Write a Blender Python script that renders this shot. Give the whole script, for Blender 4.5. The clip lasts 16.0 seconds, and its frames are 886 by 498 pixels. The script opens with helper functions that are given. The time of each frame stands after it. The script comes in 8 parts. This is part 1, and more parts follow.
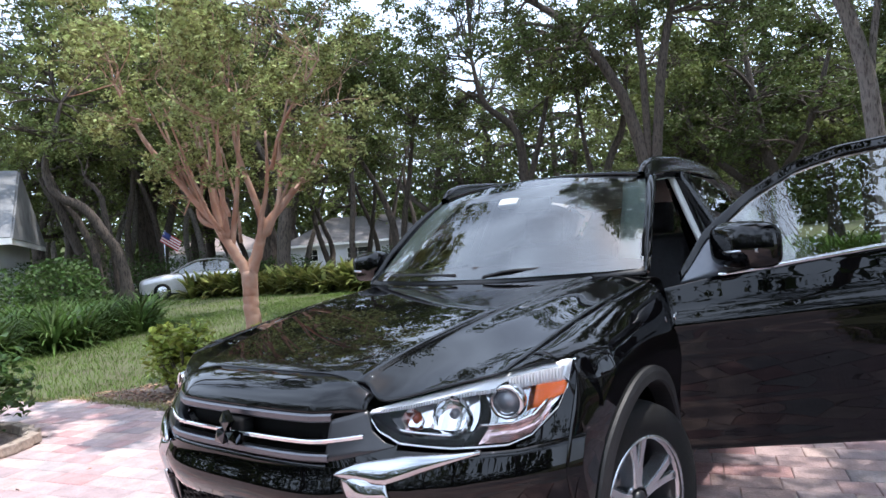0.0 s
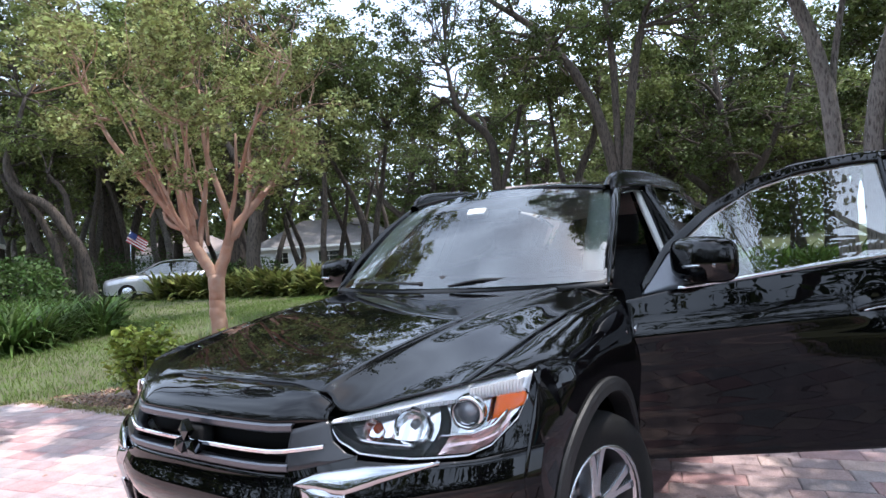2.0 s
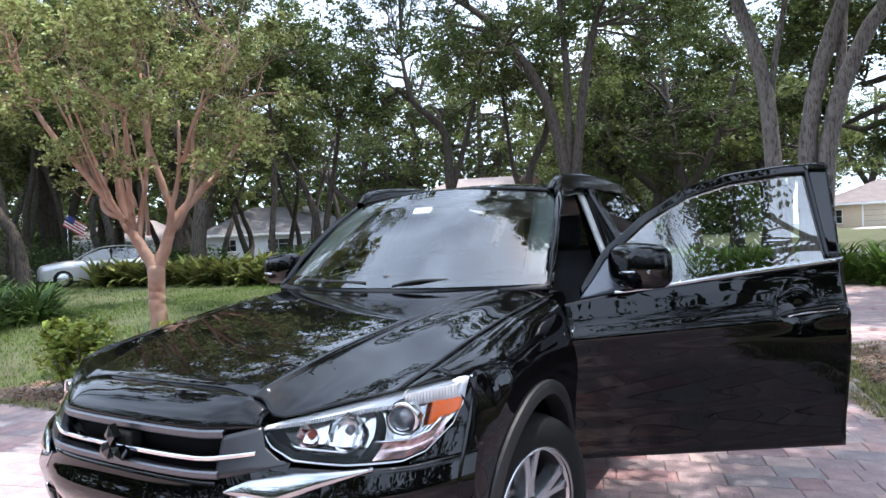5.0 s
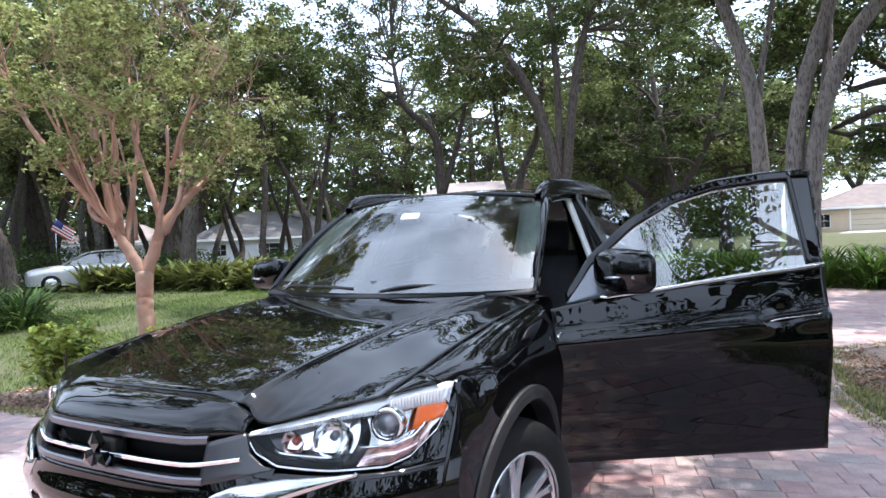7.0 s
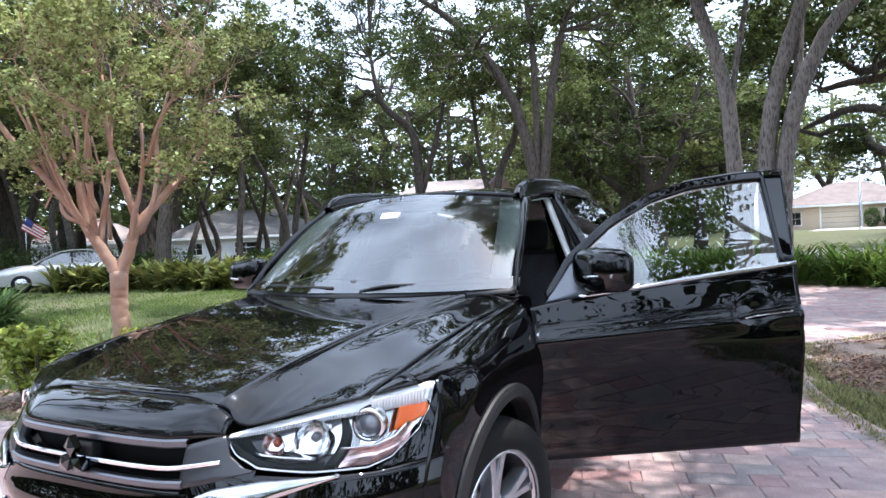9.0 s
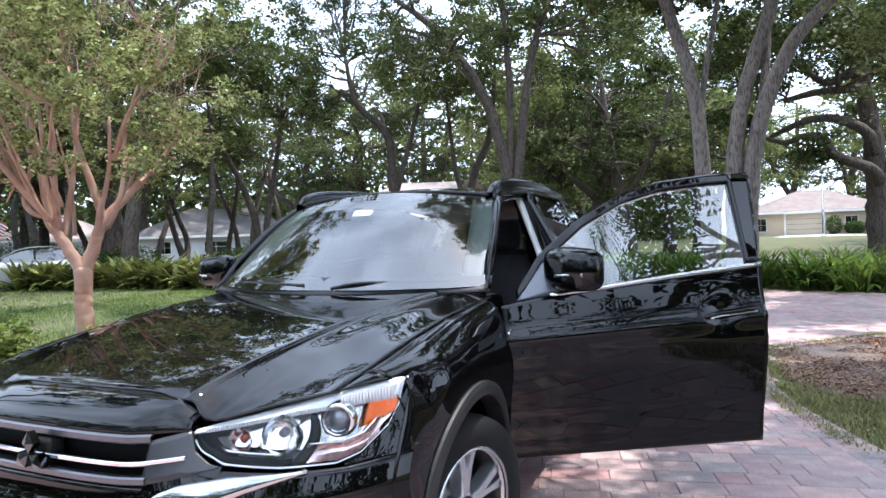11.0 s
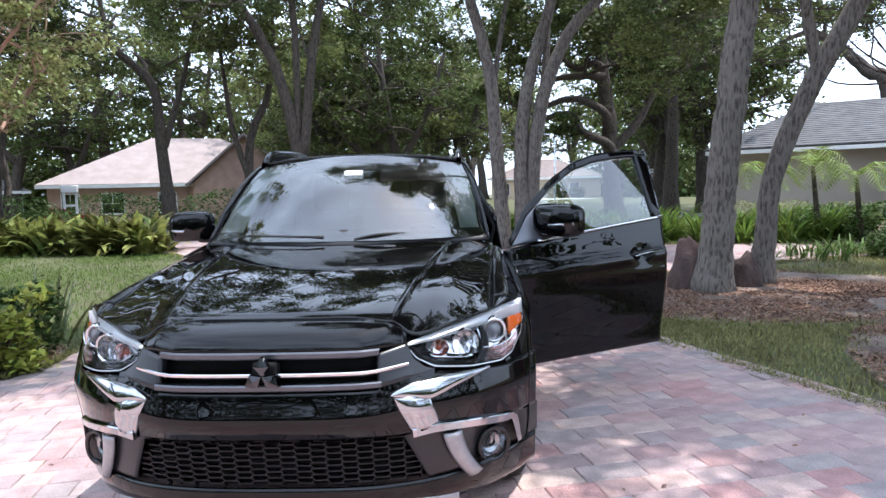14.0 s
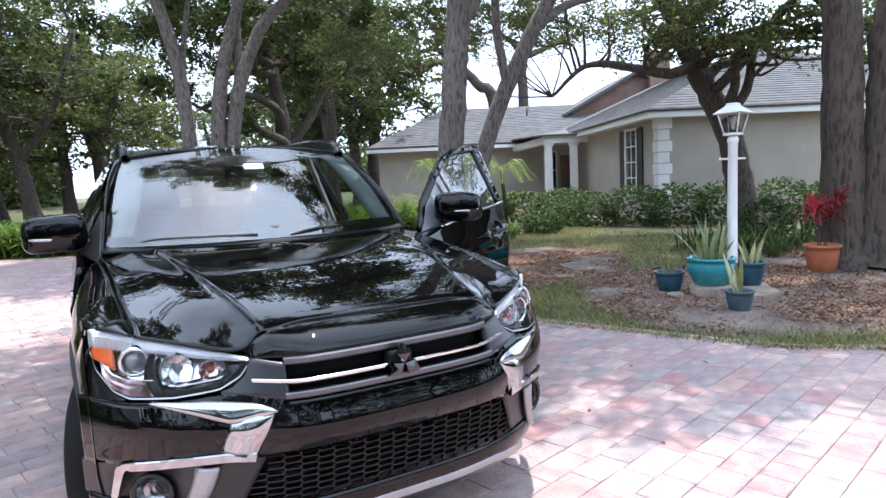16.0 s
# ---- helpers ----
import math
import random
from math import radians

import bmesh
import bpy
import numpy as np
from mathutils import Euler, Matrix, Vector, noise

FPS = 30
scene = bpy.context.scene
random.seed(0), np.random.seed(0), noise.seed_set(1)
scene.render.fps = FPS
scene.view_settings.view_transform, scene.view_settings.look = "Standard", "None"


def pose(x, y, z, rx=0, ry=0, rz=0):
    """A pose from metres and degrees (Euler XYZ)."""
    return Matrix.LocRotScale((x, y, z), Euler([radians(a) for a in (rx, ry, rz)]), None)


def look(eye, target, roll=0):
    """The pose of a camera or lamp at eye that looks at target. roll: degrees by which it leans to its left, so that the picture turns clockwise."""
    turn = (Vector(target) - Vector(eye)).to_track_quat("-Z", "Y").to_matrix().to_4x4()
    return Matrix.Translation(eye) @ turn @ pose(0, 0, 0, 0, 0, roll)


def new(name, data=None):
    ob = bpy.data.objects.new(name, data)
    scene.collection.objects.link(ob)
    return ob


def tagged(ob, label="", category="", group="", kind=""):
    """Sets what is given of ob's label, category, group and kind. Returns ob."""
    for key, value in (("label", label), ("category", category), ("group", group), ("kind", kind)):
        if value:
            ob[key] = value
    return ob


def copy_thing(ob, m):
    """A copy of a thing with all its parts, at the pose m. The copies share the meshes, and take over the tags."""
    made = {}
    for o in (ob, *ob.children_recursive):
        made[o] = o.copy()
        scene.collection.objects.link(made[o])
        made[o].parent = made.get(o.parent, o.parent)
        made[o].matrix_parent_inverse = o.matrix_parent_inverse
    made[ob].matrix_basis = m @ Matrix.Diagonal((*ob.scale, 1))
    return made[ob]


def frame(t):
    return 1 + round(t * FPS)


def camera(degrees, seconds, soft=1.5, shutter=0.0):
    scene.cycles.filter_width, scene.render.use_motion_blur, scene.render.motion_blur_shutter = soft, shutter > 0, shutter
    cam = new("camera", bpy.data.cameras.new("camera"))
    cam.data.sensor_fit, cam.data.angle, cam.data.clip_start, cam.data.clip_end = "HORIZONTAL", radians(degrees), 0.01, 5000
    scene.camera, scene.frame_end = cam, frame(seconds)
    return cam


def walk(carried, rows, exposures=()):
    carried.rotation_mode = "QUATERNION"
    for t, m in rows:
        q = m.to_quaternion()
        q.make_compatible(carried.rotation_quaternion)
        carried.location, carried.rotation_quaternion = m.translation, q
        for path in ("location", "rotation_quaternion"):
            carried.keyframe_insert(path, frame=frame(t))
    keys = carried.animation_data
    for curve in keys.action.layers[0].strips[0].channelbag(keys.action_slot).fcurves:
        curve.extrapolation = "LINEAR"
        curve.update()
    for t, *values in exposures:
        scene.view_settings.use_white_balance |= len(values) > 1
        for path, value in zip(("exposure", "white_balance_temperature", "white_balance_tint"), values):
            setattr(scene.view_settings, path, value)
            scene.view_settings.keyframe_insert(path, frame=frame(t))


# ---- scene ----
cam = camera(70.3, 16.0)
PATH = [
    (0, (1.616, -1.097, 1.222), (0.435, 0.517, 1.211), -4.7),
    (0.5, (1.647, -1.113, 1.231), (0.43, 0.474, 1.21), -4.0),
    (1, (1.647, -1.107, 1.236), (0.474, 0.512, 1.207), -3.7),
    (1.5, (1.645, -1.099, 1.238), (0.494, 0.537, 1.214), -4.2),
    (2, (1.646, -1.098, 1.239), (0.538, 0.567, 1.237), -3.7),
    (2.5, (1.652, -1.099, 1.239), (0.562, 0.579, 1.238), -4.0),
    (3, (1.66, -1.1, 1.245), (0.572, 0.579, 1.227), -4.3),
    (3.5, (1.665, -1.094, 1.249), (0.572, 0.581, 1.237), -5.1),
    (4, (1.673, -1.085, 1.252), (0.603, 0.605, 1.22), -5.6),
    (4.2, (1.673, -1.076, 1.259), (0.672, 0.656, 1.229), -3.0),
    (6.5, (1.7, -1.086, 1.288), (0.736, 0.665, 1.239), -2.5),
    (7, (1.704, -1.081, 1.285), (0.748, 0.676, 1.258), -2.5),
    (7.5, (1.711, -1.085, 1.287), (0.784, 0.687, 1.282), -2.5),
    (8, (1.711, -1.088, 1.286), (0.773, 0.679, 1.274), -2.2),
    (8.5, (1.711, -1.088, 1.288), (0.782, 0.683, 1.256), -2.4),
    (8.7, (1.707, -1.089, 1.291), (0.805, 0.696, 1.256), -2.4),
    (10.8, (1.689, -1.089, 1.288), (0.806, 0.705, 1.252), -3.1),
    (11, (1.702, -1.087, 1.272), (0.884, 0.738, 1.24), -1.9),
    (11.5, (1.687, -1.097, 1.264), (0.919, 0.749, 1.198), -0.4),
    (12, (1.651, -1.121, 1.257), (0.924, 0.742, 1.24), 0.6),
    (12.5, (1.449, -1.24, 1.26), (0.777, 0.643, 1.19), -2.6),
    (13, (1.225, -1.469, 1.27), (0.434, 0.368, 1.265), 0.1),
    (13.5, (0.988, -1.793, 1.304), (0.482, 0.135, 1.138), -2.5),
    (14, (0.648, -1.911, 1.287), (0.569, 0.08, 1.112), -1.4),
    (14.5, (0.27, -1.941, 1.31), (0.409, 0.045, 1.113), -1.6),
    (15, (-0.131, -1.959, 1.31), (0.436, -0.055, 1.073), -1.7),
    (15.5, (-0.491, -1.896, 1.283), (0.336, -0.084, 1.099), -2.1),
    (16, (-0.839, -1.763, 1.302), (0.15, -0.039, 1.081), -2.7),
]
walk(cam, [(t, look(eye, target, roll)) for t, eye, target, roll in PATH], exposures=[(0, 0.37, 6230, 14), (3.5, 0.39, 6230, 14), (7, 0.7, 6230, 14), (11, 0.78, 6230, 14), (14.5, 0.46, 6230, 14), (16, 0.62, 6230, 14)])


# ---- world and sun ----
SUN_DIR = Vector((0.22, 0.14, 0.966)).normalized()
world = bpy.data.worlds.new("sky")
scene.world = world
world.use_nodes = True
wn = world.node_tree
sky = wn.nodes.new("ShaderNodeTexSky")
sky.sky_type = 'NISHITA'
sky.sun_disc = False
sky.sun_elevation = math.asin(SUN_DIR.z)
sky.sun_rotation = math.atan2(SUN_DIR.x, SUN_DIR.y)
sky.air_density, sky.dust_density, sky.ozone_density = 1.0, 2.5, 1.0
wn.nodes["Background"].inputs["Strength"].default_value = 0.15
# thin bright cloud over the blue
wtc, wno, wmr, wmx = (wn.nodes.new(k) for k in ("ShaderNodeTexCoord", "ShaderNodeTexNoise", "ShaderNodeMapRange", "ShaderNodeMix"))
wno.inputs["Scale"].default_value, wno.inputs["Detail"].default_value = 2.6, 6
wmr.inputs[1].default_value, wmr.inputs[2].default_value, wmr.inputs[3].default_value, wmr.inputs[4].default_value = 0.36, 0.62, 0.4, 1.0
wmx.data_type = 'RGBA'
wmx.inputs["B"].default_value = (11.9, 14.3, 17.4, 1)
wn.links.new(wtc.outputs["Generated"], wno.inputs["Vector"])
wn.links.new(wno.outputs["Fac"], wmr.inputs[0])
wn.links.new(wmr.outputs[0], wmx.inputs["Factor"])
wn.links.new(sky.outputs[0], wmx.inputs["A"])
wn.links.new(wmx.outputs["Result"], wn.nodes["Background"].inputs["Color"])
sun_data = bpy.data.lights.new("sun", "SUN")
sun_data.energy, sun_data.angle, sun_data.color = 5.0, radians(0.6), (1.0, 0.95, 0.87)
sun = new("sun", sun_data)
sun.matrix_world = look(SUN_DIR * 60, (0, 0, 0))


# ---- materials ----
def mat(name, color, rough=0.6, metal=0.0, vary=0.12, scale=8.0, fine=60.0, bump=0.0, bump_scale=80.0,
        coat=0.0, color2=None, island=0.0, spec=0.5, trans=0.0):
    """A principled surface whose colour varies at two scales, with fine relief."""
    m = bpy.data.materials.new(name)
    m.use_nodes = True
    nt, p = m.node_tree, m.node_tree.nodes["Principled BSDF"]
    p.inputs["Roughness"].default_value, p.inputs["Metallic"].default_value = rough, metal
    p.inputs["Coat Weight"].default_value, p.inputs["Coat Roughness"].default_value, p.inputs["Coat IOR"].default_value = coat, 0.012, 1.42
    p.inputs["Specular IOR Level"].default_value = spec
    if trans:
        p.inputs["Roughness"].default_value, p.inputs["Specular IOR Level"].default_value = max(rough, 0.48), 0.14
    base = (*color, 1)
    p.inputs["Base Color"].default_value = base
    tc = nt.nodes.new("ShaderNodeTexCoord")
    if vary or color2:
        big, small = nt.nodes.new("ShaderNodeTexNoise"), nt.nodes.new("ShaderNodeTexNoise")
        big.inputs["Scale"].default_value, small.inputs["Scale"].default_value = scale, fine
        big.inputs["Detail"].default_value = small.inputs["Detail"].default_value = 4
        add = nt.nodes.new("ShaderNodeMath")
        add.operation = 'MULTIPLY_ADD'
        add.inputs[1].default_value, add.inputs[2].default_value = 0.4, 0.0
        for n in (big, small):
            nt.links.new(tc.outputs["Object"], n.inputs["Vector"])
        nt.links.new(small.outputs["Fac"], add.inputs[0])
        blend = nt.nodes.new("ShaderNodeMath")
        blend.operation = 'MULTIPLY_ADD'
        blend.inputs[1].default_value = 0.6
        nt.links.new(big.outputs["Fac"], blend.inputs[0])
        nt.links.new(add.outputs[0], blend.inputs[2])
        ramp = nt.nodes.new("ShaderNodeMapRange")
        ramp.inputs[1].default_value, ramp.inputs[2].default_value = 0.33, 0.67
        nt.links.new(blend.outputs[0], ramp.inputs[0])
        mix = nt.nodes.new("ShaderNodeMix")
        mix.data_type = 'RGBA'
        c2 = color2 or [c * (1 - 2 * vary) for c in color]
        c1 = color if color2 else [min(1, c * (1 + vary)) for c in color]
        mix.inputs["A"].default_value, mix.inputs["B"].default_value = (*c2, 1), (*c1, 1)
        nt.links.new(ramp.outputs[0], mix.inputs["Factor"])
        out = mix.outputs["Result"]
        if island:
            geo = nt.nodes.new("ShaderNodeNewGeometry")
            hsv = nt.nodes.new("ShaderNodeHueSaturation")
            v = nt.nodes.new("ShaderNodeMapRange")
            v.inputs[3].default_value, v.inputs[4].default_value = 1 - island, 1 + island
            h = nt.nodes.new("ShaderNodeMapRange")
            h.inputs[3].default_value, h.inputs[4].default_value = 0.5 - island * 0.05, 0.5 + island * 0.03
            nt.links.new(geo.outputs["Random Per Island"], v.inputs[0])
            nt.links.new(geo.outputs["Random Per Island"], h.inputs[0])
            nt.links.new(v.outputs[0], hsv.inputs["Value"])
            nt.links.new(h.outputs[0], hsv.inputs["Hue"])
            nt.links.new(out, hsv.inputs["Color"])
            out = hsv.outputs[0]
        nt.links.new(out, p.inputs["Base Color"])
        if trans:
            tr = nt.nodes.new("ShaderNodeBsdfTranslucent")
            ms = nt.nodes.new("ShaderNodeMixShader")
            ms.inputs[0].default_value = trans
            nt.links.new(out, tr.inputs["Color"])
            nt.links.new(p.outputs[0], ms.inputs[1])
            nt.links.new(tr.outputs[0], ms.inputs[2])
            nt.links.new(ms.outputs[0], nt.nodes["Material Output"].inputs["Surface"])
    if bump:
        bn, bu = nt.nodes.new("ShaderNodeTexNoise"), nt.nodes.new("ShaderNodeBump")
        bn.inputs["Scale"].default_value, bn.inputs["Detail"].default_value = bump_scale, 5
        bu.inputs["Strength"].default_value, bu.inputs["Distance"].default_value = bump, 0.02
        nt.links.new(tc.outputs["Object"], bn.inputs["Vector"])
        nt.links.new(bn.outputs["Fac"], bu.inputs["Height"])
        nt.links.new(bu.outputs["Normal"], p.inputs["Normal"])
    return m


def glass_mat(name, tint, clear, ior=2.2):
    """Thin pane: part see-through, part mirror by Fresnel gloss."""
    m = bpy.data.materials.new(name)
    m.use_nodes = True
    nt = m.node_tree
    nt.nodes.remove(nt.nodes["Principled BSDF"])
    t, g, f, s = (nt.nodes.new(k) for k in ("ShaderNodeBsdfTransparent", "ShaderNodeBsdfGlossy", "ShaderNodeFresnel", "ShaderNodeMixShader"))
    t.inputs["Color"].default_value = (*[c * clear for c in tint], 1)
    g.inputs["Roughness"].default_value = 0.006
    f.inputs["IOR"].default_value = ior
    nt.links.new(f.outputs[0], s.inputs[0])
    nt.links.new(t.outputs[0], s.inputs[1])
    nt.links.new(g.outputs[0], s.inputs[2])
    nt.links.new(s.outputs[0], nt.nodes["Material Output"].inputs["Surface"])
    return m


M_paint = mat("black_car_paint", (0.0014, 0.0014, 0.0018), 0.6, vary=0.1, coat=1.0, spec=0.0)
M_piano = mat("gloss_black_plastic", (0.008, 0.008, 0.009), 0.12, vary=0.1)
M_satin = mat("satin_grey_plastic", (0.014, 0.0145, 0.017), 0.36, vary=0.1)
M_cheek = mat("satin_dark_plastic", (0.020, 0.021, 0.025), 0.28, vary=0.1)
# chrome with the dark ground it mirrors put into its base colour
M_garnish = mat("darkened_garnish_chrome", (0.46, 0.47, 0.49), 0.07, 1.0, vary=0.03)
M_matte = mat("matte_black_plastic", (0.010, 0.010, 0.011), 0.55, vary=0.15, bump=0.1, bump_scale=900)
# near-black: shade inside grille, intake and wheel wells is put into the colour
M_dark = mat("black_plastic_with_void_shade", (0.005, 0.005, 0.005), 0.8, vary=0.1, spec=0.2)
M_chrome = mat("chrome", (0.66, 0.67, 0.69), 0.06, 1.0, vary=0.03)
M_satchrome = mat("satin_chrome", (0.50, 0.51, 0.54), 0.24, 1.0, vary=0.04)
M_greybar = mat("satin_grey_metal", (0.13, 0.135, 0.15), 0.33, 0.85, vary=0.06)
M_darkchrome = mat("dark_chrome", (0.10, 0.102, 0.11), 0.12, 1.0, vary=0.05)
M_fin = mat("dull_silver_paint", (0.36, 0.36, 0.375), 0.35, 0.5, vary=0.1)
M_silver = mat("silver_paint", (0.62, 0.62, 0.64), 0.3, 0.5, vary=0.06)
M_alloy = mat("machined_alloy", (0.62, 0.63, 0.65), 0.25, 0.9, vary=0.06)
M_rubber = mat("tyre_rubber", (0.010, 0.010, 0.010), 0.85, vary=0.2, bump=0.15, bump_scale=300, spec=0.25)
M_amber = mat("amber_lens", (0.85, 0.16, 0.02), 0.15, vary=0.06)
M_reddish = mat("orange_bulb_reflector", (0.35, 0.07, 0.03), 0.2, vary=0.2, scale=40)
M_bulb = mat("headlamp_lens", (0.16, 0.17, 0.19), 0.05, 0.0, vary=0.1, spec=1.0)
M_reflector = mat("headlamp_reflector", (0.70, 0.71, 0.73), 0.12, 1.0, vary=0.05)
M_whiteref = mat("headlamp_white_trim", (0.68, 0.69, 0.71), 0.3, 0.2, vary=0.05)
M_trim = mat("light_grey_interior_trim", (0.74, 0.74, 0.71), 0.7, vary=0.08, bump=0.1, bump_scale=500)
M_seat = mat("dark_seat_cloth", (0.035, 0.035, 0.038), 0.85, vary=0.2, bump=0.3, bump_scale=600)
M_dash = mat("dark_dash_plastic", (0.03, 0.03, 0.031), 0.6, vary=0.12, bump=0.1, bump_scale=700)
M_glass = glass_mat("car_glass", (0.84, 0.95, 0.91), 0.86, 2.65)
# satin grey, lightened and blued in its colour for the sky it mirrors
M_sail = mat("satin_grey_sail_with_sky_sheen", (0.13, 0.14, 0.16), 0.32, 0.3, vary=0.05)
M_pinkref = mat("pinkish_lamp_reflector", (0.62, 0.47, 0.46), 0.16, 1.0, vary=0.2, scale=40)
M_lens = glass_mat("clear_lamp_lens", (1, 1, 1), 0.98, 1.25)
M_privacy = glass_mat("dark_privacy_glass", (0.6, 0.62, 0.62), 0.5)
M_lampgrey = mat("smoked_lamp_reflector", (0.34, 0.35, 0.37), 0.13, 1.0, vary=0.05)
M_pane = glass_mat("house_window_glass", (0.75, 0.8, 0.8), 0.7)


def bark_mat(name, light, dark, stretch=0.22, scale=26, edge=0.5):
    """Bark: upright plates between dark fissures, with pale patches on a larger scale."""
    m = mat(name, light, 0.95, vary=0.3, scale=2.2, fine=14, color2=[a * 0.6 + b * 0.4 for a, b in zip(light, dark)])
    nt, p = m.node_tree, m.node_tree.nodes["Principled BSDF"]
    src = p.inputs["Base Color"].links[0].from_socket
    tc, mp, no, vo, ad, mr, mx, bu = (nt.nodes.new("ShaderNode" + k) for k in ("TexCoord", "Mapping", "TexNoise", "TexVoronoi", "Math", "MapRange", "Mix", "Bump"))
    mp.inputs["Scale"].default_value = (1, 1, stretch)
    no.inputs["Scale"].default_value, no.inputs["Detail"].default_value, no.inputs["Distortion"].default_value = scale, 6, 0.6
    vo.inputs["Scale"].default_value = scale * 0.8
    ad.operation = 'MULTIPLY_ADD'
    ad.inputs[1].default_value = 0.35
    mr.inputs[1].default_value, mr.inputs[2].default_value = edge, edge + 0.22
    mx.data_type = 'RGBA'
    mx.inputs["A"].default_value = (*dark, 1)
    nt.links.new(tc.outputs["Object"], mp.inputs["Vector"])
    nt.links.new(mp.outputs[0], no.inputs["Vector"])
    nt.links.new(mp.outputs[0], vo.inputs["Vector"])
    nt.links.new(vo.outputs["Distance"], ad.inputs[0])
    nt.links.new(no.outputs["Fac"], ad.inputs[2])
    nt.links.new(ad.outputs[0], mr.inputs[0])
    nt.links.new(mr.outputs[0], mx.inputs["Factor"])
    nt.links.new(src, mx.inputs["B"])
    nt.links.new(mx.outputs["Result"], p.inputs["Base Color"])
    bu.inputs["Strength"].default_value, bu.inputs["Distance"].default_value = 0.9, 0.025
    nt.links.new(ad.outputs[0], bu.inputs["Height"])
    nt.links.new(bu.outputs["Normal"], p.inputs["Normal"])
    return m


# ---- mesh helpers ----
def obj(name, verts, faces, material, parent=None, label="", smooth=False):
    me = bpy.data.meshes.new(name)
    me.from_pydata([tuple(v) for v in verts], [], [tuple(f) for f in faces])
    if material is not None:
        me.materials.append(material)
    if smooth:
        me.polygons.foreach_set("use_smooth", [True] * len(me.polygons))
    me.update()
    ob = new(name, me)
    if parent is not None:
        ob.parent = parent
    if label:
        ob["label"] = label
    return ob


def part(name, bm, material, parent=None, label="", smooth=True):
    me = bpy.data.meshes.new(name)
    bmesh.ops.recalc_face_normals(bm, faces=bm.faces)
    bm.to_mesh(me)
    bm.free()
    if material is not None:
        me.materials.append(material)
    if smooth:
        me.polygons.foreach_set("use_smooth", [True] * len(me.polygons))
    ob = new(name, me)
    if parent is not None:
        ob.parent = parent
    if label:
        ob["label"] = label
    return ob


def empty(name, at=(0, 0, 0), **tags):
    ob = new(name)
    ob.empty_display_size = 0.1
    ob.location = at
    return tagged(ob, **tags)


def grid(bm, fn, nu, nv):
    """Quads over fn(u, v), u and v from 0 to 1."""
    vs = [[bm.verts.new(fn(i / nu, j / nv)) for j in range(nv + 1)] for i in range(nu + 1)]
    for i in range(nu):
        for j in range(nv):
            bm.faces.new((vs[i][j], vs[i + 1][j], vs[i + 1][j + 1], vs[i][j + 1]))
    return vs


def box(bm, x0, y0, z0, x1, y1, z1, bevel=0.0, m=None):
    r = bmesh.ops.create_cube(bm, size=1)
    mm = Matrix.Translation(((x0 + x1) / 2, (y0 + y1) / 2, (z0 + z1) / 2)) @ Matrix.Diagonal((abs(x1 - x0), abs(y1 - y0), abs(z1 - z0), 1))
    bmesh.ops.transform(bm, matrix=mm, verts=r["verts"])
    if bevel:
        edges = list({e for v in r["verts"] for e in v.link_edges})
        b = bmesh.ops.bevel(bm, geom=edges, offset=bevel, segments=2, affect='EDGES', profile=0.6)
        vs = {v for f in b["faces"] for v in f.verts} | {v for v in r["verts"] if v.is_valid}
    else:
        vs = set(r["verts"])
    if m is not None:
        bmesh.ops.transform(bm, matrix=m, verts=list(vs))


def boxes(*dims, bevel=0.0, m=None):
    bm = bmesh.new()
    for d in dims:
        box(bm, *d, bevel=bevel, m=m)
    return bm


def lathe(bm, profile, n=24, m=None):
    """Turn (r, z) pairs round the z axis."""
    def f(u, v):
        k = v * (len(profile) - 1)
        i = min(int(k), len(profile) - 2)
        r = profile[i][0] + (profile[i + 1][0] - profile[i][0]) * (k - i)
        z = profile[i][1] + (profile[i + 1][1] - profile[i][1]) * (k - i)
        p = Vector((r * math.cos(2 * math.pi * u), r * math.sin(2 * math.pi * u), z))
        return m @ p if m is not None else p
    grid(bm, f, n, len(profile) - 1)
    bmesh.ops.remove_doubles(bm, verts=bm.verts, dist=1e-5)


def lathed(profile, n=24, m=None):
    bm = bmesh.new()
    lathe(bm, profile, n, m)
    return bm


def spline(pts, n):
    """Catmull-Rom through pts, n samples in each span, as an array."""
    p = np.array(pts, float)
    p = np.vstack([2 * p[0] - p[1], p, 2 * p[-1] - p[-2]])
    out = []
    for i in range(1, len(p) - 2):
        for k in range(n):
            t = k / n
            out.append(0.5 * (2 * p[i] + (p[i + 1] - p[i - 1]) * t + (2 * p[i - 1] - 5 * p[i] + 4 * p[i + 1] - p[i + 2]) * t ** 2
                              + (3 * p[i] - p[i - 1] - 3 * p[i + 1] + p[i + 2]) * t ** 3))
    out.append(p[-2])
    return np.array(out)


def net(rows, n):
    """A smooth surface through a net of points: rows of columns."""
    a = np.array([spline(r, n) for r in rows])
    return np.array([spline(a[:, j], n) for j in range(a.shape[1])])


def net_mesh(bm, rows, n=6, mirror=True):
    """Net from x = 0 outwards; with mirror the other half follows from the same points."""
    if mirror:
        rows = [[(-x, y, z) for x, y, z in reversed(r[1:])] + list(r) for r in rows]
    a = net(rows, n)
    vs = [[bm.verts.new(a[i, j]) for j in range(a.shape[1])] for i in range(a.shape[0])]
    for i in range(a.shape[0] - 1):
        for j in range(a.shape[1] - 1):
            bm.faces.new((vs[i][j], vs[i + 1][j], vs[i + 1][j + 1], vs[i][j + 1]))


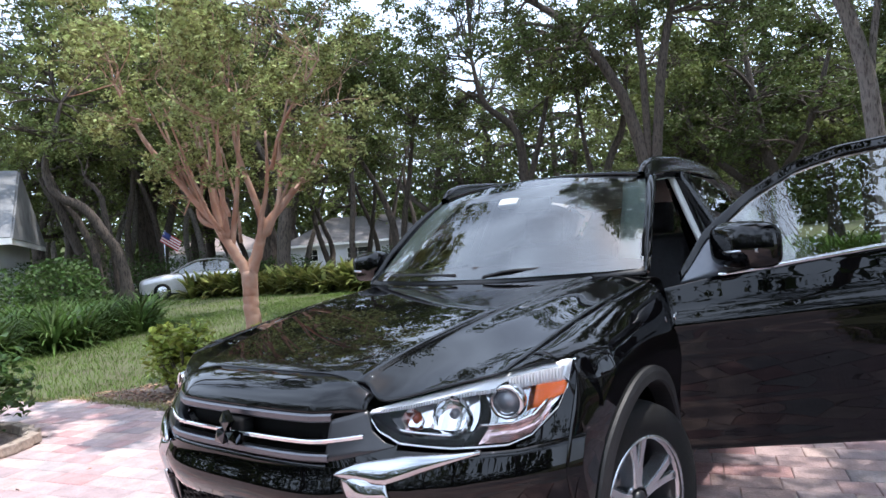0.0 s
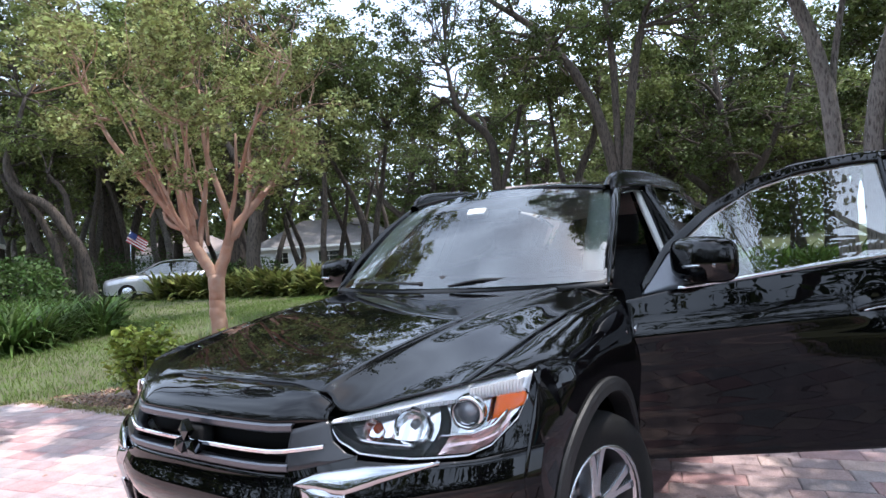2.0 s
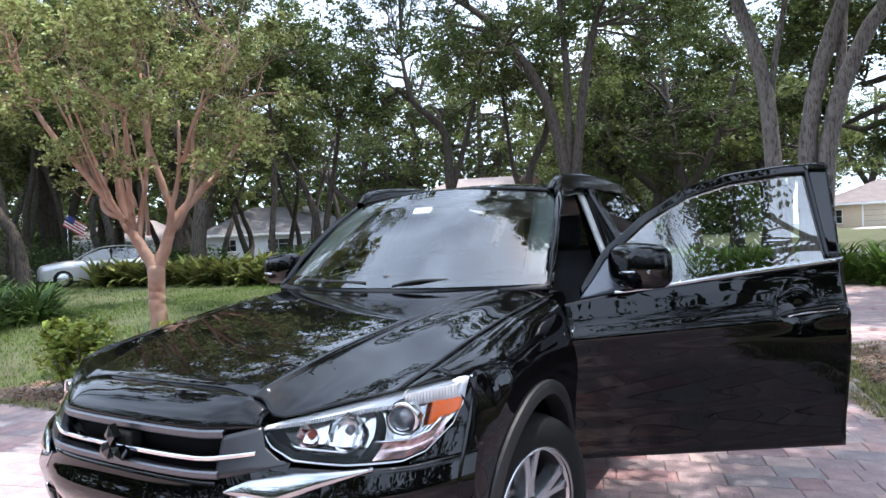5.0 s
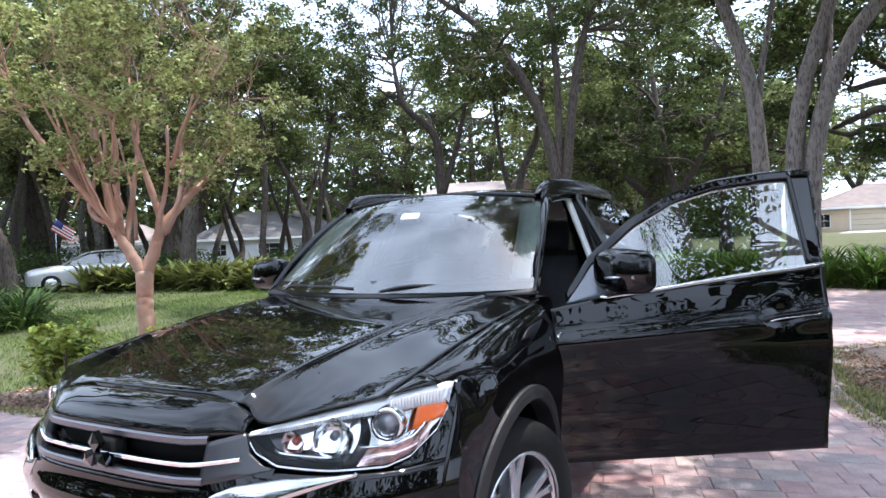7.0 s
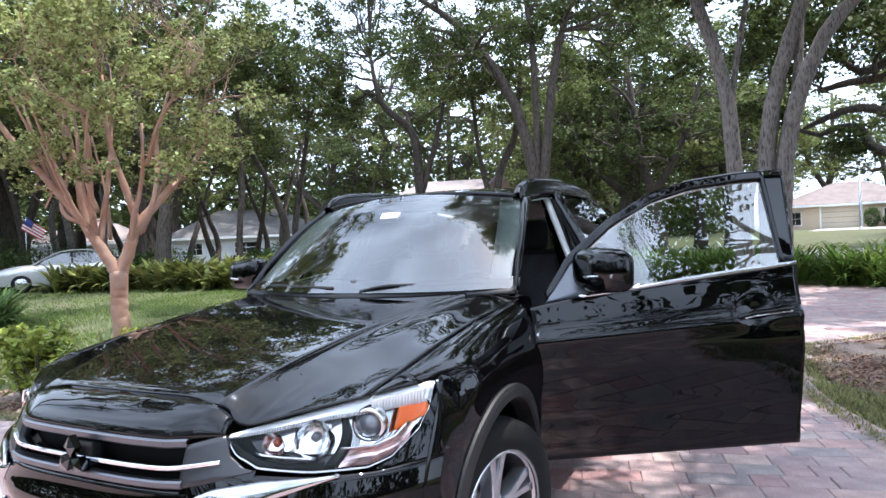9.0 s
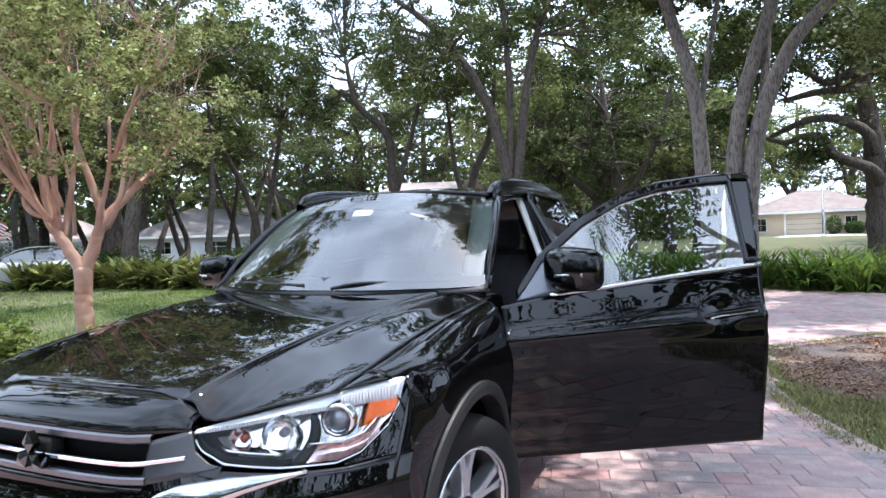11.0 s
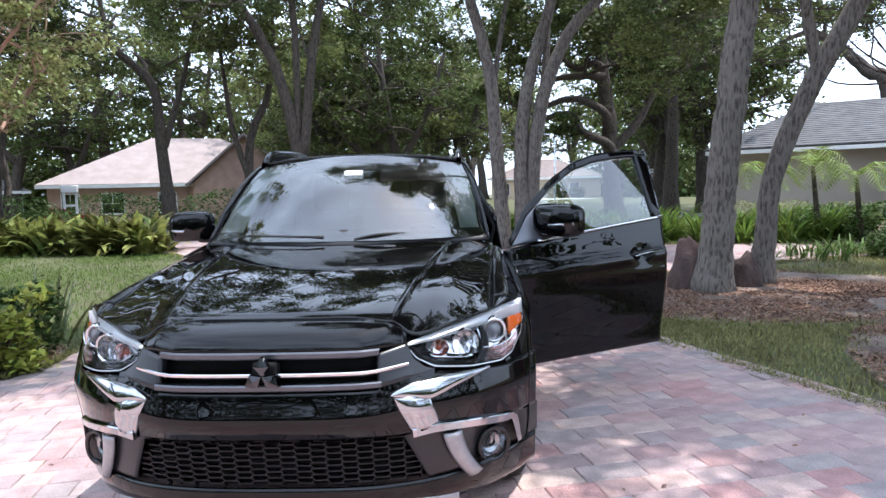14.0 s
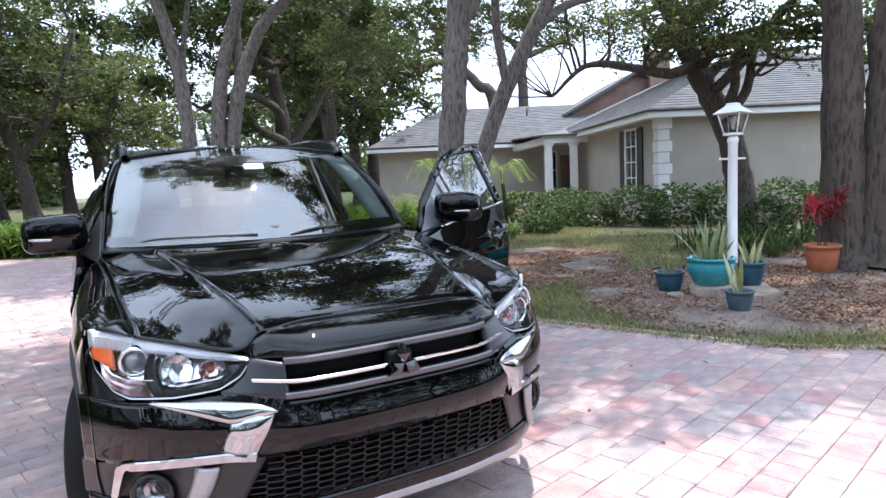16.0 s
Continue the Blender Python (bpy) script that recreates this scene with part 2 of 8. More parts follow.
def tube_arrays(path, radii, k=8):
    """Vertices and faces of a round tube along a path."""
    path, n = np.array(path, float), len(path)
    radii = np.broadcast_to(radii, n)
    tang = np.gradient(path, axis=0)
    tang /= np.linalg.norm(tang, axis=1)[:, None] + 1e-9
    ref = np.where(np.abs(tang[:, 2:3]) > 0.9, [[1.0, 0, 0]], [[0, 0, 1.0]])
    a = np.cross(tang, ref)
    a /= np.linalg.norm(a, axis=1)[:, None] + 1e-9
    for i in range(1, n):
        if (a[i] * a[i - 1]).sum() < 0:
            a[i] *= -1
    b = np.cross(tang, a)
    ang = np.arange(k) * 2 * np.pi / k
    v = path[:, None] + radii[:, None, None] * (np.cos(ang)[None, :, None] * a[:, None] + np.sin(ang)[None, :, None] * b[:, None])
    f = [(i * k + j, i * k + (j + 1) % k, (i + 1) * k + (j + 1) % k, (i + 1) * k + j) for i in range(n - 1) for j in range(k)]
    f += [tuple(range(k - 1, -1, -1)), tuple((n - 1) * k + j for j in range(k))]
    return v.reshape(-1, 3), f


def tubes(name, items, material, parent=None, label="", k=8):
    vs, fs, off = [], [], 0
    for path, radii in items:
        v, f = tube_arrays(path, radii, k)
        vs.append(v)
        fs += [tuple(i + off for i in q) for q in f]
        off += len(v)
    return obj(name, np.vstack(vs), fs, material, parent, label, smooth=True)


def lerp_table(x, table):
    xs, ys = zip(*table)
    return float(np.interp(x, xs, ys))


def cards(name, centers, size, material, parent=None, label="", rng=None, up=0.5, aspect=0.55, tri=False):
    """Many small pointed leaves, each a folded piece of its own, at the given places."""
    rng = rng or np.random.default_rng(1)
    n = len(centers)
    size = np.broadcast_to(size, n) * rng.uniform(0.7, 1.3, n)
    nrm = rng.normal(size=(n, 3))
    nrm[:, 2] = np.abs(nrm[:, 2]) + up
    nrm /= np.linalg.norm(nrm, axis=1)[:, None]
    d = np.cross(nrm, rng.normal(size=(n, 3)))
    d /= np.linalg.norm(d, axis=1)[:, None]
    s = np.cross(nrm, d)
    L, W = (size * 0.5)[:, None], (size * 0.5 * aspect)[:, None]
    c = np.asarray(centers, float)
    if tri:
        v = np.stack([c + d * L, c - d * L * 0.6 + s * W, c - d * L * 0.6 - s * W], 1).reshape(-1, 3)
        k = 3
    else:
        lift = nrm * L * 0.25
        v = np.stack([c + d * L - lift, c + s * W, c - d * L - lift, c - s * W], 1).reshape(-1, 3)
        k = 4
    me = bpy.data.meshes.new(name)
    me.vertices.add(len(v))
    me.vertices.foreach_set("co", v.ravel())
    me.loops.add(n * k)
    me.loops.foreach_set("vertex_index", np.arange(n * k))
    me.polygons.add(n)
    me.polygons.foreach_set("loop_start", np.arange(n) * k)
    me.materials.append(material)
    me.update(calc_edges=True)
    ob = new(name, me)
    if parent is not None:
        ob.parent = parent
    if label:
        ob["label"] = label
    return ob


def strips(name, roots, material, rng, length, width, arch, lean, segs=4, parent=None, label="", spread=None):
    """Arching strap leaves from roots (x, y, z); spread: azimuths, else all round."""
    roots = np.asarray(roots, float)
    n = len(roots)
    az = rng.uniform(0, 2 * np.pi, n) if spread is None else np.broadcast_to(spread, n)
    Ls = length * rng.uniform(0.6, 1.25, n)
    el = np.radians(90) - np.abs(rng.normal(0, np.radians(lean), n)) - np.radians(4)
    dirh = np.stack([np.cos(az), np.sin(az), 0 * az], 1)
    side = np.stack([-np.sin(az), np.cos(az), 0 * az], 1)
    pos, ang = roots.copy(), el.copy()
    prof = np.interp(np.linspace(0, 1, segs + 1), [0, 0.25, 0.6, 1], [0.45, 1.0, 0.85, 0.04])
    rows = []
    for i in range(segs + 1):
        w = width * prof[i] * rng.uniform(0.9, 1.1, n)
        rows.append(np.stack([pos + side * w[:, None] / 2, pos - side * w[:, None] / 2], 1))
        pos = pos + (dirh * np.cos(ang)[:, None] + np.array([0, 0, 1.0]) * np.sin(ang)[:, None]) * (Ls / segs)[:, None]
        ang = ang - arch / segs * rng.uniform(0.7, 1.3, n)
    v = np.stack(rows, 1)
    m = 2 * (segs + 1)
    q = np.array([(2 * i, 2 * i + 1, 2 * i + 3, 2 * i + 2) for i in range(segs)])
    idx = (np.arange(n)[:, None, None] * m + q[None]).reshape(-1)
    me = bpy.data.meshes.new(name)
    me.vertices.add(n * m)
    me.vertices.foreach_set("co", v.reshape(-1))
    me.loops.add(len(idx))
    me.loops.foreach_set("vertex_index", idx)
    me.polygons.add(len(idx) // 4)
    me.polygons.foreach_set("loop_start", np.arange(len(idx) // 4) * 4)
    me.polygons.foreach_set("use_smooth", np.ones(len(idx) // 4, bool))
    me.materials.append(material)
    me.update(calc_edges=True)
    ob = new(name, me)
    if parent is not None:
        ob.parent = parent
    if label:
        ob["label"] = label
    return ob


# ---- ground, driveway, beds ----
M_soil = mat("lawn_soil_and_thatch", (0.085, 0.105, 0.036), 0.95, vary=0.3, scale=1.6, fine=40, color2=(0.075, 0.062, 0.034), bump=0.6, bump_scale=30)
M_joint = mat("joint_sand", (0.33, 0.295, 0.285), 0.95, vary=0.2, scale=3, fine=120)
M_mulch = mat("leaf_litter_and_sand", (0.32, 0.26, 0.22), 0.95, vary=0.3, scale=2.2, fine=38, color2=(0.08, 0.048, 0.037), bump=0.8, bump_scale=90)
M_litter = mat("dry_fallen_leaves", (0.34, 0.205, 0.135), 0.8, vary=0.3, scale=4, fine=60, color2=(0.14, 0.07, 0.047), island=0.6)
# lush grass, its colour darkened further for the tree shade on this lawn
M_lush_shade = mat("lush_shaded_grass_blades", (0.13, 0.19, 0.045), 0.6, vary=0.25, scale=1.6, fine=9, color2=(0.065, 0.11, 0.026), island=0.35, trans=0.35)
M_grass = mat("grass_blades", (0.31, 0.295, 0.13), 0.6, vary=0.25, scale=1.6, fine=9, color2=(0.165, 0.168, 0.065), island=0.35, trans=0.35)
M_road = mat("street_asphalt", (0.16, 0.155, 0.15), 0.9, vary=0.15, scale=1, fine=60)


def paver_mat(name, by_object):
    """Tumbled pavers in rose, grey and sand, each piece with a shade of its own."""
    m = mat(name, (0.42, 0.36, 0.34), 0.85, vary=0.16, scale=9, fine=90, bump=0.45, bump_scale=60)
    nt, p = m.node_tree, m.node_tree.nodes["Principled BSDF"]
    src = p.inputs["Base Color"].links[0].from_socket
    ramp = nt.nodes.new("ShaderNodeValToRGB")
    cols = [(0.0, (0.44, 0.36, 0.37)), (0.16, (0.36, 0.365, 0.38)), (0.30, (0.48, 0.375, 0.38)), (0.46, (0.32, 0.32, 0.345)), (0.60, (0.42, 0.28, 0.29)), (0.76, (0.52, 0.465, 0.44)), (0.88, (0.41, 0.335, 0.35)), (1.0, (0.35, 0.315, 0.335))]
    while len(ramp.color_ramp.elements) < len(cols):
        ramp.color_ramp.elements.new(0.5)
    for e, (q, c) in zip(ramp.color_ramp.elements, cols):
        e.position, e.color = q, (*c, 1)
    if by_object:
        n = nt.nodes.new("ShaderNodeObjectInfo")
        nt.links.new(n.outputs["Random"], ramp.inputs[0])
    else:
        n = nt.nodes.new("ShaderNodeNewGeometry")
        nt.links.new(n.outputs["Random Per Island"], ramp.inputs[0])
    mx = nt.nodes.new("ShaderNodeMix")
    mx.data_type, mx.blend_type = 'RGBA', 'MULTIPLY'
    mx.inputs["Factor"].default_value = 1.0
    sc = nt.nodes.new("ShaderNodeVectorMath")
    sc.operation = 'SCALE'
    sc.inputs["Scale"].default_value = 2.32
    nt.links.new(src, sc.inputs[0])
    nt.links.new(sc.outputs[0], mx.inputs["A"])
    nt.links.new(ramp.outputs[0], mx.inputs["B"])
    nt.links.new(mx.outputs["Result"], p.inputs["Base Color"])
    return m


M_paver = paver_mat("tumbled_paver", False)
M_paver_one = paver_mat("tumbled_paver_single", True)

DRIVE = [(9, -3), (6, -0.9), (4.6, -0.15), (3.84, 0.40), (3.40, 0.82), (3.08, 1.5), (2.70, 2.4), (2.32, 3.25), (2.00, 4.25), (1.92, 5.2), (2.1, 6.4), (3.4, 7.7), (5.5, 8.8), (8.0, 9.8),
         (8.0, 12.4), (4.3, 12.9), (2.4, 13.6), (0, 14.3), (-2.2, 14.6), (-3.6, 16.0), (-6.0, 22), (-9.5, 22), (-7.6, 14.6), (-5.2, 11.2), (-3.25, 5.7), (-2.95, 4.9), (-2.85, 3.8), (-2.72, 2.8),
         (-3.05, 2.15), (-3.5, 1.85), (-5.1, 1.75), (-5.8, 1.3), (-8, 0.2), (-14, -2), (-14, -9), (9, -9)]


def inside(poly, x, y):
    """Points within a plan outline, for arrays."""
    x, y = np.asarray(x, float), np.asarray(y, float)
    hit = np.zeros(x.shape, bool)
    for (x0, y0), (x1, y1) in zip(poly, poly[1:] + poly[:1]):
        if y0 != y1:
            hit ^= ((y0 > y) != (y1 > y)) & (x < (x1 - x0) * (y - y0) / (y1 - y0) + x0)
    return hit


def sheet(name, poly, z, material, label, kind="structure", lumps=0.0, step=0.25):
    """A flat piece of ground with a plan outline; lumps raise it unevenly."""
    bm = bmesh.new()
    f = bm.faces.new([bm.verts.new((x, y, z)) for x, y in poly])
    if lumps:
        bmesh.ops.triangulate(bm, faces=[f])
        bmesh.ops.subdivide_edges(bm, edges=bm.edges, cuts=7, use_grid_fill=True)
        for v in bm.verts:
            if not v.is_boundary:
                v.co.z += lumps * (noise.noise(v.co * 1.1) * 0.6 + 0.6)
    ob = part(name, bm, material, None, label)
    return tagged(ob, label=label, category=name.split("_")[0], kind=kind)


def ring(cx, cy, rx, ry, turn=0, n=28, wob=0.06, seed=1):
    r = random.Random(seed)
    out = []
    for i in range(n):
        a = 2 * math.pi * i / n
        k = 1 + wob * (r.random() - 0.5) * 2
        x, y = rx * k * math.cos(a), ry * k * math.sin(a)
        c, s = math.cos(turn), math.sin(turn)
        out.append((cx + x * c - y * s, cy + x * s + y * c))
    return out


GZ = -0.03
bm = bmesh.new()
bmesh.ops.create_circle(bm, cap_ends=True, segments=64, radius=450)
for v in bm.verts:
    v.co.z = GZ
tagged(part("ground", bm, M_soil, None), label="grassy ground reaching to the far trees", category="ground", kind="structure")
tagged(sheet("driveway", DRIVE, -0.018, M_joint, "paver driveway of rose and grey tumbled pavers"), category="driveway")
BED_ISLAND = ring(4.35, 6.0, 2.35, 2.0, 0.3, seed=2)
BED_ISLAND = [(max(x, 2.12 if 4.3 < y < 6.6 else 2.3), min(y, 7.3 + 0.45 * (x - 3))) for x, y in BED_ISLAND]
BED_LAMP = [(3.35, 2.35), (3.28, 1.95), (3.42, 1.35), (4.2, 0.72), (5.6, 0.1), (8.0, -0.4), (10.5, 0.5), (11.0, 5.0), (9.2, 5.2), (7.4, 4.2), (6.0, 3.9), (4.9, 4.2), (4.1, 3.8), (3.6, 3.1)]
BED_LEFT = [(-2.75, 2.95), (-2.8, 2.75), (-3.1, 2.2), (-3.55, 1.92), (-4.6, 1.84), (-5.2, 1.9), (-5.0, 2.5), (-4.3, 3.0), (-3.7, 3.5), (-3.0, 3.6)]
BED_HOUSE = [(8.3, 16.5), (9.3, 12.3), (10.3, 9.6), (11.2, 7.2), (13.6, 5.4), (18, 4), (19, 7), (13, 10), (15, 15), (15, 20), (7.5, 22)]
BED_FERN = [(-3.2, 15.6), (-2.0, 14.45), (0, 14.1), (2.4, 13.4), (4.3, 12.75), (8.2, 12.2), (11, 14), (11, 16.0), (-3, 17)]
for nm, poly, lab in (("mulch_bed", BED_ISLAND, "leaf-strewn mulch bed round the grey oak trunks"), ("mulch_bed", BED_LAMP, "sandy mulch bed round the lamp post"),
                      ("mulch_bed", BED_LEFT, "mulch bed with potted plants beside the driveway"), ("mulch_bed", BED_HOUSE, "mulch bed under the house hedge"),
                      ("mulch_bed", BED_FERN, "mulch bed under the fern hedge")):
    tagged(sheet(nm, poly, GZ + 0.006, M_mulch, lab, lumps=0.02), category="mulch bed")
tagged(sheet("street", [(-60, 24), (-24, 23.5), (-4, 22.5), (20, 30), (60, 46), (60, 52), (20, 36), (-4, 29), (-24, 29.5), (-60, 30)], GZ + 0.004, M_road, "grey asphalt street beyond the lawn"), category="street")

# lawn blades
rng = np.random.default_rng(5)


def scatter(n, x0, x1, y0, y1, keep):
    x, y = rng.uniform(x0, x1, n), rng.uniform(y0, y1, n)
    ok = keep(x, y)
    return np.stack([x[ok], y[ok]], 1)


BEDS = [BED_ISLAND, BED_LAMP, BED_LEFT, BED_HOUSE, BED_FERN]


def lawn_ok(x, y):
    ok = ~inside(DRIVE, x, y)
    x, y = x + rng.normal(0, 0.16, len(x)), y + rng.normal(0, 0.16, len(y))
    for b in BEDS:
        ok &= ~inside(b, x, y)
    return ok


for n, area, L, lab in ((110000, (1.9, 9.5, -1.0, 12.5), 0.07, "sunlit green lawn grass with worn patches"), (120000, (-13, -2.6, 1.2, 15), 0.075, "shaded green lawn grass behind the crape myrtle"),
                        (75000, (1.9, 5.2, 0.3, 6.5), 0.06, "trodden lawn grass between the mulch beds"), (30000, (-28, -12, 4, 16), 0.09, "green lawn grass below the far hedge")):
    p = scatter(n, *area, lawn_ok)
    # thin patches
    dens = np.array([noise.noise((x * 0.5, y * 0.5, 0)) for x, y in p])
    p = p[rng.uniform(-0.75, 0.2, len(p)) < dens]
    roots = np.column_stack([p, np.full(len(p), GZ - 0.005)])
    tagged(strips("lawn_grass", roots, M_grass if area[0] > 0 else M_lush_shade, rng, L, 0.009 if L < 0.08 else 0.016, 0.9, 28, segs=2), label=lab, category="grass", kind="stuff")
edge = np.array(DRIVE + DRIVE[:1])
tufts = []
for a, b in zip(edge[:-1], edge[1:]):
    m = (a + b) / 2
    if not (-9 < m[0] < 9 and -1.5 < m[1] < 13):
        continue
    k = int(np.hypot(*(b - a)) * 800)
    p = a + (b - a) * rng.uniform(0, 1, (k, 1)) + rng.normal(0, 0.035, (k, 2))
    p = p[np.array([noise.noise((x * 2.2, y * 2.2, 9)) for x, y in p]) > rng.uniform(-0.5, 0.25, len(p))]
    tufts.append(p)
tufts = np.vstack(tufts)
tagged(strips("edge_grass", np.column_stack([tufts, np.full(len(tufts), -0.012)]), M_grass, rng, 0.065, 0.007, 1.5, 45, segs=3), label="ragged grass spilling over the driveway edge", category="grass", kind="stuff")
pts = []
for poly, n in ((BED_ISLAND, 11000), (BED_LAMP, 20000), (BED_LEFT, 1500), (BED_FERN, 2500), (BED_HOUSE, 2500)):
    a = np.array(poly)
    p = scatter(n * 7, a[:, 0].min(), a[:, 0].max(), a[:, 1].min(), a[:, 1].max(), lambda x, y: inside(poly, x, y))
    # the leaves lie in drifts
    heap = np.array([noise.noise((x * 0.9, y * 0.9, 3)) + 0.5 * noise.noise((x * 3, y * 3, 5)) for x, y in p])
    p = p[heap > rng.uniform(-0.40, 0.42, len(p))]
    pts.append(np.column_stack([p, np.full(len(p), GZ + 0.022) + rng.uniform(0, 0.02, len(p))]))
p = scatter(900, 1.9, 9, -0.5, 9, lawn_ok)
pts.append(np.column_stack([p, np.full(len(p), 0.0)]))
p = scatter(160, -3, 6, -1, 9, lambda x, y: inside(DRIVE, x, y) & (np.abs(x) > 1))
pts.append(np.column_stack([p, np.full(len(p), 0.008)]))
tagged(cards("leaf_litter", np.vstack(pts), 0.037, M_litter, rng=rng, up=2.5, aspect=0.45), label="dry brown fallen oak leaves", category="leaves", kind="stuff")


# ---- foliage ----
M_oakleaf = mat("oak_leaves", (0.108, 0.142, 0.046), 0.5, vary=0.3, scale=0.5, fine=3, color2=(0.042, 0.06, 0.02), island=0.55, trans=0.28)
M_oakleaf_light = mat("light_oak_leaves", (0.195, 0.228, 0.08), 0.5, vary=0.3, scale=0.5, fine=3, color2=(0.085, 0.112, 0.037), island=0.5, trans=0.35)
M_myrtle = mat("crape_myrtle_leaves", (0.35, 0.385, 0.155), 0.45, vary=0.3, scale=0.9, fine=5, color2=(0.15, 0.18, 0.07), island=0.75, trans=0.3)
M_shrub = mat("shrub_leaves", (0.07, 0.12, 0.032), 0.45, vary=0.3, scale=1.5, fine=9, color2=(0.03, 0.06, 0.018), island=0.4, trans=0.3)
M_limeshrub = mat("yellow_green_leaves", (0.38, 0.42, 0.09), 0.45, vary=0.3, scale=3, fine=12, color2=(0.14, 0.20, 0.04), island=0.4, trans=0.35)
M_paleshrub = mat("pale_hedge_leaves", (0.27, 0.29, 0.13), 0.5, vary=0.25, scale=3, fine=12, color2=(0.18, 0.22, 0.08), island=0.4, trans=0.3)
M_fern = mat("fern_fronds", (0.155, 0.235, 0.045), 0.55, vary=0.3, scale=1.2, fine=8, color2=(0.06, 0.115, 0.025), island=0.4, trans=0.4)
M_darkfern = mat("dark_fern_fronds", (0.10, 0.165, 0.04), 0.5, vary=0.3, scale=1.2, fine=8, color2=(0.035, 0.065, 0.018), island=0.5, trans=0.3)
M_aspid = mat("cast_iron_plant_leaves", (0.30, 0.31, 0.09), 0.35, vary=0.35, scale=2.0, fine=8, color2=(0.035, 0.06, 0.018), island=0.6, trans=0.3)
M_red = mat("crimson_leaves", (0.36, 0.045, 0.06), 0.45, vary=0.3, scale=3, fine=9, island=0.35, trans=0.35)
M_barkgrey = bark_mat("grey_oak_bark", (0.20, 0.177, 0.158), (0.06, 0.05, 0.043), scale=38)
M_barkdark = bark_mat("dark_oak_bark", (0.105, 0.083, 0.068), (0.035, 0.027, 0.022), scale=26)
M_barkmyrtle = mat("cinnamon_myrtle_bark", (0.29, 0.14, 0.085), 0.7, vary=0.25, scale=5, fine=15, color2=(0.36, 0.255, 0.195), bump=0.25, bump_scale=20)


def tree(name, trunks, blobs, n_leaf, leaf, seed, bark, leafmat, label, sub=7, clump=0.42, limb=0.075, per=150, thin=1.0):
    """Tapered trunks, limbs that reach into rounded leaf masses, and small leaves in clumps."""
    r = np.random.default_rng(seed)
    th = empty(name, label=label, category="tree")
    items, ends = [], []
    top = []
    for t in trunks:
        t = np.array(t, float)
        p = spline(t[:, :3], 6)
        w = np.interp(np.linspace(0, 1, len(p)), np.linspace(0, 1, len(t)), t[:, 3]) * thin
        p[1:-1] += r.normal(0, 0.010, (len(p) - 2, 3)) * (w[1:-1, None] / 0.2)
        flare_ = np.ones(len(p))
        if t[0, 2] < 0.2:
            flare_[:4] = (1.35, 1.22, 1.1, 1.03)
        items.append((p, w * flare_))
        top.append((p[len(p) // 3:], w[len(p) // 3:]))
    spine = np.vstack([q for q, _ in top])
    spine_w = np.concatenate([w for _, w in top])
    vol = sum(b[3] * b[4] * b[5] for b in blobs) or 1
    centers = []
    for b in blobs:
        c, rad = np.array(b[:3], float), np.array(b[3:6], float)
        d = np.linalg.norm(spine - c, axis=1) + 0.8 * np.maximum(0, spine[:, 2] - c[2])
        k = int(np.argmin(d))
        s, sw = spine[k], min(spine_w[k] * 0.6, limb * 1.6)
        mid = (s + c) / 2 + r.normal(0, 0.18, 3) * np.linalg.norm(c - s)
        mid[2] += 0.12 * np.linalg.norm(c - s)
        p = spline([s, s * 0.6 + mid * 0.4 + r.normal(0, 0.1, 3), mid, c], 5)
        items.append((p, np.linspace(sw, sw * 0.3, len(p))))
        nb = max(6, int(n_leaf * rad.prod() / vol / per))
        q = r.normal(size=(nb, 3))
        q /= np.linalg.norm(q, axis=1)[:, None]
        q = c + q * rad * (r.uniform(0.25, 1.0, nb) ** 0.5)[:, None]
        for e in q[:sub]:
            k = r.integers(len(p) // 3, len(p))
            m = (p[k] + e) / 2 + r.normal(0, 0.15, 3) * np.linalg.norm(e - p[k])
            items.append((spline([p[k], m, e], 3), np.linspace(sw * 0.35, sw * 0.08, 7)))
        centers.append(q)
    centers = np.vstack(centers)
    tubes("trunk", items, bark, th, "", 8)
    idx = r.integers(0, len(centers), n_leaf)
    # each clump is a handful of drooping twigs, with leaves along them
    nt = 9
    cs = clump * r.uniform(0.5, 1.7, (len(centers), nt))
    tw = r.normal(size=(len(centers), nt, 3)) * np.array([1, 1, 0.6]) - np.array([0, 0, 0.10])
    tw *= (cs / np.linalg.norm(tw, axis=2))[:, :, None]
    root = centers[:, None] + r.normal(0, 0.3 * clump, (len(centers), nt, 3)) * np.array([1, 1, 0.5])
    k = r.integers(0, nt, n_leaf)
    along = r.uniform(0.0, 1.0, n_leaf)[:, None]
    pos = root[idx, k] + tw[idx, k] * along + r.normal(0, 0.2 * clump, (n_leaf, 3)) * np.array([1, 1, 0.6])
    pos[:, 2] -= 0.25 * clump * along[:, 0] ** 2
    cards("crown", pos, leaf, leafmat, th, "", r, up=0.55)
    return th


def crown(cx, cy, cz, R, H, n, seed, size=(1.1, 1.9)):
    """Leaf masses spread through a crown."""
    r = random.Random(seed)
    out = []
    for i in range(n):
        a, q = r.uniform(0, 2 * math.pi), math.sqrt(r.random())
        s = r.uniform(*size)
        out.append((cx + R * q * math.cos(a), cy + R * q * math.sin(a), cz + H * r.uniform(-1, 1) * math.sqrt(max(0.05, 1 - q * q * 0.8)), s * 1.2, s * 1.2, s * 0.75))
    return out


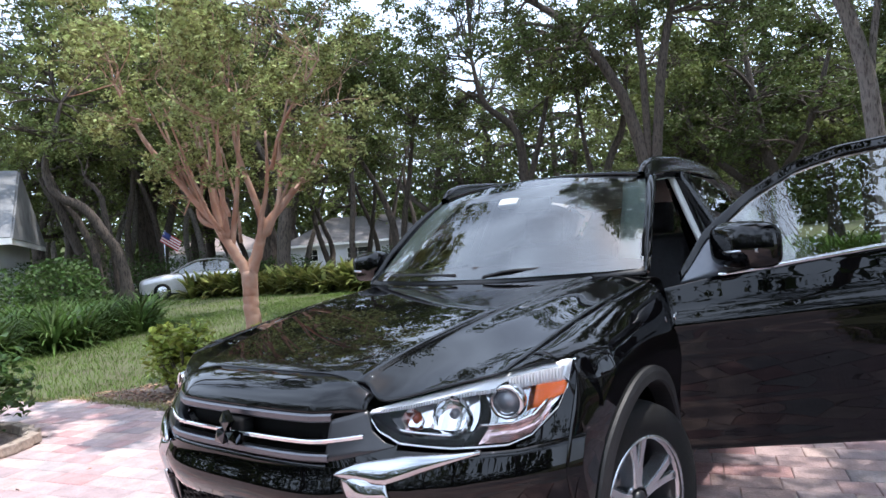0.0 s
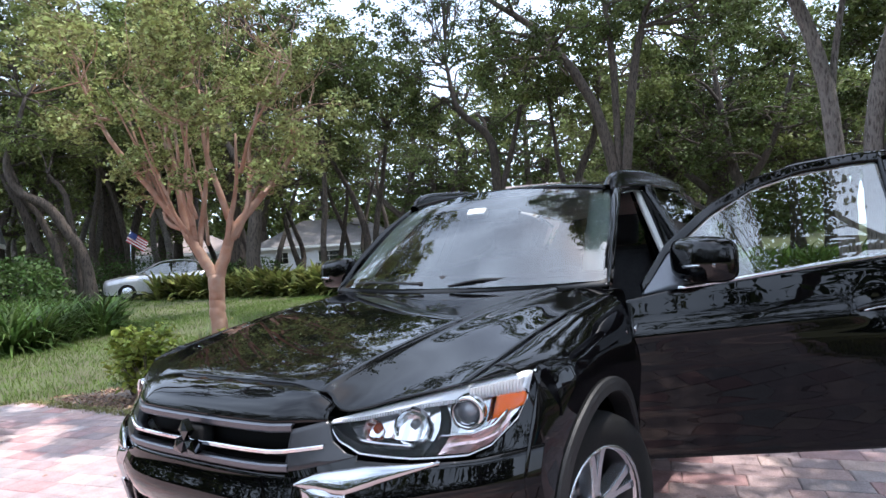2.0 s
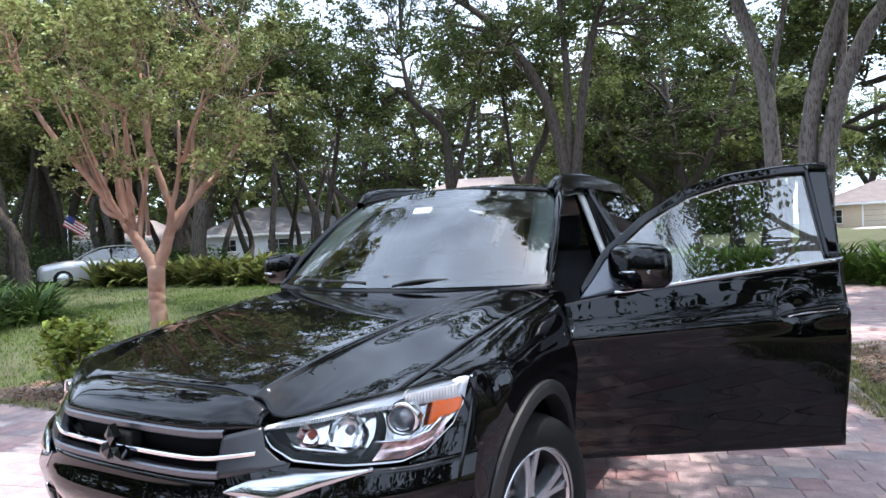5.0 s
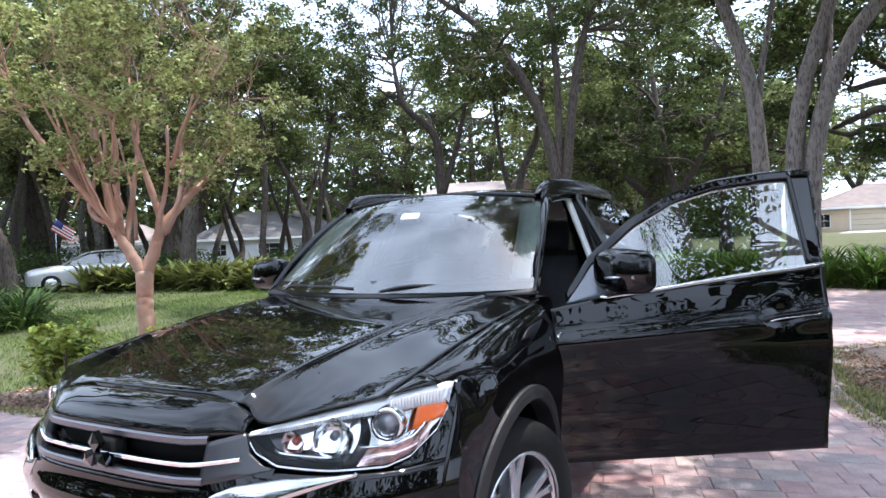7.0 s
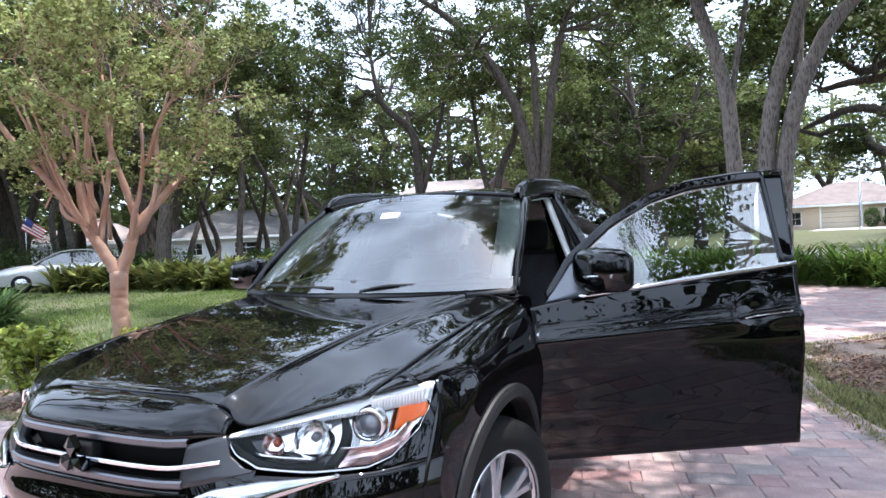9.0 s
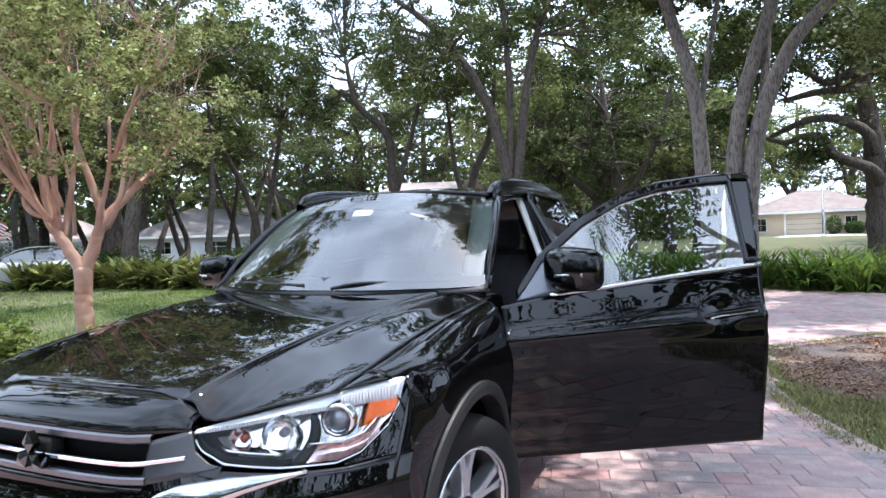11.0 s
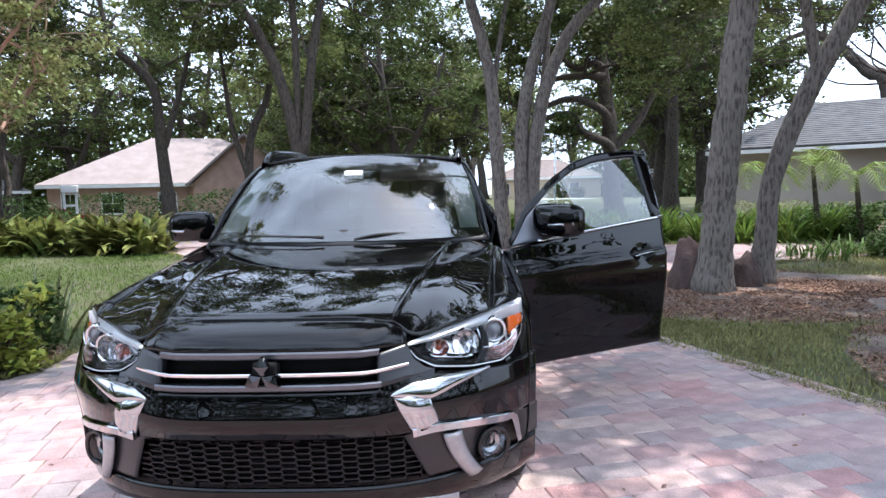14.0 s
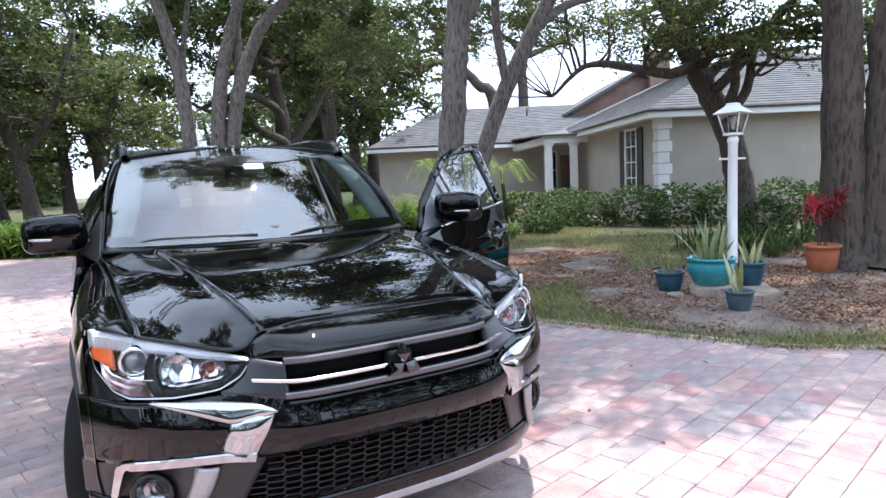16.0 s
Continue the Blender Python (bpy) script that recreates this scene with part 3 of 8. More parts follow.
# ---- the black car: nose at y = 0, heading to -y, its left side at +x ----
def nose_y(x, z):
    """How far back the front of the body lies at a width and a height."""
    ax = abs(x)
    y0 = lerp_table(z, [(0.18, 0.17), (0.24, 0.085), (0.33, 0.05), (0.42, 0.03), (0.51, 0.012), (0.60, -0.012), (0.69, 0.0), (0.80, 0.03), (0.90, 0.06)])
    lean = 0.3 * max(0.0, z - 0.62) * min(1.0, max(0.0, (ax - 0.3) / 0.2))
    return y0 + 0.46 * (ax / 0.905) ** 3.2 + lean


def side_x(y, z):
    """Half width of the body side."""
    x = lerp_table(z, [(0.20, 0.82), (0.34, 0.858), (0.45, 0.874), (0.58, 0.882), (0.72, 0.900), (0.80, 0.905), (0.90, 0.892), (1.00, 0.872), (1.06, 0.862), (1.12, 0.858)])
    if y < 0.76:
        x -= 0.045 * ((0.76 - y) / 0.25) ** 2 * min(1.0, max(0.0, (z - 0.66) / 0.2))
    x -= 0.10 * max(0.0, (y - 3.3) / 1.0) ** 2
    return x


def cabin_x(z, y=2.2):
    """Half width of the glasshouse, which draws in towards the windshield's foot."""
    return 0.856 - 0.53 * (z - 1.10) - 0.12 * (max(0.0, 1.95 - y) / 0.48) ** 2


def belt(y):
    return lerp_table(y, [(1.38, 0.985), (1.6, 1.02), (2.1, 1.075), (2.56, 1.118), (3.3, 1.17), (4.2, 1.22)])


def wide(s):
    """Spread of samples across the nose, from -1 to 1."""
    return math.copysign(0.897 * (1 - (1 - abs(s)) ** 1.7), s)


def thick(ob, t, offset=-1):
    m = ob.modifiers.new("thickness", "SOLIDIFY")
    m.thickness, m.offset = t, offset
    return ob


def bar(name, z_of, half, h, d, y_off, material, parent, label="", x_from=None):
    """A trim bar that follows the nose from side to side."""
    bm = bmesh.new()
    n, lo = 36, -half if x_from is None else x_from
    prof = [(0, -h / 2), (-d * 0.8, -h / 2), (-d, -h * 0.3), (-d, h * 0.3), (-d * 0.8, h / 2), (0, h / 2)]

    def f(u, v):
        x = lo + (half - lo) * u
        a, b = prof[min(int(v * 5 + 0.5), 5)]
        z = z_of(abs(x)) + b
        return (x, nose_y(x, z_of(abs(x))) + y_off + a, z)
    grid(bm, f, n, 5)
    bmesh.ops.holes_fill(bm, edges=[e for e in bm.edges if e.is_boundary], sides=0)
    return part(name, bm, material, parent, label, smooth=False)


def columns(bm, x0, x1, lo, hi, n, m, d=0.0, inner=None):
    """Body surface over a range of widths, between two height curves."""
    def f(u, v):
        x = x0 + (x1 - x0) * u
        z = lo(abs(x)) + (hi(abs(x)) - lo(abs(x))) * v
        return (x, nose_y(x, z) + d, z)
    grid(bm, f, n, m)


def make_wheel(name):
    w = empty(name)
    # axis along x, outer face at +x
    turn = pose(0, 0, 0, 0, 90, 0)
    tyre = [(0.212, -0.10), (0.245, -0.112), (0.295, -0.113), (0.318, -0.10), (0.326, -0.06), (0.326, 0.06), (0.318, 0.10), (0.295, 0.113), (0.245, 0.112), (0.212, 0.10)]
    t = part("tyre", lathed(tyre, 48, turn), M_rubber, w, "worn black road tyre")
    part("rim_barrel", lathed([(0.215, 0.10), (0.208, 0.085), (0.197, 0.05), (0.187, -0.09)], 40, turn), M_satin, w, "dark grey rim barrel")
    part("rim_lip", lathed([(0.203, 0.085), (0.216, 0.098), (0.218, 0.108), (0.207, 0.106)], 48, turn), M_alloy, w, "bright machined rim lip")
    part("brake_disc", lathed([(0.0, 0.012), (0.15, 0.012), (0.155, 0.0)], 32, turn), M_satchrome, w, "grey steel brake disc")
    for k in range(5):
        for off in (-0.17, 0.17):
            bm = bmesh.new()
            a = k * 2 * math.pi / 5 + math.pi / 2

            def f(u, v, a=a, off=off):
                r = 0.045 + 0.163 * u
                ang = a + off * (0.35 + 0.65 * u)
                wd = 0.017 - 0.004 * math.sin(u * math.pi)
                prof = [(-wd * 1.3, 0.02), (-wd, 0.068), (-wd * 0.8, 0.075), (wd * 0.8, 0.075), (wd, 0.068), (wd * 1.3, 0.02)]
                q, x = prof[min(int(v * 5 + 0.5), 5)]
                x += 0.014 * u
                c, s = math.cos(ang), math.sin(ang)
                return (x, r * c - q * s, r * s + q * c)
            grid(bm, f, 8, 5)
            part("spoke", bm, M_alloy, w, "machined alloy spoke", smooth=False)
        bm = bmesh.new()
        an = (k + 0.5) * 2 * math.pi / 5 + math.pi / 2
        lathe(bm, [(0.0, 0.07), (0.009, 0.07), (0.010, 0.055)], 8, Matrix.Translation((0, 0.05 * math.cos(an), 0.05 * math.sin(an))) @ turn)
        part("lug_nut", bm, M_satchrome, w)
    part("centre_cap", lathed([(0.0, 0.084), (0.026, 0.083), (0.032, 0.076), (0.034, 0.05)], 20, turn), M_satin, w, "dark centre cap")
    return w


def build_car():
    car = empty("car", label="black compact crossover car with its driver's door wide open", category="car")

    # hood with two raised ridges that run back from the grille corners
    z0 = 0.862
    hood_rows = [
        [(0, 0.078, z0), (0.13, 0.080, z0), (0.27, 0.092, 0.861), (0.385, 0.112, 0.853), (0.47, 0.145, 0.822), (0.60, 0.232, 0.846), (0.732, 0.345, 0.870)],
        [(0, 0.20, 0.899), (0.13, 0.20, 0.899), (0.27, 0.205, 0.898), (0.395, 0.215, 0.893), (0.49, 0.25, 0.862), (0.61, 0.32, 0.868), (0.733, 0.43, 0.885)],
        [(0, 0.42, 0.944), (0.14, 0.42, 0.944), (0.29, 0.425, 0.944), (0.43, 0.43, 0.942), (0.53, 0.45, 0.915), (0.64, 0.49, 0.905), (0.738, 0.56, 0.906)],
        [(0, 0.70, 0.988), (0.16, 0.70, 0.988), (0.32, 0.70, 0.988), (0.47, 0.70, 0.986), (0.57, 0.71, 0.966), (0.66, 0.73, 0.952), (0.748, 0.76, 0.945)],
        [(0, 1.0, 1.022), (0.17, 1.0, 1.022), (0.34, 1.0, 1.023), (0.51, 1.0, 1.020), (0.60, 1.0, 1.006), (0.68, 1.01, 0.992), (0.760, 1.02, 0.982)],
        [(0, 1.22, 1.038), (0.18, 1.225, 1.038), (0.36, 1.24, 1.040), (0.54, 1.26, 1.040), (0.625, 1.28, 1.030), (0.70, 1.29, 1.018), (0.772, 1.30, 1.008)],
        [(0, 1.29, 1.040), (0.18, 1.30, 1.041), (0.36, 1.33, 1.044), (0.56, 1.38, 1.047), (0.64, 1.40, 1.042), (0.72, 1.43, 1.030), (0.782, 1.46, 1.020)],
    ]
    # the seam lies well back on the slope in the middle
    for k, q in enumerate((0.55, 0.55, 0.53, 0.35)):
        hood_rows[0][k] = tuple(a + (b - a) * q for a, b in zip(hood_rows[0][k], hood_rows[1][k]))
    for r_ in hood_rows:
        x, y, z = r_[3]
        r_.insert(4, (x + 0.022, y + 0.007, z - 0.011))
        r_.insert(3, (x - 0.03, y - 0.002, z + 0.0015))
    bm = bmesh.new()
    net_mesh(bm, hood_rows, 6)
    hood = thick(part("hood", bm, M_paint, car, "glossy black hood reflecting trees"), 0.005)

    # nose panel between hood seam and grille
    bm = bmesh.new()

    def nose(u, v):
        x = -0.44 + 0.88 * u
        ax = abs(x)
        top = lerp_table(ax, [(0, 0.8808), (0.13, 0.8808), (0.27, 0.8792), (0.35, 0.8715), (0.385, 0.8658), (0.407, 0.854), (0.44, 0.833)])
        low = lerp_table(ax, [(0, 0.797), (0.355, 0.797), (0.44, 0.800)])
        ty = lerp_table(ax, [(0, 0.1405), (0.13, 0.1415), (0.27, 0.147), (0.385, 0.1435), (0.407, 0.149), (0.44, 0.146)])
        ly = nose_y(x, 0.795) - 0.004
        a, b, c = (1 - v) ** 2, 2 * v * (1 - v), v * v
        yc = ly + 0.006
        return (x, a * ty + b * yc + c * ly, a * top + b * (top - 0.30 * (ty - yc)) + c * low)
    grid(bm, nose, 44, 10)
    thick(part("nose_panel", bm, M_paint, car, "glossy black panel above the grille"), 0.006)

    # grille
    bm = bmesh.new()
    columns(bm, -0.42, 0.42, lambda x: 0.675, lambda x: 0.80, 24, 4, 0.055)
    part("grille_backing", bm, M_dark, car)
    bar("grille_bar", lambda x: 0.787, 0.358, 0.023, 0.022, 0.012, M_greybar, car, "satin grey upper grille bar")
    for zz in (0.769, 0.709):
        bar("grille_slat", lambda x, q=zz: q, 0.35, 0.005, 0.010, 0.045, M_matte, car)
    bar("grille_bar", lambda x: 0.730 + 0.10 * max(0, x - 0.34), 0.449, 0.012, 0.020, 0.006, M_chrome, car, "chrome middle grille bar")
    bar("grille_bar", lambda x: 0.690, 0.366, 0.021, 0.020, 0.010, M_greybar, car, "satin grey lower grille bar")
    for sg in (-1, 1):
        low = [(0.356, 0.681), (0.42, 0.692), (0.528, 0.716)]
        high = [(0.356, 0.783), (0.443, 0.803), (0.462, 0.756), (0.500, 0.725), (0.528, 0.717)]
        bm = bmesh.new()
        columns(bm, sg * 0.356, sg * 0.526, lambda x: lerp_table(x, low), lambda x: lerp_table(x, high), 24, 8, -0.006)
        thick(part("grille_cheek", bm, M_cheek, car, "satin grey plastic grille cheek"), 0.03)
        bm = bmesh.new()
        columns(bm, sg * 0.356, sg * 0.53, lambda x: 0.668, lambda x: lerp_table(x, [(0.356, 0.682), (0.42, 0.693), (0.53, 0.717)]), 10, 2, -0.001)
        part("bumper_corner_strip", bm, M_paint, car)

    # badge of three plain lozenges
    for ang in (0, 120, 240):
        bm = bmesh.new()
        rot = Matrix.Translation((0, -0.030, 0.735)) @ Matrix.Rotation(radians(ang), 4, 'Y')
        w, h = 0.0235, 0.062
        pts = [(0, 0, 0.002), (w, 0, h / 2), (0, 0, h), (-w, 0, h / 2)]
        base = [bm.verts.new(rot @ Vector((x, 0.022, z))) for x, y, z in pts]
        mid = [bm.verts.new(rot @ Vector((x, 0.002, z))) for x, y, z in pts]
        tip = bm.verts.new(rot @ Vector((0, -0.006, h / 2)))
        for i in range(4):
            bm.faces.new((base[i], base[(i + 1) % 4], mid[(i + 1) % 4], mid[i]))
            bm.faces.new((mid[i], mid[(i + 1) % 4], tip))
        part("badge_lozenge", bm, M_darkchrome, car, "dark chrome lozenge of the badge", smooth=False)
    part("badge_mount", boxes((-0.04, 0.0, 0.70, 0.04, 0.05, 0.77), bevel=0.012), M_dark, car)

    # bumper
    def low_edge(x):
        return lerp_table(x, [(0, 0.512), (0.44, 0.512), (0.47, 0.520), (0.54, 0.530), (0.81, 0.485), (0.905, 0.475)])

    def top_edge(x):
        return lerp_table(x, [(0, 0.676), (0.356, 0.676), (0.42, 0.686), (0.53, 0.708), (0.65, 0.692), (0.78, 0.682), (0.905, 0.690)])
    bm = bmesh.new()

    def bump(u, v):
        x = wide(2 * u - 1)
        z = low_edge(abs(x)) + (top_edge(abs(x)) - low_edge(abs(x))) * v
        dent = 0.020 * math.exp(-((v - 0.35) / 0.3) ** 2) * math.exp(-(abs(x) / 0.42) ** 8)
        return (x, nose_y(x, z) - dent, z)
    grid(bm, bump, 72, 12)
    thick(part("bumper", bm, M_paint, car, "glossy black front bumper"), 0.01)
    bm = bmesh.new()

    def lip(u, v):
        x = wide(2 * u - 1)
        ax = abs(x)
        top = lerp_table(ax, [(0, 0.338), (0.49, 0.338), (0.60, 0.342), (0.905, 0.36)])
        z = 0.215 + (top - 0.215) * v
        out = 0.018 * math.sin(v * math.pi) * (1 if ax < 0.7 else 0.4)
        return (x, nose_y(x, z) - out, z)
    grid(bm, lip, 72, 8)
    thick(part("bumper_lip", bm, M_paint, car, "glossy black lower bumper lip"), 0.01)
    bar("skid_strip", lambda x: 0.272 - 0.03 * max(0, x - 0.40) / 0.2, 0.60, 0.034, 0.022, -0.002, M_fin, car, "silver skid strip under the bumper")
    part("under_tray", boxes((-0.66, 0.35, 0.20, 0.66, 4.1, 0.26)), M_matte, car)

    # lower intake with an elongated honeycomb
    bm = bmesh.new()
    columns(bm, -0.52, 0.52, lambda x: 0.32, lambda x: 0.53, 20, 3, 0.075)
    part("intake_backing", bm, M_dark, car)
    bm = bmesh.new()
    cw, ch = 0.058, 0.027
    for col in range(-10, 11):
        for row in range(9):
            cx, cz = col * 0.86 * cw, 0.338 + (row + 0.5 * (col % 2)) * ch * 0.82
            half = lerp_table(cz, [(0.335, 0.485), (0.515, 0.425)])
            if abs(cx) > half:
                continue
            hexa = [(-0.36, 0.41), (0.36, 0.41), (0.5, 0.0), (0.36, -0.41)]
            for i in range(3):
                (xa, za), (xb, zb) = hexa[i], hexa[i + 1]
                p, q = Vector((cx + xa * cw, 0, cz + za * ch)), Vector((cx + xb * cw, 0, cz + zb * ch))
                p.y, q.y = nose_y(p.x, p.z) + 0.025, nose_y(q.x, q.z) + 0.025
                m = Matrix.Translation((p + q) / 2) @ (q - p).to_track_quat('X', 'Z').to_matrix().to_4x4()
                L = (q - p).length / 2 + 0.001
                box(bm, -L, -0.008, -0.0017, L, 0.012, 0.0017, m=m)
    part("intake_mesh", bm, M_matte, car, "black honeycomb lower grille mesh", smooth=False)

    for sg in (-1, 1):
        # fog lamp surround
        bm = bmesh.new()

        def bez(u, v, sg=sg):
            inner = 0.425 + 0.075 * (1 - v)
            s0 = 1 - (1 - inner / 0.905) ** (1 / 1.7)
            x = 0.905 * (1 - (1 - (s0 + (1 - s0) * u)) ** 1.7)
            lo = lerp_table(x, [(0.4, 0.338), (0.60, 0.342), (0.905, 0.36)])
            z = lo + (low_edge(x) + 0.004 - lo) * v
            dep = 0.006 + 0.05 * math.exp(-((x - 0.728) / 0.085) ** 4 - ((z - 0.405) / 0.072) ** 4)
            return (sg * x, nose_y(x, z) + dep, z)
        grid(bm, bez, 40, 16)
        thick(part("fog_lamp_surround", bm, M_satin, car, "satin dark grey fog lamp surround"), 0.006)
        face = Matrix.Translation((sg * 0.722, nose_y(0.722, 0.392) + 0.022, 0.392)) @ pose(0, 0, 0, 90, 0, sg * 28)
        part("fog_lamp_ring", lathed([(0.058, -0.03), (0.066, -0.01), (0.068, 0.012), (0.060, 0.018), (0.052, 0.010)], 28, face), M_piano, car, "gloss black fog lamp ring")
        part("fog_lamp_reflector", lathed([(0.0, -0.030), (0.016, -0.026), (0.018, -0.012), (0.022, -0.024), (0.038, -0.014), (0.051, 0.008)], 14, face), M_lampgrey, car, "faceted grey fog lamp reflector", smooth=False)
        part("fog_lamp_lens", lathed([(0.0, 0.016), (0.035, 0.014), (0.052, 0.008)], 24, face), M_lens, car, "clear round fog lamp lens")
        bm = bmesh.new()

        def fin(u, v, sg=sg):
            z = 0.498 - 0.178 * u
            xc = 0.582 + 0.025 * u + 0.050 * u * u
            w = 0.052 - 0.014 * u
            x = xc + (v - 0.5) * w
            return (sg * x, nose_y(x, z) - 0.002 - 0.012 * math.sin(v * math.pi), z)
        grid(bm, fin, 12, 6)
        thick(part("silver_fin", bm, M_fin, car, "satin silver fin beside the fog lamp"), 0.012, 1)
        # bright C-shaped garnish
        def ribbon(name, pts, w, d=0.016):
            p = spline(pts, 6)
            bm2 = bmesh.new()
            t = np.gradient(p, axis=0)
            t /= np.linalg.norm(t, axis=1)[:, None]
            nn = np.stack([-t[:, 1], t[:, 0]], 1)
            prof = [(-0.5, 0.012), (-0.5, -d * 0.7), (-0.4, -d), (0.4, -d), (0.5, -d * 0.7), (0.5, 0.012)]

            def f(u, v):
                i = min(int(round(u * (len(p) - 1))), len(p) - 1)
                a, b = prof[min(int(v * 5 + 0.5), 5)]
                wi = lerp_table(u, w)
                x, z = p[i] + nn[i] * a * wi
                return (sg * x, nose_y(x, z) + b, z)
            grid(bm2, f, len(p) - 1, 5)
            bmesh.ops.holes_fill(bm2, edges=[e for e in bm2.edges if e.is_boundary], sides=0)
            return part(name, bm2, M_garnish, car, "polished chrome bumper garnish", smooth=False)
        bm = bmesh.new()

        def block(u, v):
            a, b = Vector((0.397, 0.655)).lerp(Vector((0.455, 0.517)), v), Vector((0.520, 0.640)).lerp(Vector((0.548, 0.540)), v)
            q = a.lerp(b, u)
            return (sg * q.x, nose_y(q.x, q.y) - 0.014 * math.sin(math.pi * min(1, max(0, u * 1.0))) - 0.004, q.y)
        grid(bm, block, 12, 8)

        def arm(u, v):
            x = 0.397 + 0.318 * u
            hi = lerp_table(x, [(0.397, 0.664), (0.45, 0.684), (0.56, 0.696), (0.715, 0.694)])
            lo = lerp_table(x, [(0.397, 0.650), (0.45, 0.640), (0.520, 0.632), (0.60, 0.656), (0.715, 0.686)])
            z = lo + (hi - lo) * v
            return (sg * x, nose_y(x, z) - 0.014 - 0.006 * math.sin(v * math.pi), z)
        grid(bm, arm, 20, 5)
        thick(part("chrome_garnish", bm, M_garnish, car, "polished chrome bumper garnish"), 0.012)
        ribbon("chrome_strip", [(0.46, 0.520), (0.54, 0.525), (0.66, 0.511), (0.785, 0.484)], [(0, 0.034), (0.5, 0.030), (1, 0.030)])
        ribbon("chrome_strip", [(0.778, 0.489), (0.802, 0.476), (0.815, 0.43), (0.828, 0.366)], [(0, 0.028), (1, 0.018)])

        # headlamp
        def ht(x):
            return lerp_table(x, [(0.438, 0.803), (0.52, 0.822), (0.60, 0.840), (0.732, 0.868), (0.80, 0.880), (0.845, 0.884), (0.862, 0.872)])

        def hb(x):
            return lerp_table(x, [(0.438, 0.797), (0.455, 0.768), (0.475, 0.745), (0.53, 0.716), (0.65, 0.697), (0.76, 0.690), (0.80, 0.705), (0.84, 0.760), (0.862, 0.862)])
        bm = bmesh.new()
        columns(bm, sg * 0.438, sg * 0.862, lambda x: hb(x) + 0.003, lambda x: ht(x) - 0.003, 30, 8, -0.002)
        lens = part("headlamp", bm, M_lens, car, "clear headlamp lens with amber corner")
        bm = bmesh.new()
        columns(bm, sg * 0.438, sg * 0.862, hb, ht, 30, 6, 0.075)
        part("headlamp_housing", bm, M_piano, lens)
        bm = bmesh.new()

        def back(u, v):
            # fluted bright back, with a dark gap beside the projector
            x = 0.50 + 0.345 * u
            lo, hi = hb(x) + 0.034, ht(x) - 0.01
            z = lo + (hi - lo) * v
            y = nose_y(x, z) + 0.060 - 0.010 * abs(math.sin(u * 15)) - 0.014 * (1 - v)
            return (sg * x, y, z)
        grid(bm, back, 78, 6)
        part("headlamp_reflector", bm, M_reflector, lens, "bright fluted reflector inside the headlamp", smooth=False)
        bm = bmesh.new()
        def gap(u, v):
            z = hb(0.68) + 0.006 + (ht(0.68) - 0.045 - hb(0.68)) * u
            xc = 0.668 + 0.030 * math.sin(math.pi * (0.15 + 0.75 * u)) + 0.012 * u
            x = xc + (v - 0.5) * (0.034 - 0.020 * u)
            return (sg * x, nose_y(x, z) + 0.006, z)
        grid(bm, gap, 10, 3)
        columns(bm, sg * 0.452, sg * 0.672, lambda x: hb(x) + 0.006, lambda x: min(hb(x) + 0.021 + 0.10 * max(0, x - 0.62), ht(x) - 0.02), 14, 3, 0.006)
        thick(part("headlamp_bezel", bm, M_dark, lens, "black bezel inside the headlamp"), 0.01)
        # thin bright line round the housing
        bm = bmesh.new()
        def line(u, v):
            x = 0.452 + 0.398 * u
            z = hb(x) + 0.003 + 0.004 * v
            return (sg * x, nose_y(x, z) + 0.002, z)
        grid(bm, line, 40, 1)
        def side_line(u, v):
            x = 0.8505 + 0.0012 * v
            z = hb(0.85) + (ht(0.85) - hb(0.85) - 0.004) * u
            return (sg * x, nose_y(x, z) + 0.002, z)
        grid(bm, side_line, 12, 1)
        part("headlamp_rim", bm, M_whiteref, lens)
        bm = bmesh.new()

        def brow(u, v):
            # leans back, so that it faces the sky
            x = 0.443 + 0.407 * u
            w = lerp_table(x, [(0.44, 0.007), (0.52, 0.018), (0.66, 0.028), (0.76, 0.042), (0.85, 0.050)])
            z = ht(x) - 0.004 - w * (1 - v)
            return (sg * x, nose_y(x, z) + 0.004 + lerp_table(x, [(0.6, 0.9), (0.74, 0.35), (0.85, 0.2)]) * w * v, z)
        grid(bm, brow, 40, 4)
        thick(part("headlamp_brow", bm, M_whiteref, lens, "bright ribbed brow inside the headlamp"), 0.006)
        bm = bmesh.new()
        for i in range(64):
            x = 0.47 + i * 0.0058
            w = lerp_table(x, [(0.44, 0.007), (0.52, 0.018), (0.66, 0.028), (0.76, 0.042), (0.85, 0.050)])
            z = ht(x) - 0.004 - w
            y = nose_y(x, z) + 0.003
            hgt = 0.006 if x < 0.74 else w * 0.7
            box(bm, sg * x - 0.0016, y, z - 0.004, sg * x + 0.0016, y + 0.004 + hgt * 0.7, z + hgt)
        part("headlamp_rib", bm, M_whiteref, lens, smooth=False)
        bm = bmesh.new()
        columns(bm, sg * 0.792, sg * 0.848, lambda x: 0.768 + 0.5 * (x - 0.79), lambda x: 0.834 + 0.1 * (x - 0.79), 8, 5, 0.008)
        thick(part("turn_signal", bm, M_amber, lens, "bright amber turn signal lens"), 0.008)
        bm = bmesh.new()

        def low_bowl(u, v):
            x = 0.695 + 0.13 * u
            lo, hi = hb(x) + 0.010, hb(x) + 0.052
            z = lo + (hi - lo) * v
            e = math.sin(math.pi * u) * math.sin(math.pi * v)
            return (sg * x, nose_y(x, z) + 0.006 + 0.028 * e, z)
        grid(bm, low_bowl, 12, 6)
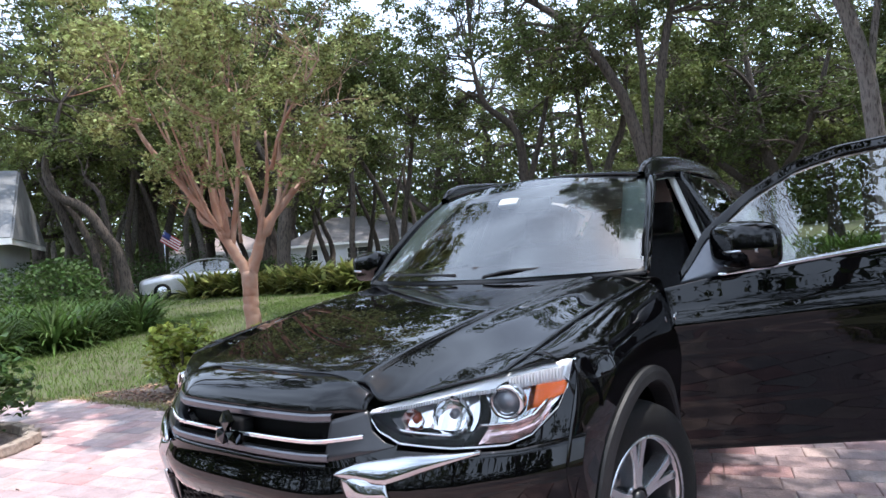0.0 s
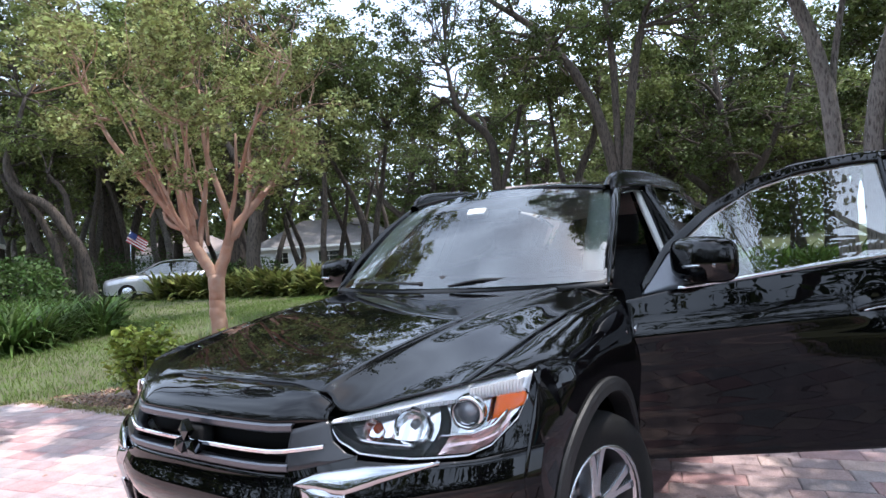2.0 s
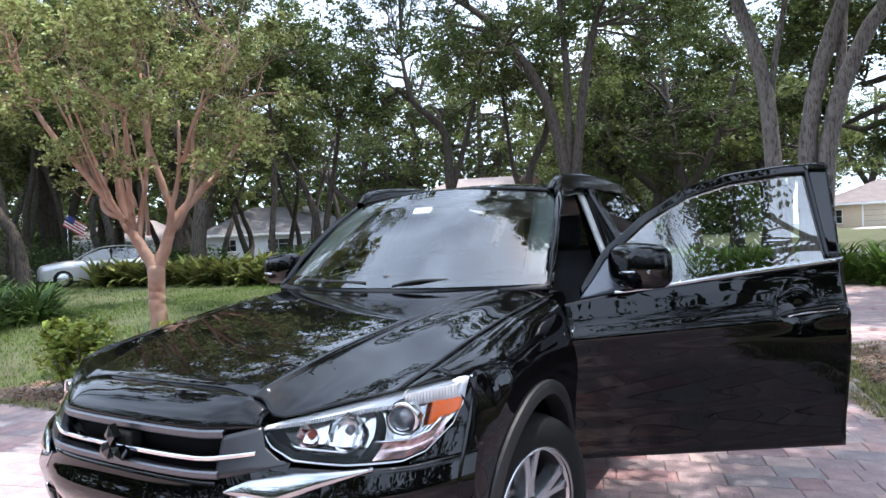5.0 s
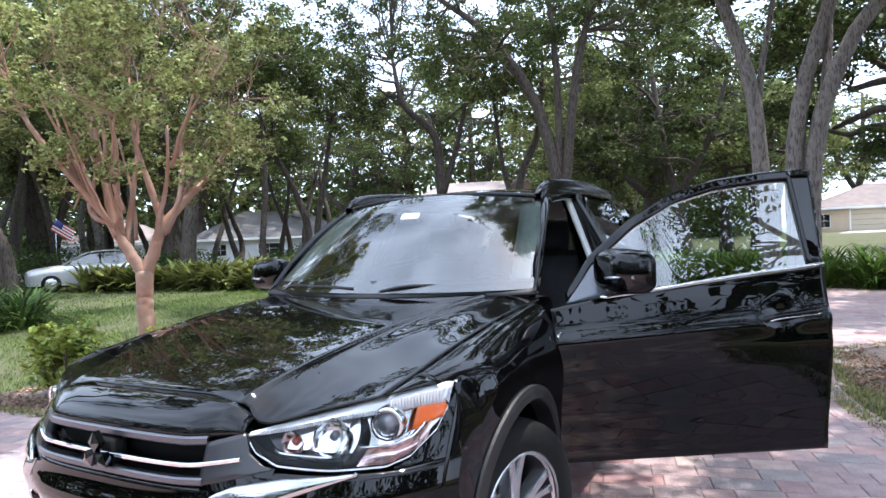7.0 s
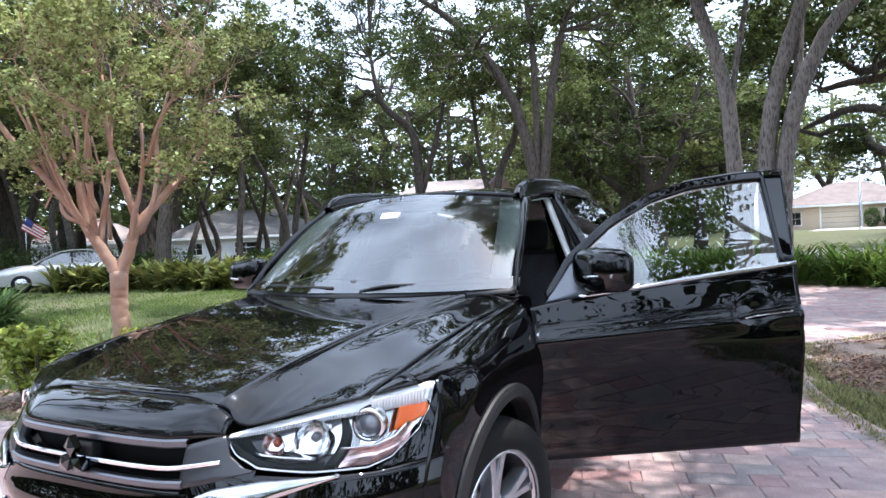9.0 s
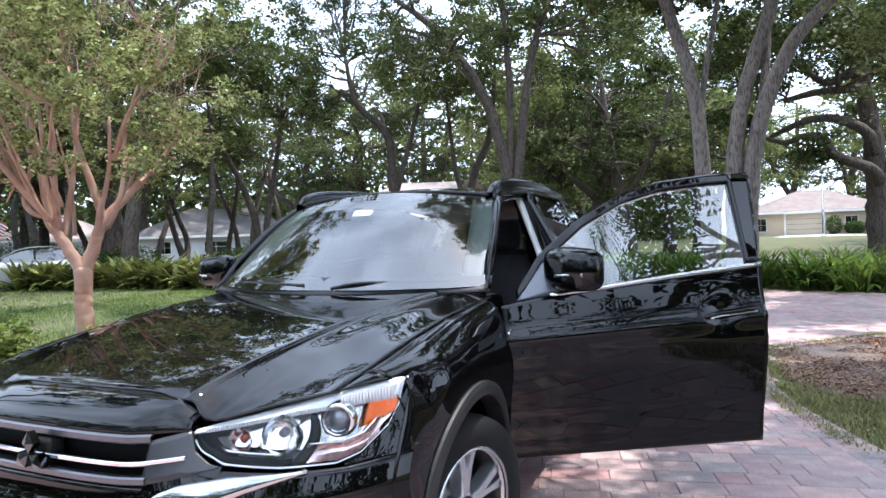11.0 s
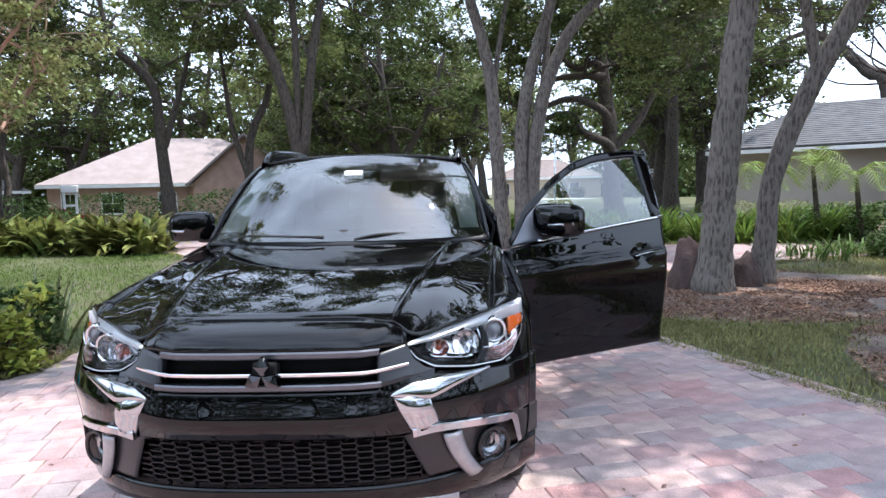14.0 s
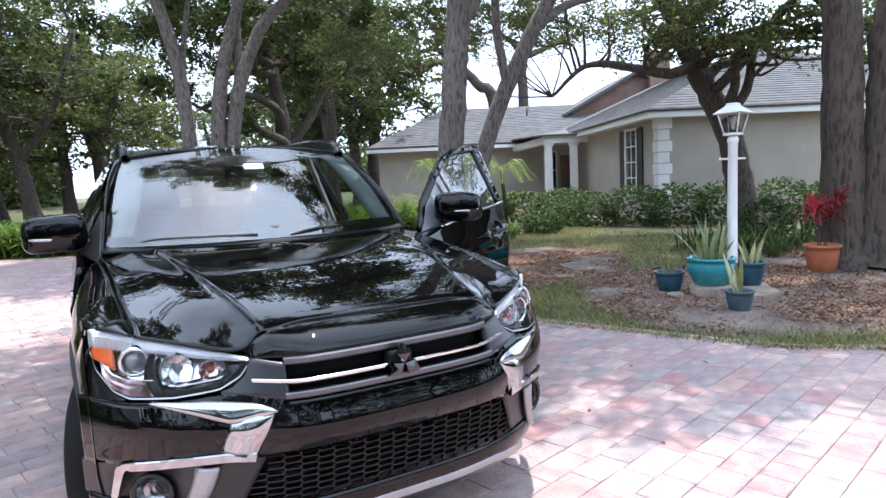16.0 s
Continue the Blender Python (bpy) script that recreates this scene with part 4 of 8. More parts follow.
        low = part("lower_reflector", bm, M_pinkref, lens, "faceted pinkish lower reflector", smooth=False)
        tubes("lower_rim", [([(sg * (0.695 + 0.13 * k / 10), nose_y(0.695 + 0.13 * k / 10, 0.75) + 0.002, hb(0.695 + 0.13 * k / 10) + 0.053) for k in range(11)], 0.0035)], M_chrome, lens, "", 6)
        for xx, zz, r, mt, nm in ((0.630, 0.772, 0.046, M_reflector, "beam_reflector"), (0.736, 0.792, 0.040, M_reflector, "projector_shroud")):
            fm = Matrix.Translation((sg * xx, nose_y(xx, zz) + 0.018, zz)) @ pose(0, 0, 0, 90, 0, sg * 18)
            if nm == "projector_shroud":
                part(nm, lathed([(r * 0.80, -0.02), (r * 0.86, 0.004), (r * 1.05, 0.010), (r * 1.18, 0.0), (r * 1.3, -0.02)], 28, fm), M_chrome, lens, "chrome projector ring")
                part("projector_lens", lathed([(0.0, 0.014), (0.016, 0.010), (0.028, 0.0), (0.034, -0.018)], 24, fm), M_bulb, lens, "dark glassy projector lens")
            else:
                part(nm, lathed([(r * 0.2, -0.05), (r * 0.55, -0.042), (r * 0.85, -0.018), (r * 1.0, 0.006), (r * 1.1, 0.010), (r * 1.14, -0.01)], 12, fm), mt, lens, "chrome faceted lamp bowl", smooth=False)
                part("bulb", lathed([(0.0, -0.012), (0.012, -0.014), (0.016, -0.05)], 14, fm), M_bulb, lens)
        fm = Matrix.Translation((sg * 0.545, nose_y(0.545, 0.768) + 0.020, 0.768)) @ pose(0, 0, 0, 90, 0, sg * 12)
        part("inner_marker", lathed([(0.0, -0.03), (0.016, -0.022), (0.030, 0.004), (0.034, 0.006)], 8, fm), M_pinkref, lens, "small faceted inner reflector", smooth=False)
        part("marker_bulb", lathed([(0.0, -0.004), (0.010, -0.008), (0.013, -0.026)], 12, fm), M_reddish, lens, "orange marker bulb")
        bm = bmesh.new()
        columns(bm, sg * 0.515, sg * 0.652, lambda x: hb(x) + 0.030, lambda x: hb(x) + 0.036, 10, 2, 0.002)
        thick(part("lamp_divider", bm, M_chrome, lens, "bright trim line in the headlamp"), 0.012)

        # body colour beside and below the lamp
        bm = bmesh.new()
        columns(bm, sg * 0.775, sg * 0.868, lambda x: top_edge(x) + 0.003, lambda x: max(hb(x) - 0.003, top_edge(x) + 0.004) if x < 0.862 else 0.876, 20, 8, 0.002)
        part("lamp_surround", bm, M_paint, car)
        # fender
        cy, cz, R = 0.950, 0.340, 0.390
        bm = bmesh.new()

        def seam(y):
            return Vector((lerp_table(y, [(0.345, 0.734), (0.56, 0.740), (0.76, 0.750), (1.02, 0.762), (1.30, 0.774), (1.46, 0.784)]), y,
                           lerp_table(y, [(0.345, 0.869), (0.43, 0.884), (0.56, 0.905), (0.76, 0.944), (1.02, 0.981), (1.30, 1.007), (1.46, 1.019)])))

        def shoulder(y):
            z = lerp_table(y, [(0.5, 0.878), (0.8, 0.897), (1.1, 0.925), (1.40, 0.955)])
            return Vector((side_x(y, z) - 0.028, y, z))

        def bottom(y):
            d = R * R - (y - cy) ** 2
            return cz + math.sqrt(d) if d > 0 else (0.69 if y < cy else 0.30)

        def fend(u, v):
            y = 0.475 + (1.385 - 0.475) * (u + 0.10 * math.sin(2 * math.pi * u) / (2 * math.pi))
            s, h = seam(y), shoulder(y)
            b = max(bottom(y), 0.30)
            if y < 0.52:
                b = max(b, 0.60)
            if v < 0.3:
                t = v / 0.3
                bow = 0.014 * math.sin(t * math.pi)
                p = s.lerp(h, t)
                p.z += bow
                return (sg * p.x, p.y, p.z)
            t = (v - 0.3) / 0.7
            e = 1 - (1 - t) ** 1.0
            z = h.z + (b - h.z) * e
            x = h.x + (side_x(y, z) - h.x) * min(1, t * 3) ** 0.5
            return (sg * x, y, z)
        grid(bm, fend, 44, 20)

        def tip(u, v):
            y = 0.345 + (0.475 - 0.345) * u
            s = seam(y)
            e = Vector((0.735 + (0.845 - 0.735) * u, 0.348 + (0.50 - 0.348) * u, 0.872 + 0.012 * u))
            if u > 0.999:
                e = Vector((side_x(0.475, 0.878) - 0.028, 0.475, 0.878))
            p = s.lerp(e, v)
            p.z += 0.010 * math.sin(v * math.pi) * u
            return (sg * p.x, p.y, p.z)
        grid(bm, tip, 8, 5)
        thick(part("fender", bm, M_paint, car, "glossy black front fender"), 0.006)
        # rounded body corner from the lamp and bumper to the wheel arch
        bm = bmesh.new()

        def corner(u, v):
            z = 0.25 + 0.622 * v
            a = 0.425 ** 2 - (z - cz) ** 2
            y2 = min(0.60, cy - math.sqrt(a) + 0.015) if a > 0 else 0.60
            h = shoulder(0.60)
            t = max(0.0, (h.z - z) / 0.372)
            x2 = h.x + (side_x(0.60, z) - h.x) * min(1, t * 3) ** 0.5 + 0.002
            x0 = min(0.868, x2 - 0.004)
            y0 = nose_y(x0, z) - 0.003
            x1 = min(x2, x0 + 0.62 * (x2 - x0) + 0.004)
            y1 = y0 + 1.45 * (x1 - x0)
            b0, b1, b2 = (1 - u) ** 2, 2 * u * (1 - u), u * u
            return (sg * (b0 * x0 + b1 * x1 + b2 * x2), b0 * y0 + b1 * y1 + b2 * max(y2, y1 + 0.01), z)
        grid(bm, corner, 12, 22)
        part("body_corner", bm, M_paint, car, "glossy black rounded bumper corner")
        # wheel arch flare
        bm = bmesh.new()

        def flare(u, v, cy=cy):
            a = radians(-4 + 188 * u)
            prof = [(0.366, -0.05), (0.374, 0.012), (0.380, 0.020), (0.408, 0.016), (0.424, 0.010), (0.428, -0.006)]
            r, x = prof[min(int(v * 5 + 0.5), 5)]
            y, z = cy + r * math.cos(a), cz + r * math.sin(a)
            return (sg * (side_x(max(y, 0.62), z) + x), y, z)
        grid(bm, flare, 40, 5)
        part("arch_flare", bm, M_matte, car, "matte black plastic wheel arch flare", smooth=False)
        bm = bmesh.new()

        def well(u, v):
            a = radians(-10 + 200 * u)
            return (sg * (0.50 + 0.375 * v), cy + 0.395 * math.cos(a), cz + 0.395 * math.sin(a))
        grid(bm, well, 24, 4)
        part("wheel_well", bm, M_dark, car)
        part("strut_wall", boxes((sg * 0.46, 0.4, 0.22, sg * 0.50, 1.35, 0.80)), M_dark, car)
        bm = bmesh.new()

        def rflare(u, v):
            a = radians(-4 + 188 * u)
            prof = [(0.372, -0.05), (0.380, 0.012), (0.386, 0.018), (0.418, 0.016), (0.436, 0.010), (0.440, -0.006)]
            r, x = prof[min(int(v * 5 + 0.5), 5)]
            y, z = 3.555 + r * math.cos(a), cz + r * math.sin(a)
            return (sg * (side_x(y, z) + x), y, z)
        grid(bm, rflare, 40, 5)
        part("arch_flare", bm, M_matte, car, "matte black plastic wheel arch flare", smooth=False)
        # side turn badge by the door edge
        part("fender_badge", boxes((-0.004, -0.022, -0.008, 0.006, 0.022, 0.008), bevel=0.003, m=Matrix.Translation((sg * (side_x(1.345, 0.885) + 0.003), 1.345, 0.885)) @ pose(0, 0, 0, 25, 0, 0)), M_chrome, car, "small chrome fender badge")

        # rocker sill
        bm = bmesh.new()
        grid(bm, lambda u, v: (sg * (side_x(2, 0.335 - 0.12 * v) - 0.012 * v - (0.02 if v == 0 else 0)), 1.30 + 1.86 * u, 0.345 - 0.125 * v), 20, 4)
        thick(part("rocker_sill", bm, M_matte, car, "matte black rocker sill"), 0.10)

        # body side behind the front door, and the far front door
        def skin(name, y0, y1, lo_fn, label):
            bm2 = bmesh.new()

            def f(u, v):
                y = y0 + (y1 - y0) * u
                lo = lo_fn(y)
                z = lo + (belt(y) - lo) * v
                crease = 0.010 * math.exp(-((z - 0.80) / 0.03) ** 2) - 0.006 * math.exp(-((z - 0.45) / 0.06) ** 2)
                return (sg * (side_x(y, z) + crease), y, z)
            grid(bm2, f, 24, 22)
            return thick(part(name, bm2, M_paint, car, label), 0.03)

        def rear_arch(y):
            d = R * R - (y - 3.555) ** 2
            return max(0.336, 0.345 + math.sqrt(d)) if d > 0 else 0.336
        skin("rear_door", 2.572, 3.42, rear_arch, "glossy black rear door")
        skin("quarter_panel", 3.428, 4.25, rear_arch, "glossy black quarter panel")
        if sg < 0:
            skin("front_door", 1.39, 2.564, lambda y: 0.336, "glossy black front door, closed")

        # glasshouse: rear side panes, pillars
        def top_z(y):
            return lerp_table(y, [(1.46, 1.025), (1.60, 1.19), (1.80, 1.345), (2.00, 1.455), (2.20, 1.508), (2.45, 1.535), (2.70, 1.543), (3.3, 1.535), (3.8, 1.49), (4.15, 1.40)])

        def pane(name, y0, y1, material, lo_off=0.004, hi_off=0.03, din=0.0, label=""):
            bm2 = bmesh.new()

            def f(u, v):
                y = y0 + (y1 - y0) * u
                a, b = belt(y) + lo_off, max(top_z(y) - hi_off, belt(y) + lo_off + 0.002)
                z = a + (b - a) * v
                return (sg * (cabin_x(z, y) - din), y, z)
            grid(bm2, f, 22, 8)
            return part(name, bm2, material, car, label)
        pane("side_window", 2.68, 3.35, M_privacy, label="dark tinted rear side window")
        pane("side_window", 3.42, 3.95, M_privacy, label="dark tinted rear quarter window")
        thick(pane("pillar", 2.585, 2.68, M_piano, 0, 0.0, label="gloss black centre pillar"), 0.05)
        thick(pane("pillar", 3.35, 3.42, M_piano, 0, 0.0, label="gloss black rear pillar"), 0.05)
        thick(pane("pillar", 3.95, 4.18, M_paint, 0, 0.0, label="glossy black tail pillar"), 0.05)
        if sg < 0:
            pane("side_window", 1.66, 2.49, M_glass, label="clear front side window")
            thick(pane("pillar", 2.49, 2.575, M_piano, 0, 0.0), 0.04)
            thick(pane("mirror_sail", 1.47, 1.66, M_matte, 0, 0.012), 0.03)
        else:
            # bare opening behind the swung door
            tubes("door_seal", [([(sg * (cabin_x(top_z(y), y) - 0.035), y, top_z(y) - 0.022) for y in np.linspace(1.52, 2.60, 16)]
                                 + [(sg * (cabin_x(z) - 0.045), 2.60 - 0.05 * (1.5 - z), z) for z in np.linspace(1.45, 1.05, 6)]
                                 + [(0.80, 2.55, 0.9), (0.80, 2.54, 0.45), (0.80, 2.45, 0.36), (0.80, 1.5, 0.36)], 0.012)], M_rubber, car, "black rubber door seal")
            bm = bmesh.new()
            grid(bm, lambda u, v: (0.80 - 0.14 * v - 0.30 * max(0, u - 0.55), 2.57 + 0.05 * u, 0.38 + 1.13 * u), 14, 3)
            thick(part("door_jamb", bm, M_paint, car, "black painted door jamb"), 0.02)
            bm = bmesh.new()
            grid(bm, lambda u, v: (0.775 - 0.34 * max(0, u - 0.45), 2.52 + 0.10 * v, 0.55 + 0.95 * u), 14, 3)
            thick(part("pillar_trim", bm, M_trim, car, "light grey inner pillar trim"), 0.02)
            part("door_jamb", boxes((0.70, 1.36, 0.36, 0.80, 1.40, 0.98), bevel=0.01), M_paint, car, "black painted front jamb")
        # front pillar between windshield and door
        bm = bmesh.new()

        def apil(u, v):
            y = 1.455 + (2.06 - 1.455) * u
            o = Vector((cabin_x(top_z(y), y) - 0.006, y, top_z(y)))
            i = Vector(ws_edge(u))
            p = o.lerp(i, v)
            n = Vector((0.5, -0.4, 0.6)).normalized() * 0.018 * math.sin(v * math.pi)
            p += n
            return (sg * p.x, p.y, p.z)
        grid(bm, apil, 16, 6)
        thick(part("front_pillar", bm, M_paint, car, "glossy black windshield pillar"), 0.03)
        # roof rail
        rp = [(0.598, 1.98, 1.50), (0.60, 2.05, 1.545), (0.602, 2.2, 1.578), (0.598, 2.6, 1.602), (0.59, 3.1, 1.60), (0.575, 3.6, 1.575), (0.565, 3.8, 1.54)]
        path = spline(rp, 5)
        path[:, 0] *= sg
        bm = bmesh.new()
        prof = [(-0.022, -0.075), (-0.020, -0.012), (-0.010, 0.012), (0.008, 0.014), (0.020, -0.004), (0.026, -0.075)]

        def rl(u, v):
            c = path[min(int(round(u * (len(path) - 1))), len(path) - 1)]
            a, b = prof[min(int(v * 5 + 0.5), 5)]
            k = min(1.0, 0.45 + 6 * min(u, 1 - u))
            return (c[0] + sg * a, c[1], c[2] + b * (k if b > -0.05 else 1))
        grid(bm, rl, len(path) - 1, 5)
        part("roof_rail", bm, M_piano, car, "gloss black roof rail")

    # windshield and roof
    rows = []
    for k in range(5):
        v = k / 4
        rows.append([ws_point(u, v) for u in (0, 0.25, 0.5, 0.75, 0.92, 1.0)])
    bm = bmesh.new()
    net_mesh(bm, rows, 5)
    part("windshield", bm, M_glass, car, "windshield reflecting sky and branches")
    bm = bmesh.new()
    def frit(u, v):
        a = u * 2 - 1
        return Vector(ws_point(abs(a), 0.0 + 0.035 * v, sgn=math.copysign(1, a))) + Vector((0, 0.006, -0.004))
    grid(bm, frit, 30, 2)
    part("windshield_border", bm, M_matte, car)
    roof = []
    for y, z, xe, ze in ((1.91, 1.532, 0.60, 1.497), (2.15, 1.560, 0.632, 1.512), (2.6, 1.583, 0.628, 1.545), (3.1, 1.580, 0.622, 1.545), (3.6, 1.555, 0.62, 1.525), (4.0, 1.51, 0.60, 1.475), (4.2, 1.47, 0.56, 1.44)):
        ys = [0.0, 0.0, 0.012, 0.05, 0.085] if y < 2 else [0, 0, 0, 0, 0]
        roof.append([(xe * q, y + ys[i], z - (z - ze) * q ** 3) for i, q in enumerate((0, 0.3, 0.6, 0.88, 1.0))])
    bm = bmesh.new()
    net_mesh(bm, roof, 5)
    thick(part("roof", bm, M_paint, car, "glossy black roof"), 0.02)
    bm = bmesh.new()
    net_mesh(bm, [[(x * 0.97, y + 0.03, z - 0.045) for x, y, z in r] for r in roof], 3)
    part("headliner", bm, M_trim, car, "light grey headliner")
    # tail
    bm = bmesh.new()
    tail = [[(0, 4.21, 1.46), (0.3, 4.20, 1.455), (0.56, 4.17, 1.435)], [(0, 4.30, 1.15), (0.4, 4.28, 1.15), (0.74, 4.20, 1.15)], [(0, 4.36, 0.95), (0.5, 4.34, 0.95), (0.80, 4.22, 0.95)], [(0, 4.37, 0.6), (0.5, 4.35, 0.6), (0.80, 4.22, 0.6)], [(0, 4.33, 0.3), (0.5, 4.32, 0.3), (0.78, 4.2, 0.3)]]
    net_mesh(bm, tail[1:], 4)
    part("tailgate", bm, M_paint, car, "glossy black tailgate")
    bm = bmesh.new()
    net_mesh(bm, tail[:2] + [], 6)
    part("rear_window", bm, M_privacy, car, "dark rear window")

    # cowl, wipers
    bm = bmesh.new()

    def cowl(u, v):
        a = u * 2 - 1
        x = 0.76 * a
        y = 1.285 + 0.165 * abs(a) ** 1.7 + (0.075 + 0.01 * abs(a)) * v
        return (x, y, 1.030 + 0.012 * abs(a) + 0.080 * v - 0.02 * v * abs(a))
    grid(bm, cowl, 40, 4)
    thick(part("cowl", bm, M_matte, car, "matte black cowl panel"), 0.01)
    for pts in ([(0.06, 1.315, 1.062), (0.20, 1.335, 1.085), (0.42, 1.40, 1.085), (0.62, 1.465, 1.082)], [(-0.64, 1.44, 1.060), (-0.55, 1.42, 1.083), (-0.35, 1.365, 1.082), (-0.10, 1.325, 1.077)]):
        wiper = tubes("wiper", [(spline(pts, 6), 0.008)], M_matte, car, "black wiper arm and blade", 6)
        b = spline([(x, y + 0.004, z - 0.006) for x, y, z in pts[1:]], 6)
        tubes("wiper_blade", [(b, np.interp(np.linspace(0, 1, len(b)), [0, 0.5, 1], [0.006, 0.012, 0.005]))], M_rubber, wiper, "", 6)

    # mirrors, the far one on its door
    mirror_set(-1, car)

    # driver's door, swung open on its hinges
    hinge = Vector((0.852, 1.40, 0))
    build_door(car, hinge, 58.0)

    # cabin
    bm = bmesh.new()
    net_mesh(bm, [[(0, 1.36, 1.02), (0.4, 1.40, 1.02), (0.72, 1.5, 1.0)], [(0, 1.55, 1.035), (0.4, 1.58, 1.045), (0.72, 1.65, 1.01)], [(0, 1.74, 1.02), (0.4, 1.76, 1.03), (0.72, 1.78, 0.98)], [(0, 1.80, 0.90), (0.4, 1.81, 0.9), (0.72, 1.80, 0.86)], [(0, 1.74, 0.6), (0.4, 1.74, 0.6), (0.72, 1.74, 0.6)]], 5)
    part("dashboard", bm, M_dash, car, "dark plastic dashboard")
    wheel_pts = [(0.37 + 0.18 * math.cos(a), 1.86 + 0.07 * math.sin(a), 0.93 + 0.17 * math.sin(a)) for a in np.linspace(0, 2 * math.pi, 33)]
    st = tubes("steering_wheel", [(wheel_pts, 0.014)], M_dash, car, "dark steering wheel", 8)
    part("steering_hub", boxes((-0.09, -0.02, -0.05, 0.09, 0.03, 0.05), bevel=0.02, m=Matrix.Translation((0.37, 1.85, 0.93)) @ pose(0, 0, 0, -22, 0, 0)), M_dash, st)
    part("cabin_floor", boxes((-0.78, 1.4, 0.27, 0.78, 4.1, 0.33)), M_dash, car)
    for sx in (-0.37, 0.37):
        s = part("front_seat", boxes((sx - 0.25, 2.05, 0.42, sx + 0.25, 2.58, 0.60), bevel=0.05), M_seat, car, "dark cloth front seat")
        part("seat_back", boxes((-0.24, -0.07, 0, 0.24, 0.07, 0.60), bevel=0.05, m=Matrix.Translation((sx, 2.60, 0.58)) @ pose(0, 0, 0, -18, 0, 0)), M_seat, s)
        part("headrest", boxes((-0.13, -0.05, 0, 0.13, 0.05, 0.19), bevel=0.04, m=Matrix.Translation((sx, 2.79, 1.19)) @ pose(0, 0, 0, -12, 0, 0)), M_seat, s)
    s = part("rear_seat", boxes((-0.66, 2.95, 0.42, 0.66, 3.45, 0.60), bevel=0.05), M_seat, car, "dark cloth rear bench")
    part("seat_back", boxes((-0.66, -0.07, 0, 0.66, 0.07, 0.62), bevel=0.05, m=Matrix.Translation((0, 3.48, 0.58)) @ pose(0, 0, 0, -20, 0, 0)), M_seat, s)
    rm = part("inside_mirror", boxes((-0.12, -0.012, -0.035, 0.12, 0.012, 0.035), bevel=0.01, m=Matrix.Translation((0, 1.93, 1.40)) @ pose(0, 0, 0, 8, 0, 12)), M_dash, car, "inside rear-view mirror")
    part("sensor_cover", boxes((-0.055, -0.02, -0.02, 0.055, 0.03, 0.012), bevel=0.01, m=Matrix.Translation((0.0, 1.712, 1.408)) @ pose(0, 0, 0, 42, 0, 0)), M_trim, car, "pale sensor cover at the windshield top")
    for sg in (-1, 1):
        bm = bmesh.new()

        def ptrim(u, v, sg=sg):
            p = Vector(ws_edge(0.05 + 0.93 * u)) + Vector((-0.004 - 0.12 * v, 0.016 + 0.03 * v, -0.014 + 0.004 * v))
            return (sg * p.x, p.y, p.z)
        grid(bm, ptrim, 12, 3)
        thick(part("pillar_trim", bm, M_trim, car, "light grey windshield pillar trim"), 0.01)

    # wheels
    w = make_wheel("wheel")
    w.parent = car
    w.matrix_basis = pose(0.785, 0.945, 0.326, 0, 0, -14)
    w["label"] = "ten-spoke machined alloy wheel with black tyre"
    for sx, y, flip in ((0.787, 3.555, 0), (-0.787, 0.945, 166), (-0.787, 3.555, 180)):
        copy_thing(w, pose(sx, y, 0.326, 0, 0, flip))
    return car


def ws_edge(v):
    """Windshield side edge, from the cowl to the roof."""
    p = spline([(0.745, 1.475, 1.062), (0.700, 1.665, 1.235), (0.655, 1.855, 1.385), (0.607, 2.01, 1.490)], 8)
    k = v * (len(p) - 1)
    i = min(int(k), len(p) - 2)
    return p[i] + (p[i + 1] - p[i]) * (k - i)


def ws_point(u, v, sgn=1):
    e = ws_edge(v)
    c = spline([(0, 1.305, 1.055), (0, 1.485, 1.228), (0, 1.682, 1.398), (0, 1.905, 1.528)], 8)
    k = v * (len(c) - 1)
    i = min(int(k), len(c) - 2)
    m = c[i] + (c[i + 1] - c[i]) * (k - i)
    return (sgn * e[0] * u, m[1] + (e[1] - m[1]) * u ** 2.4, m[2] + (e[2] - m[2]) * u ** 2.4)


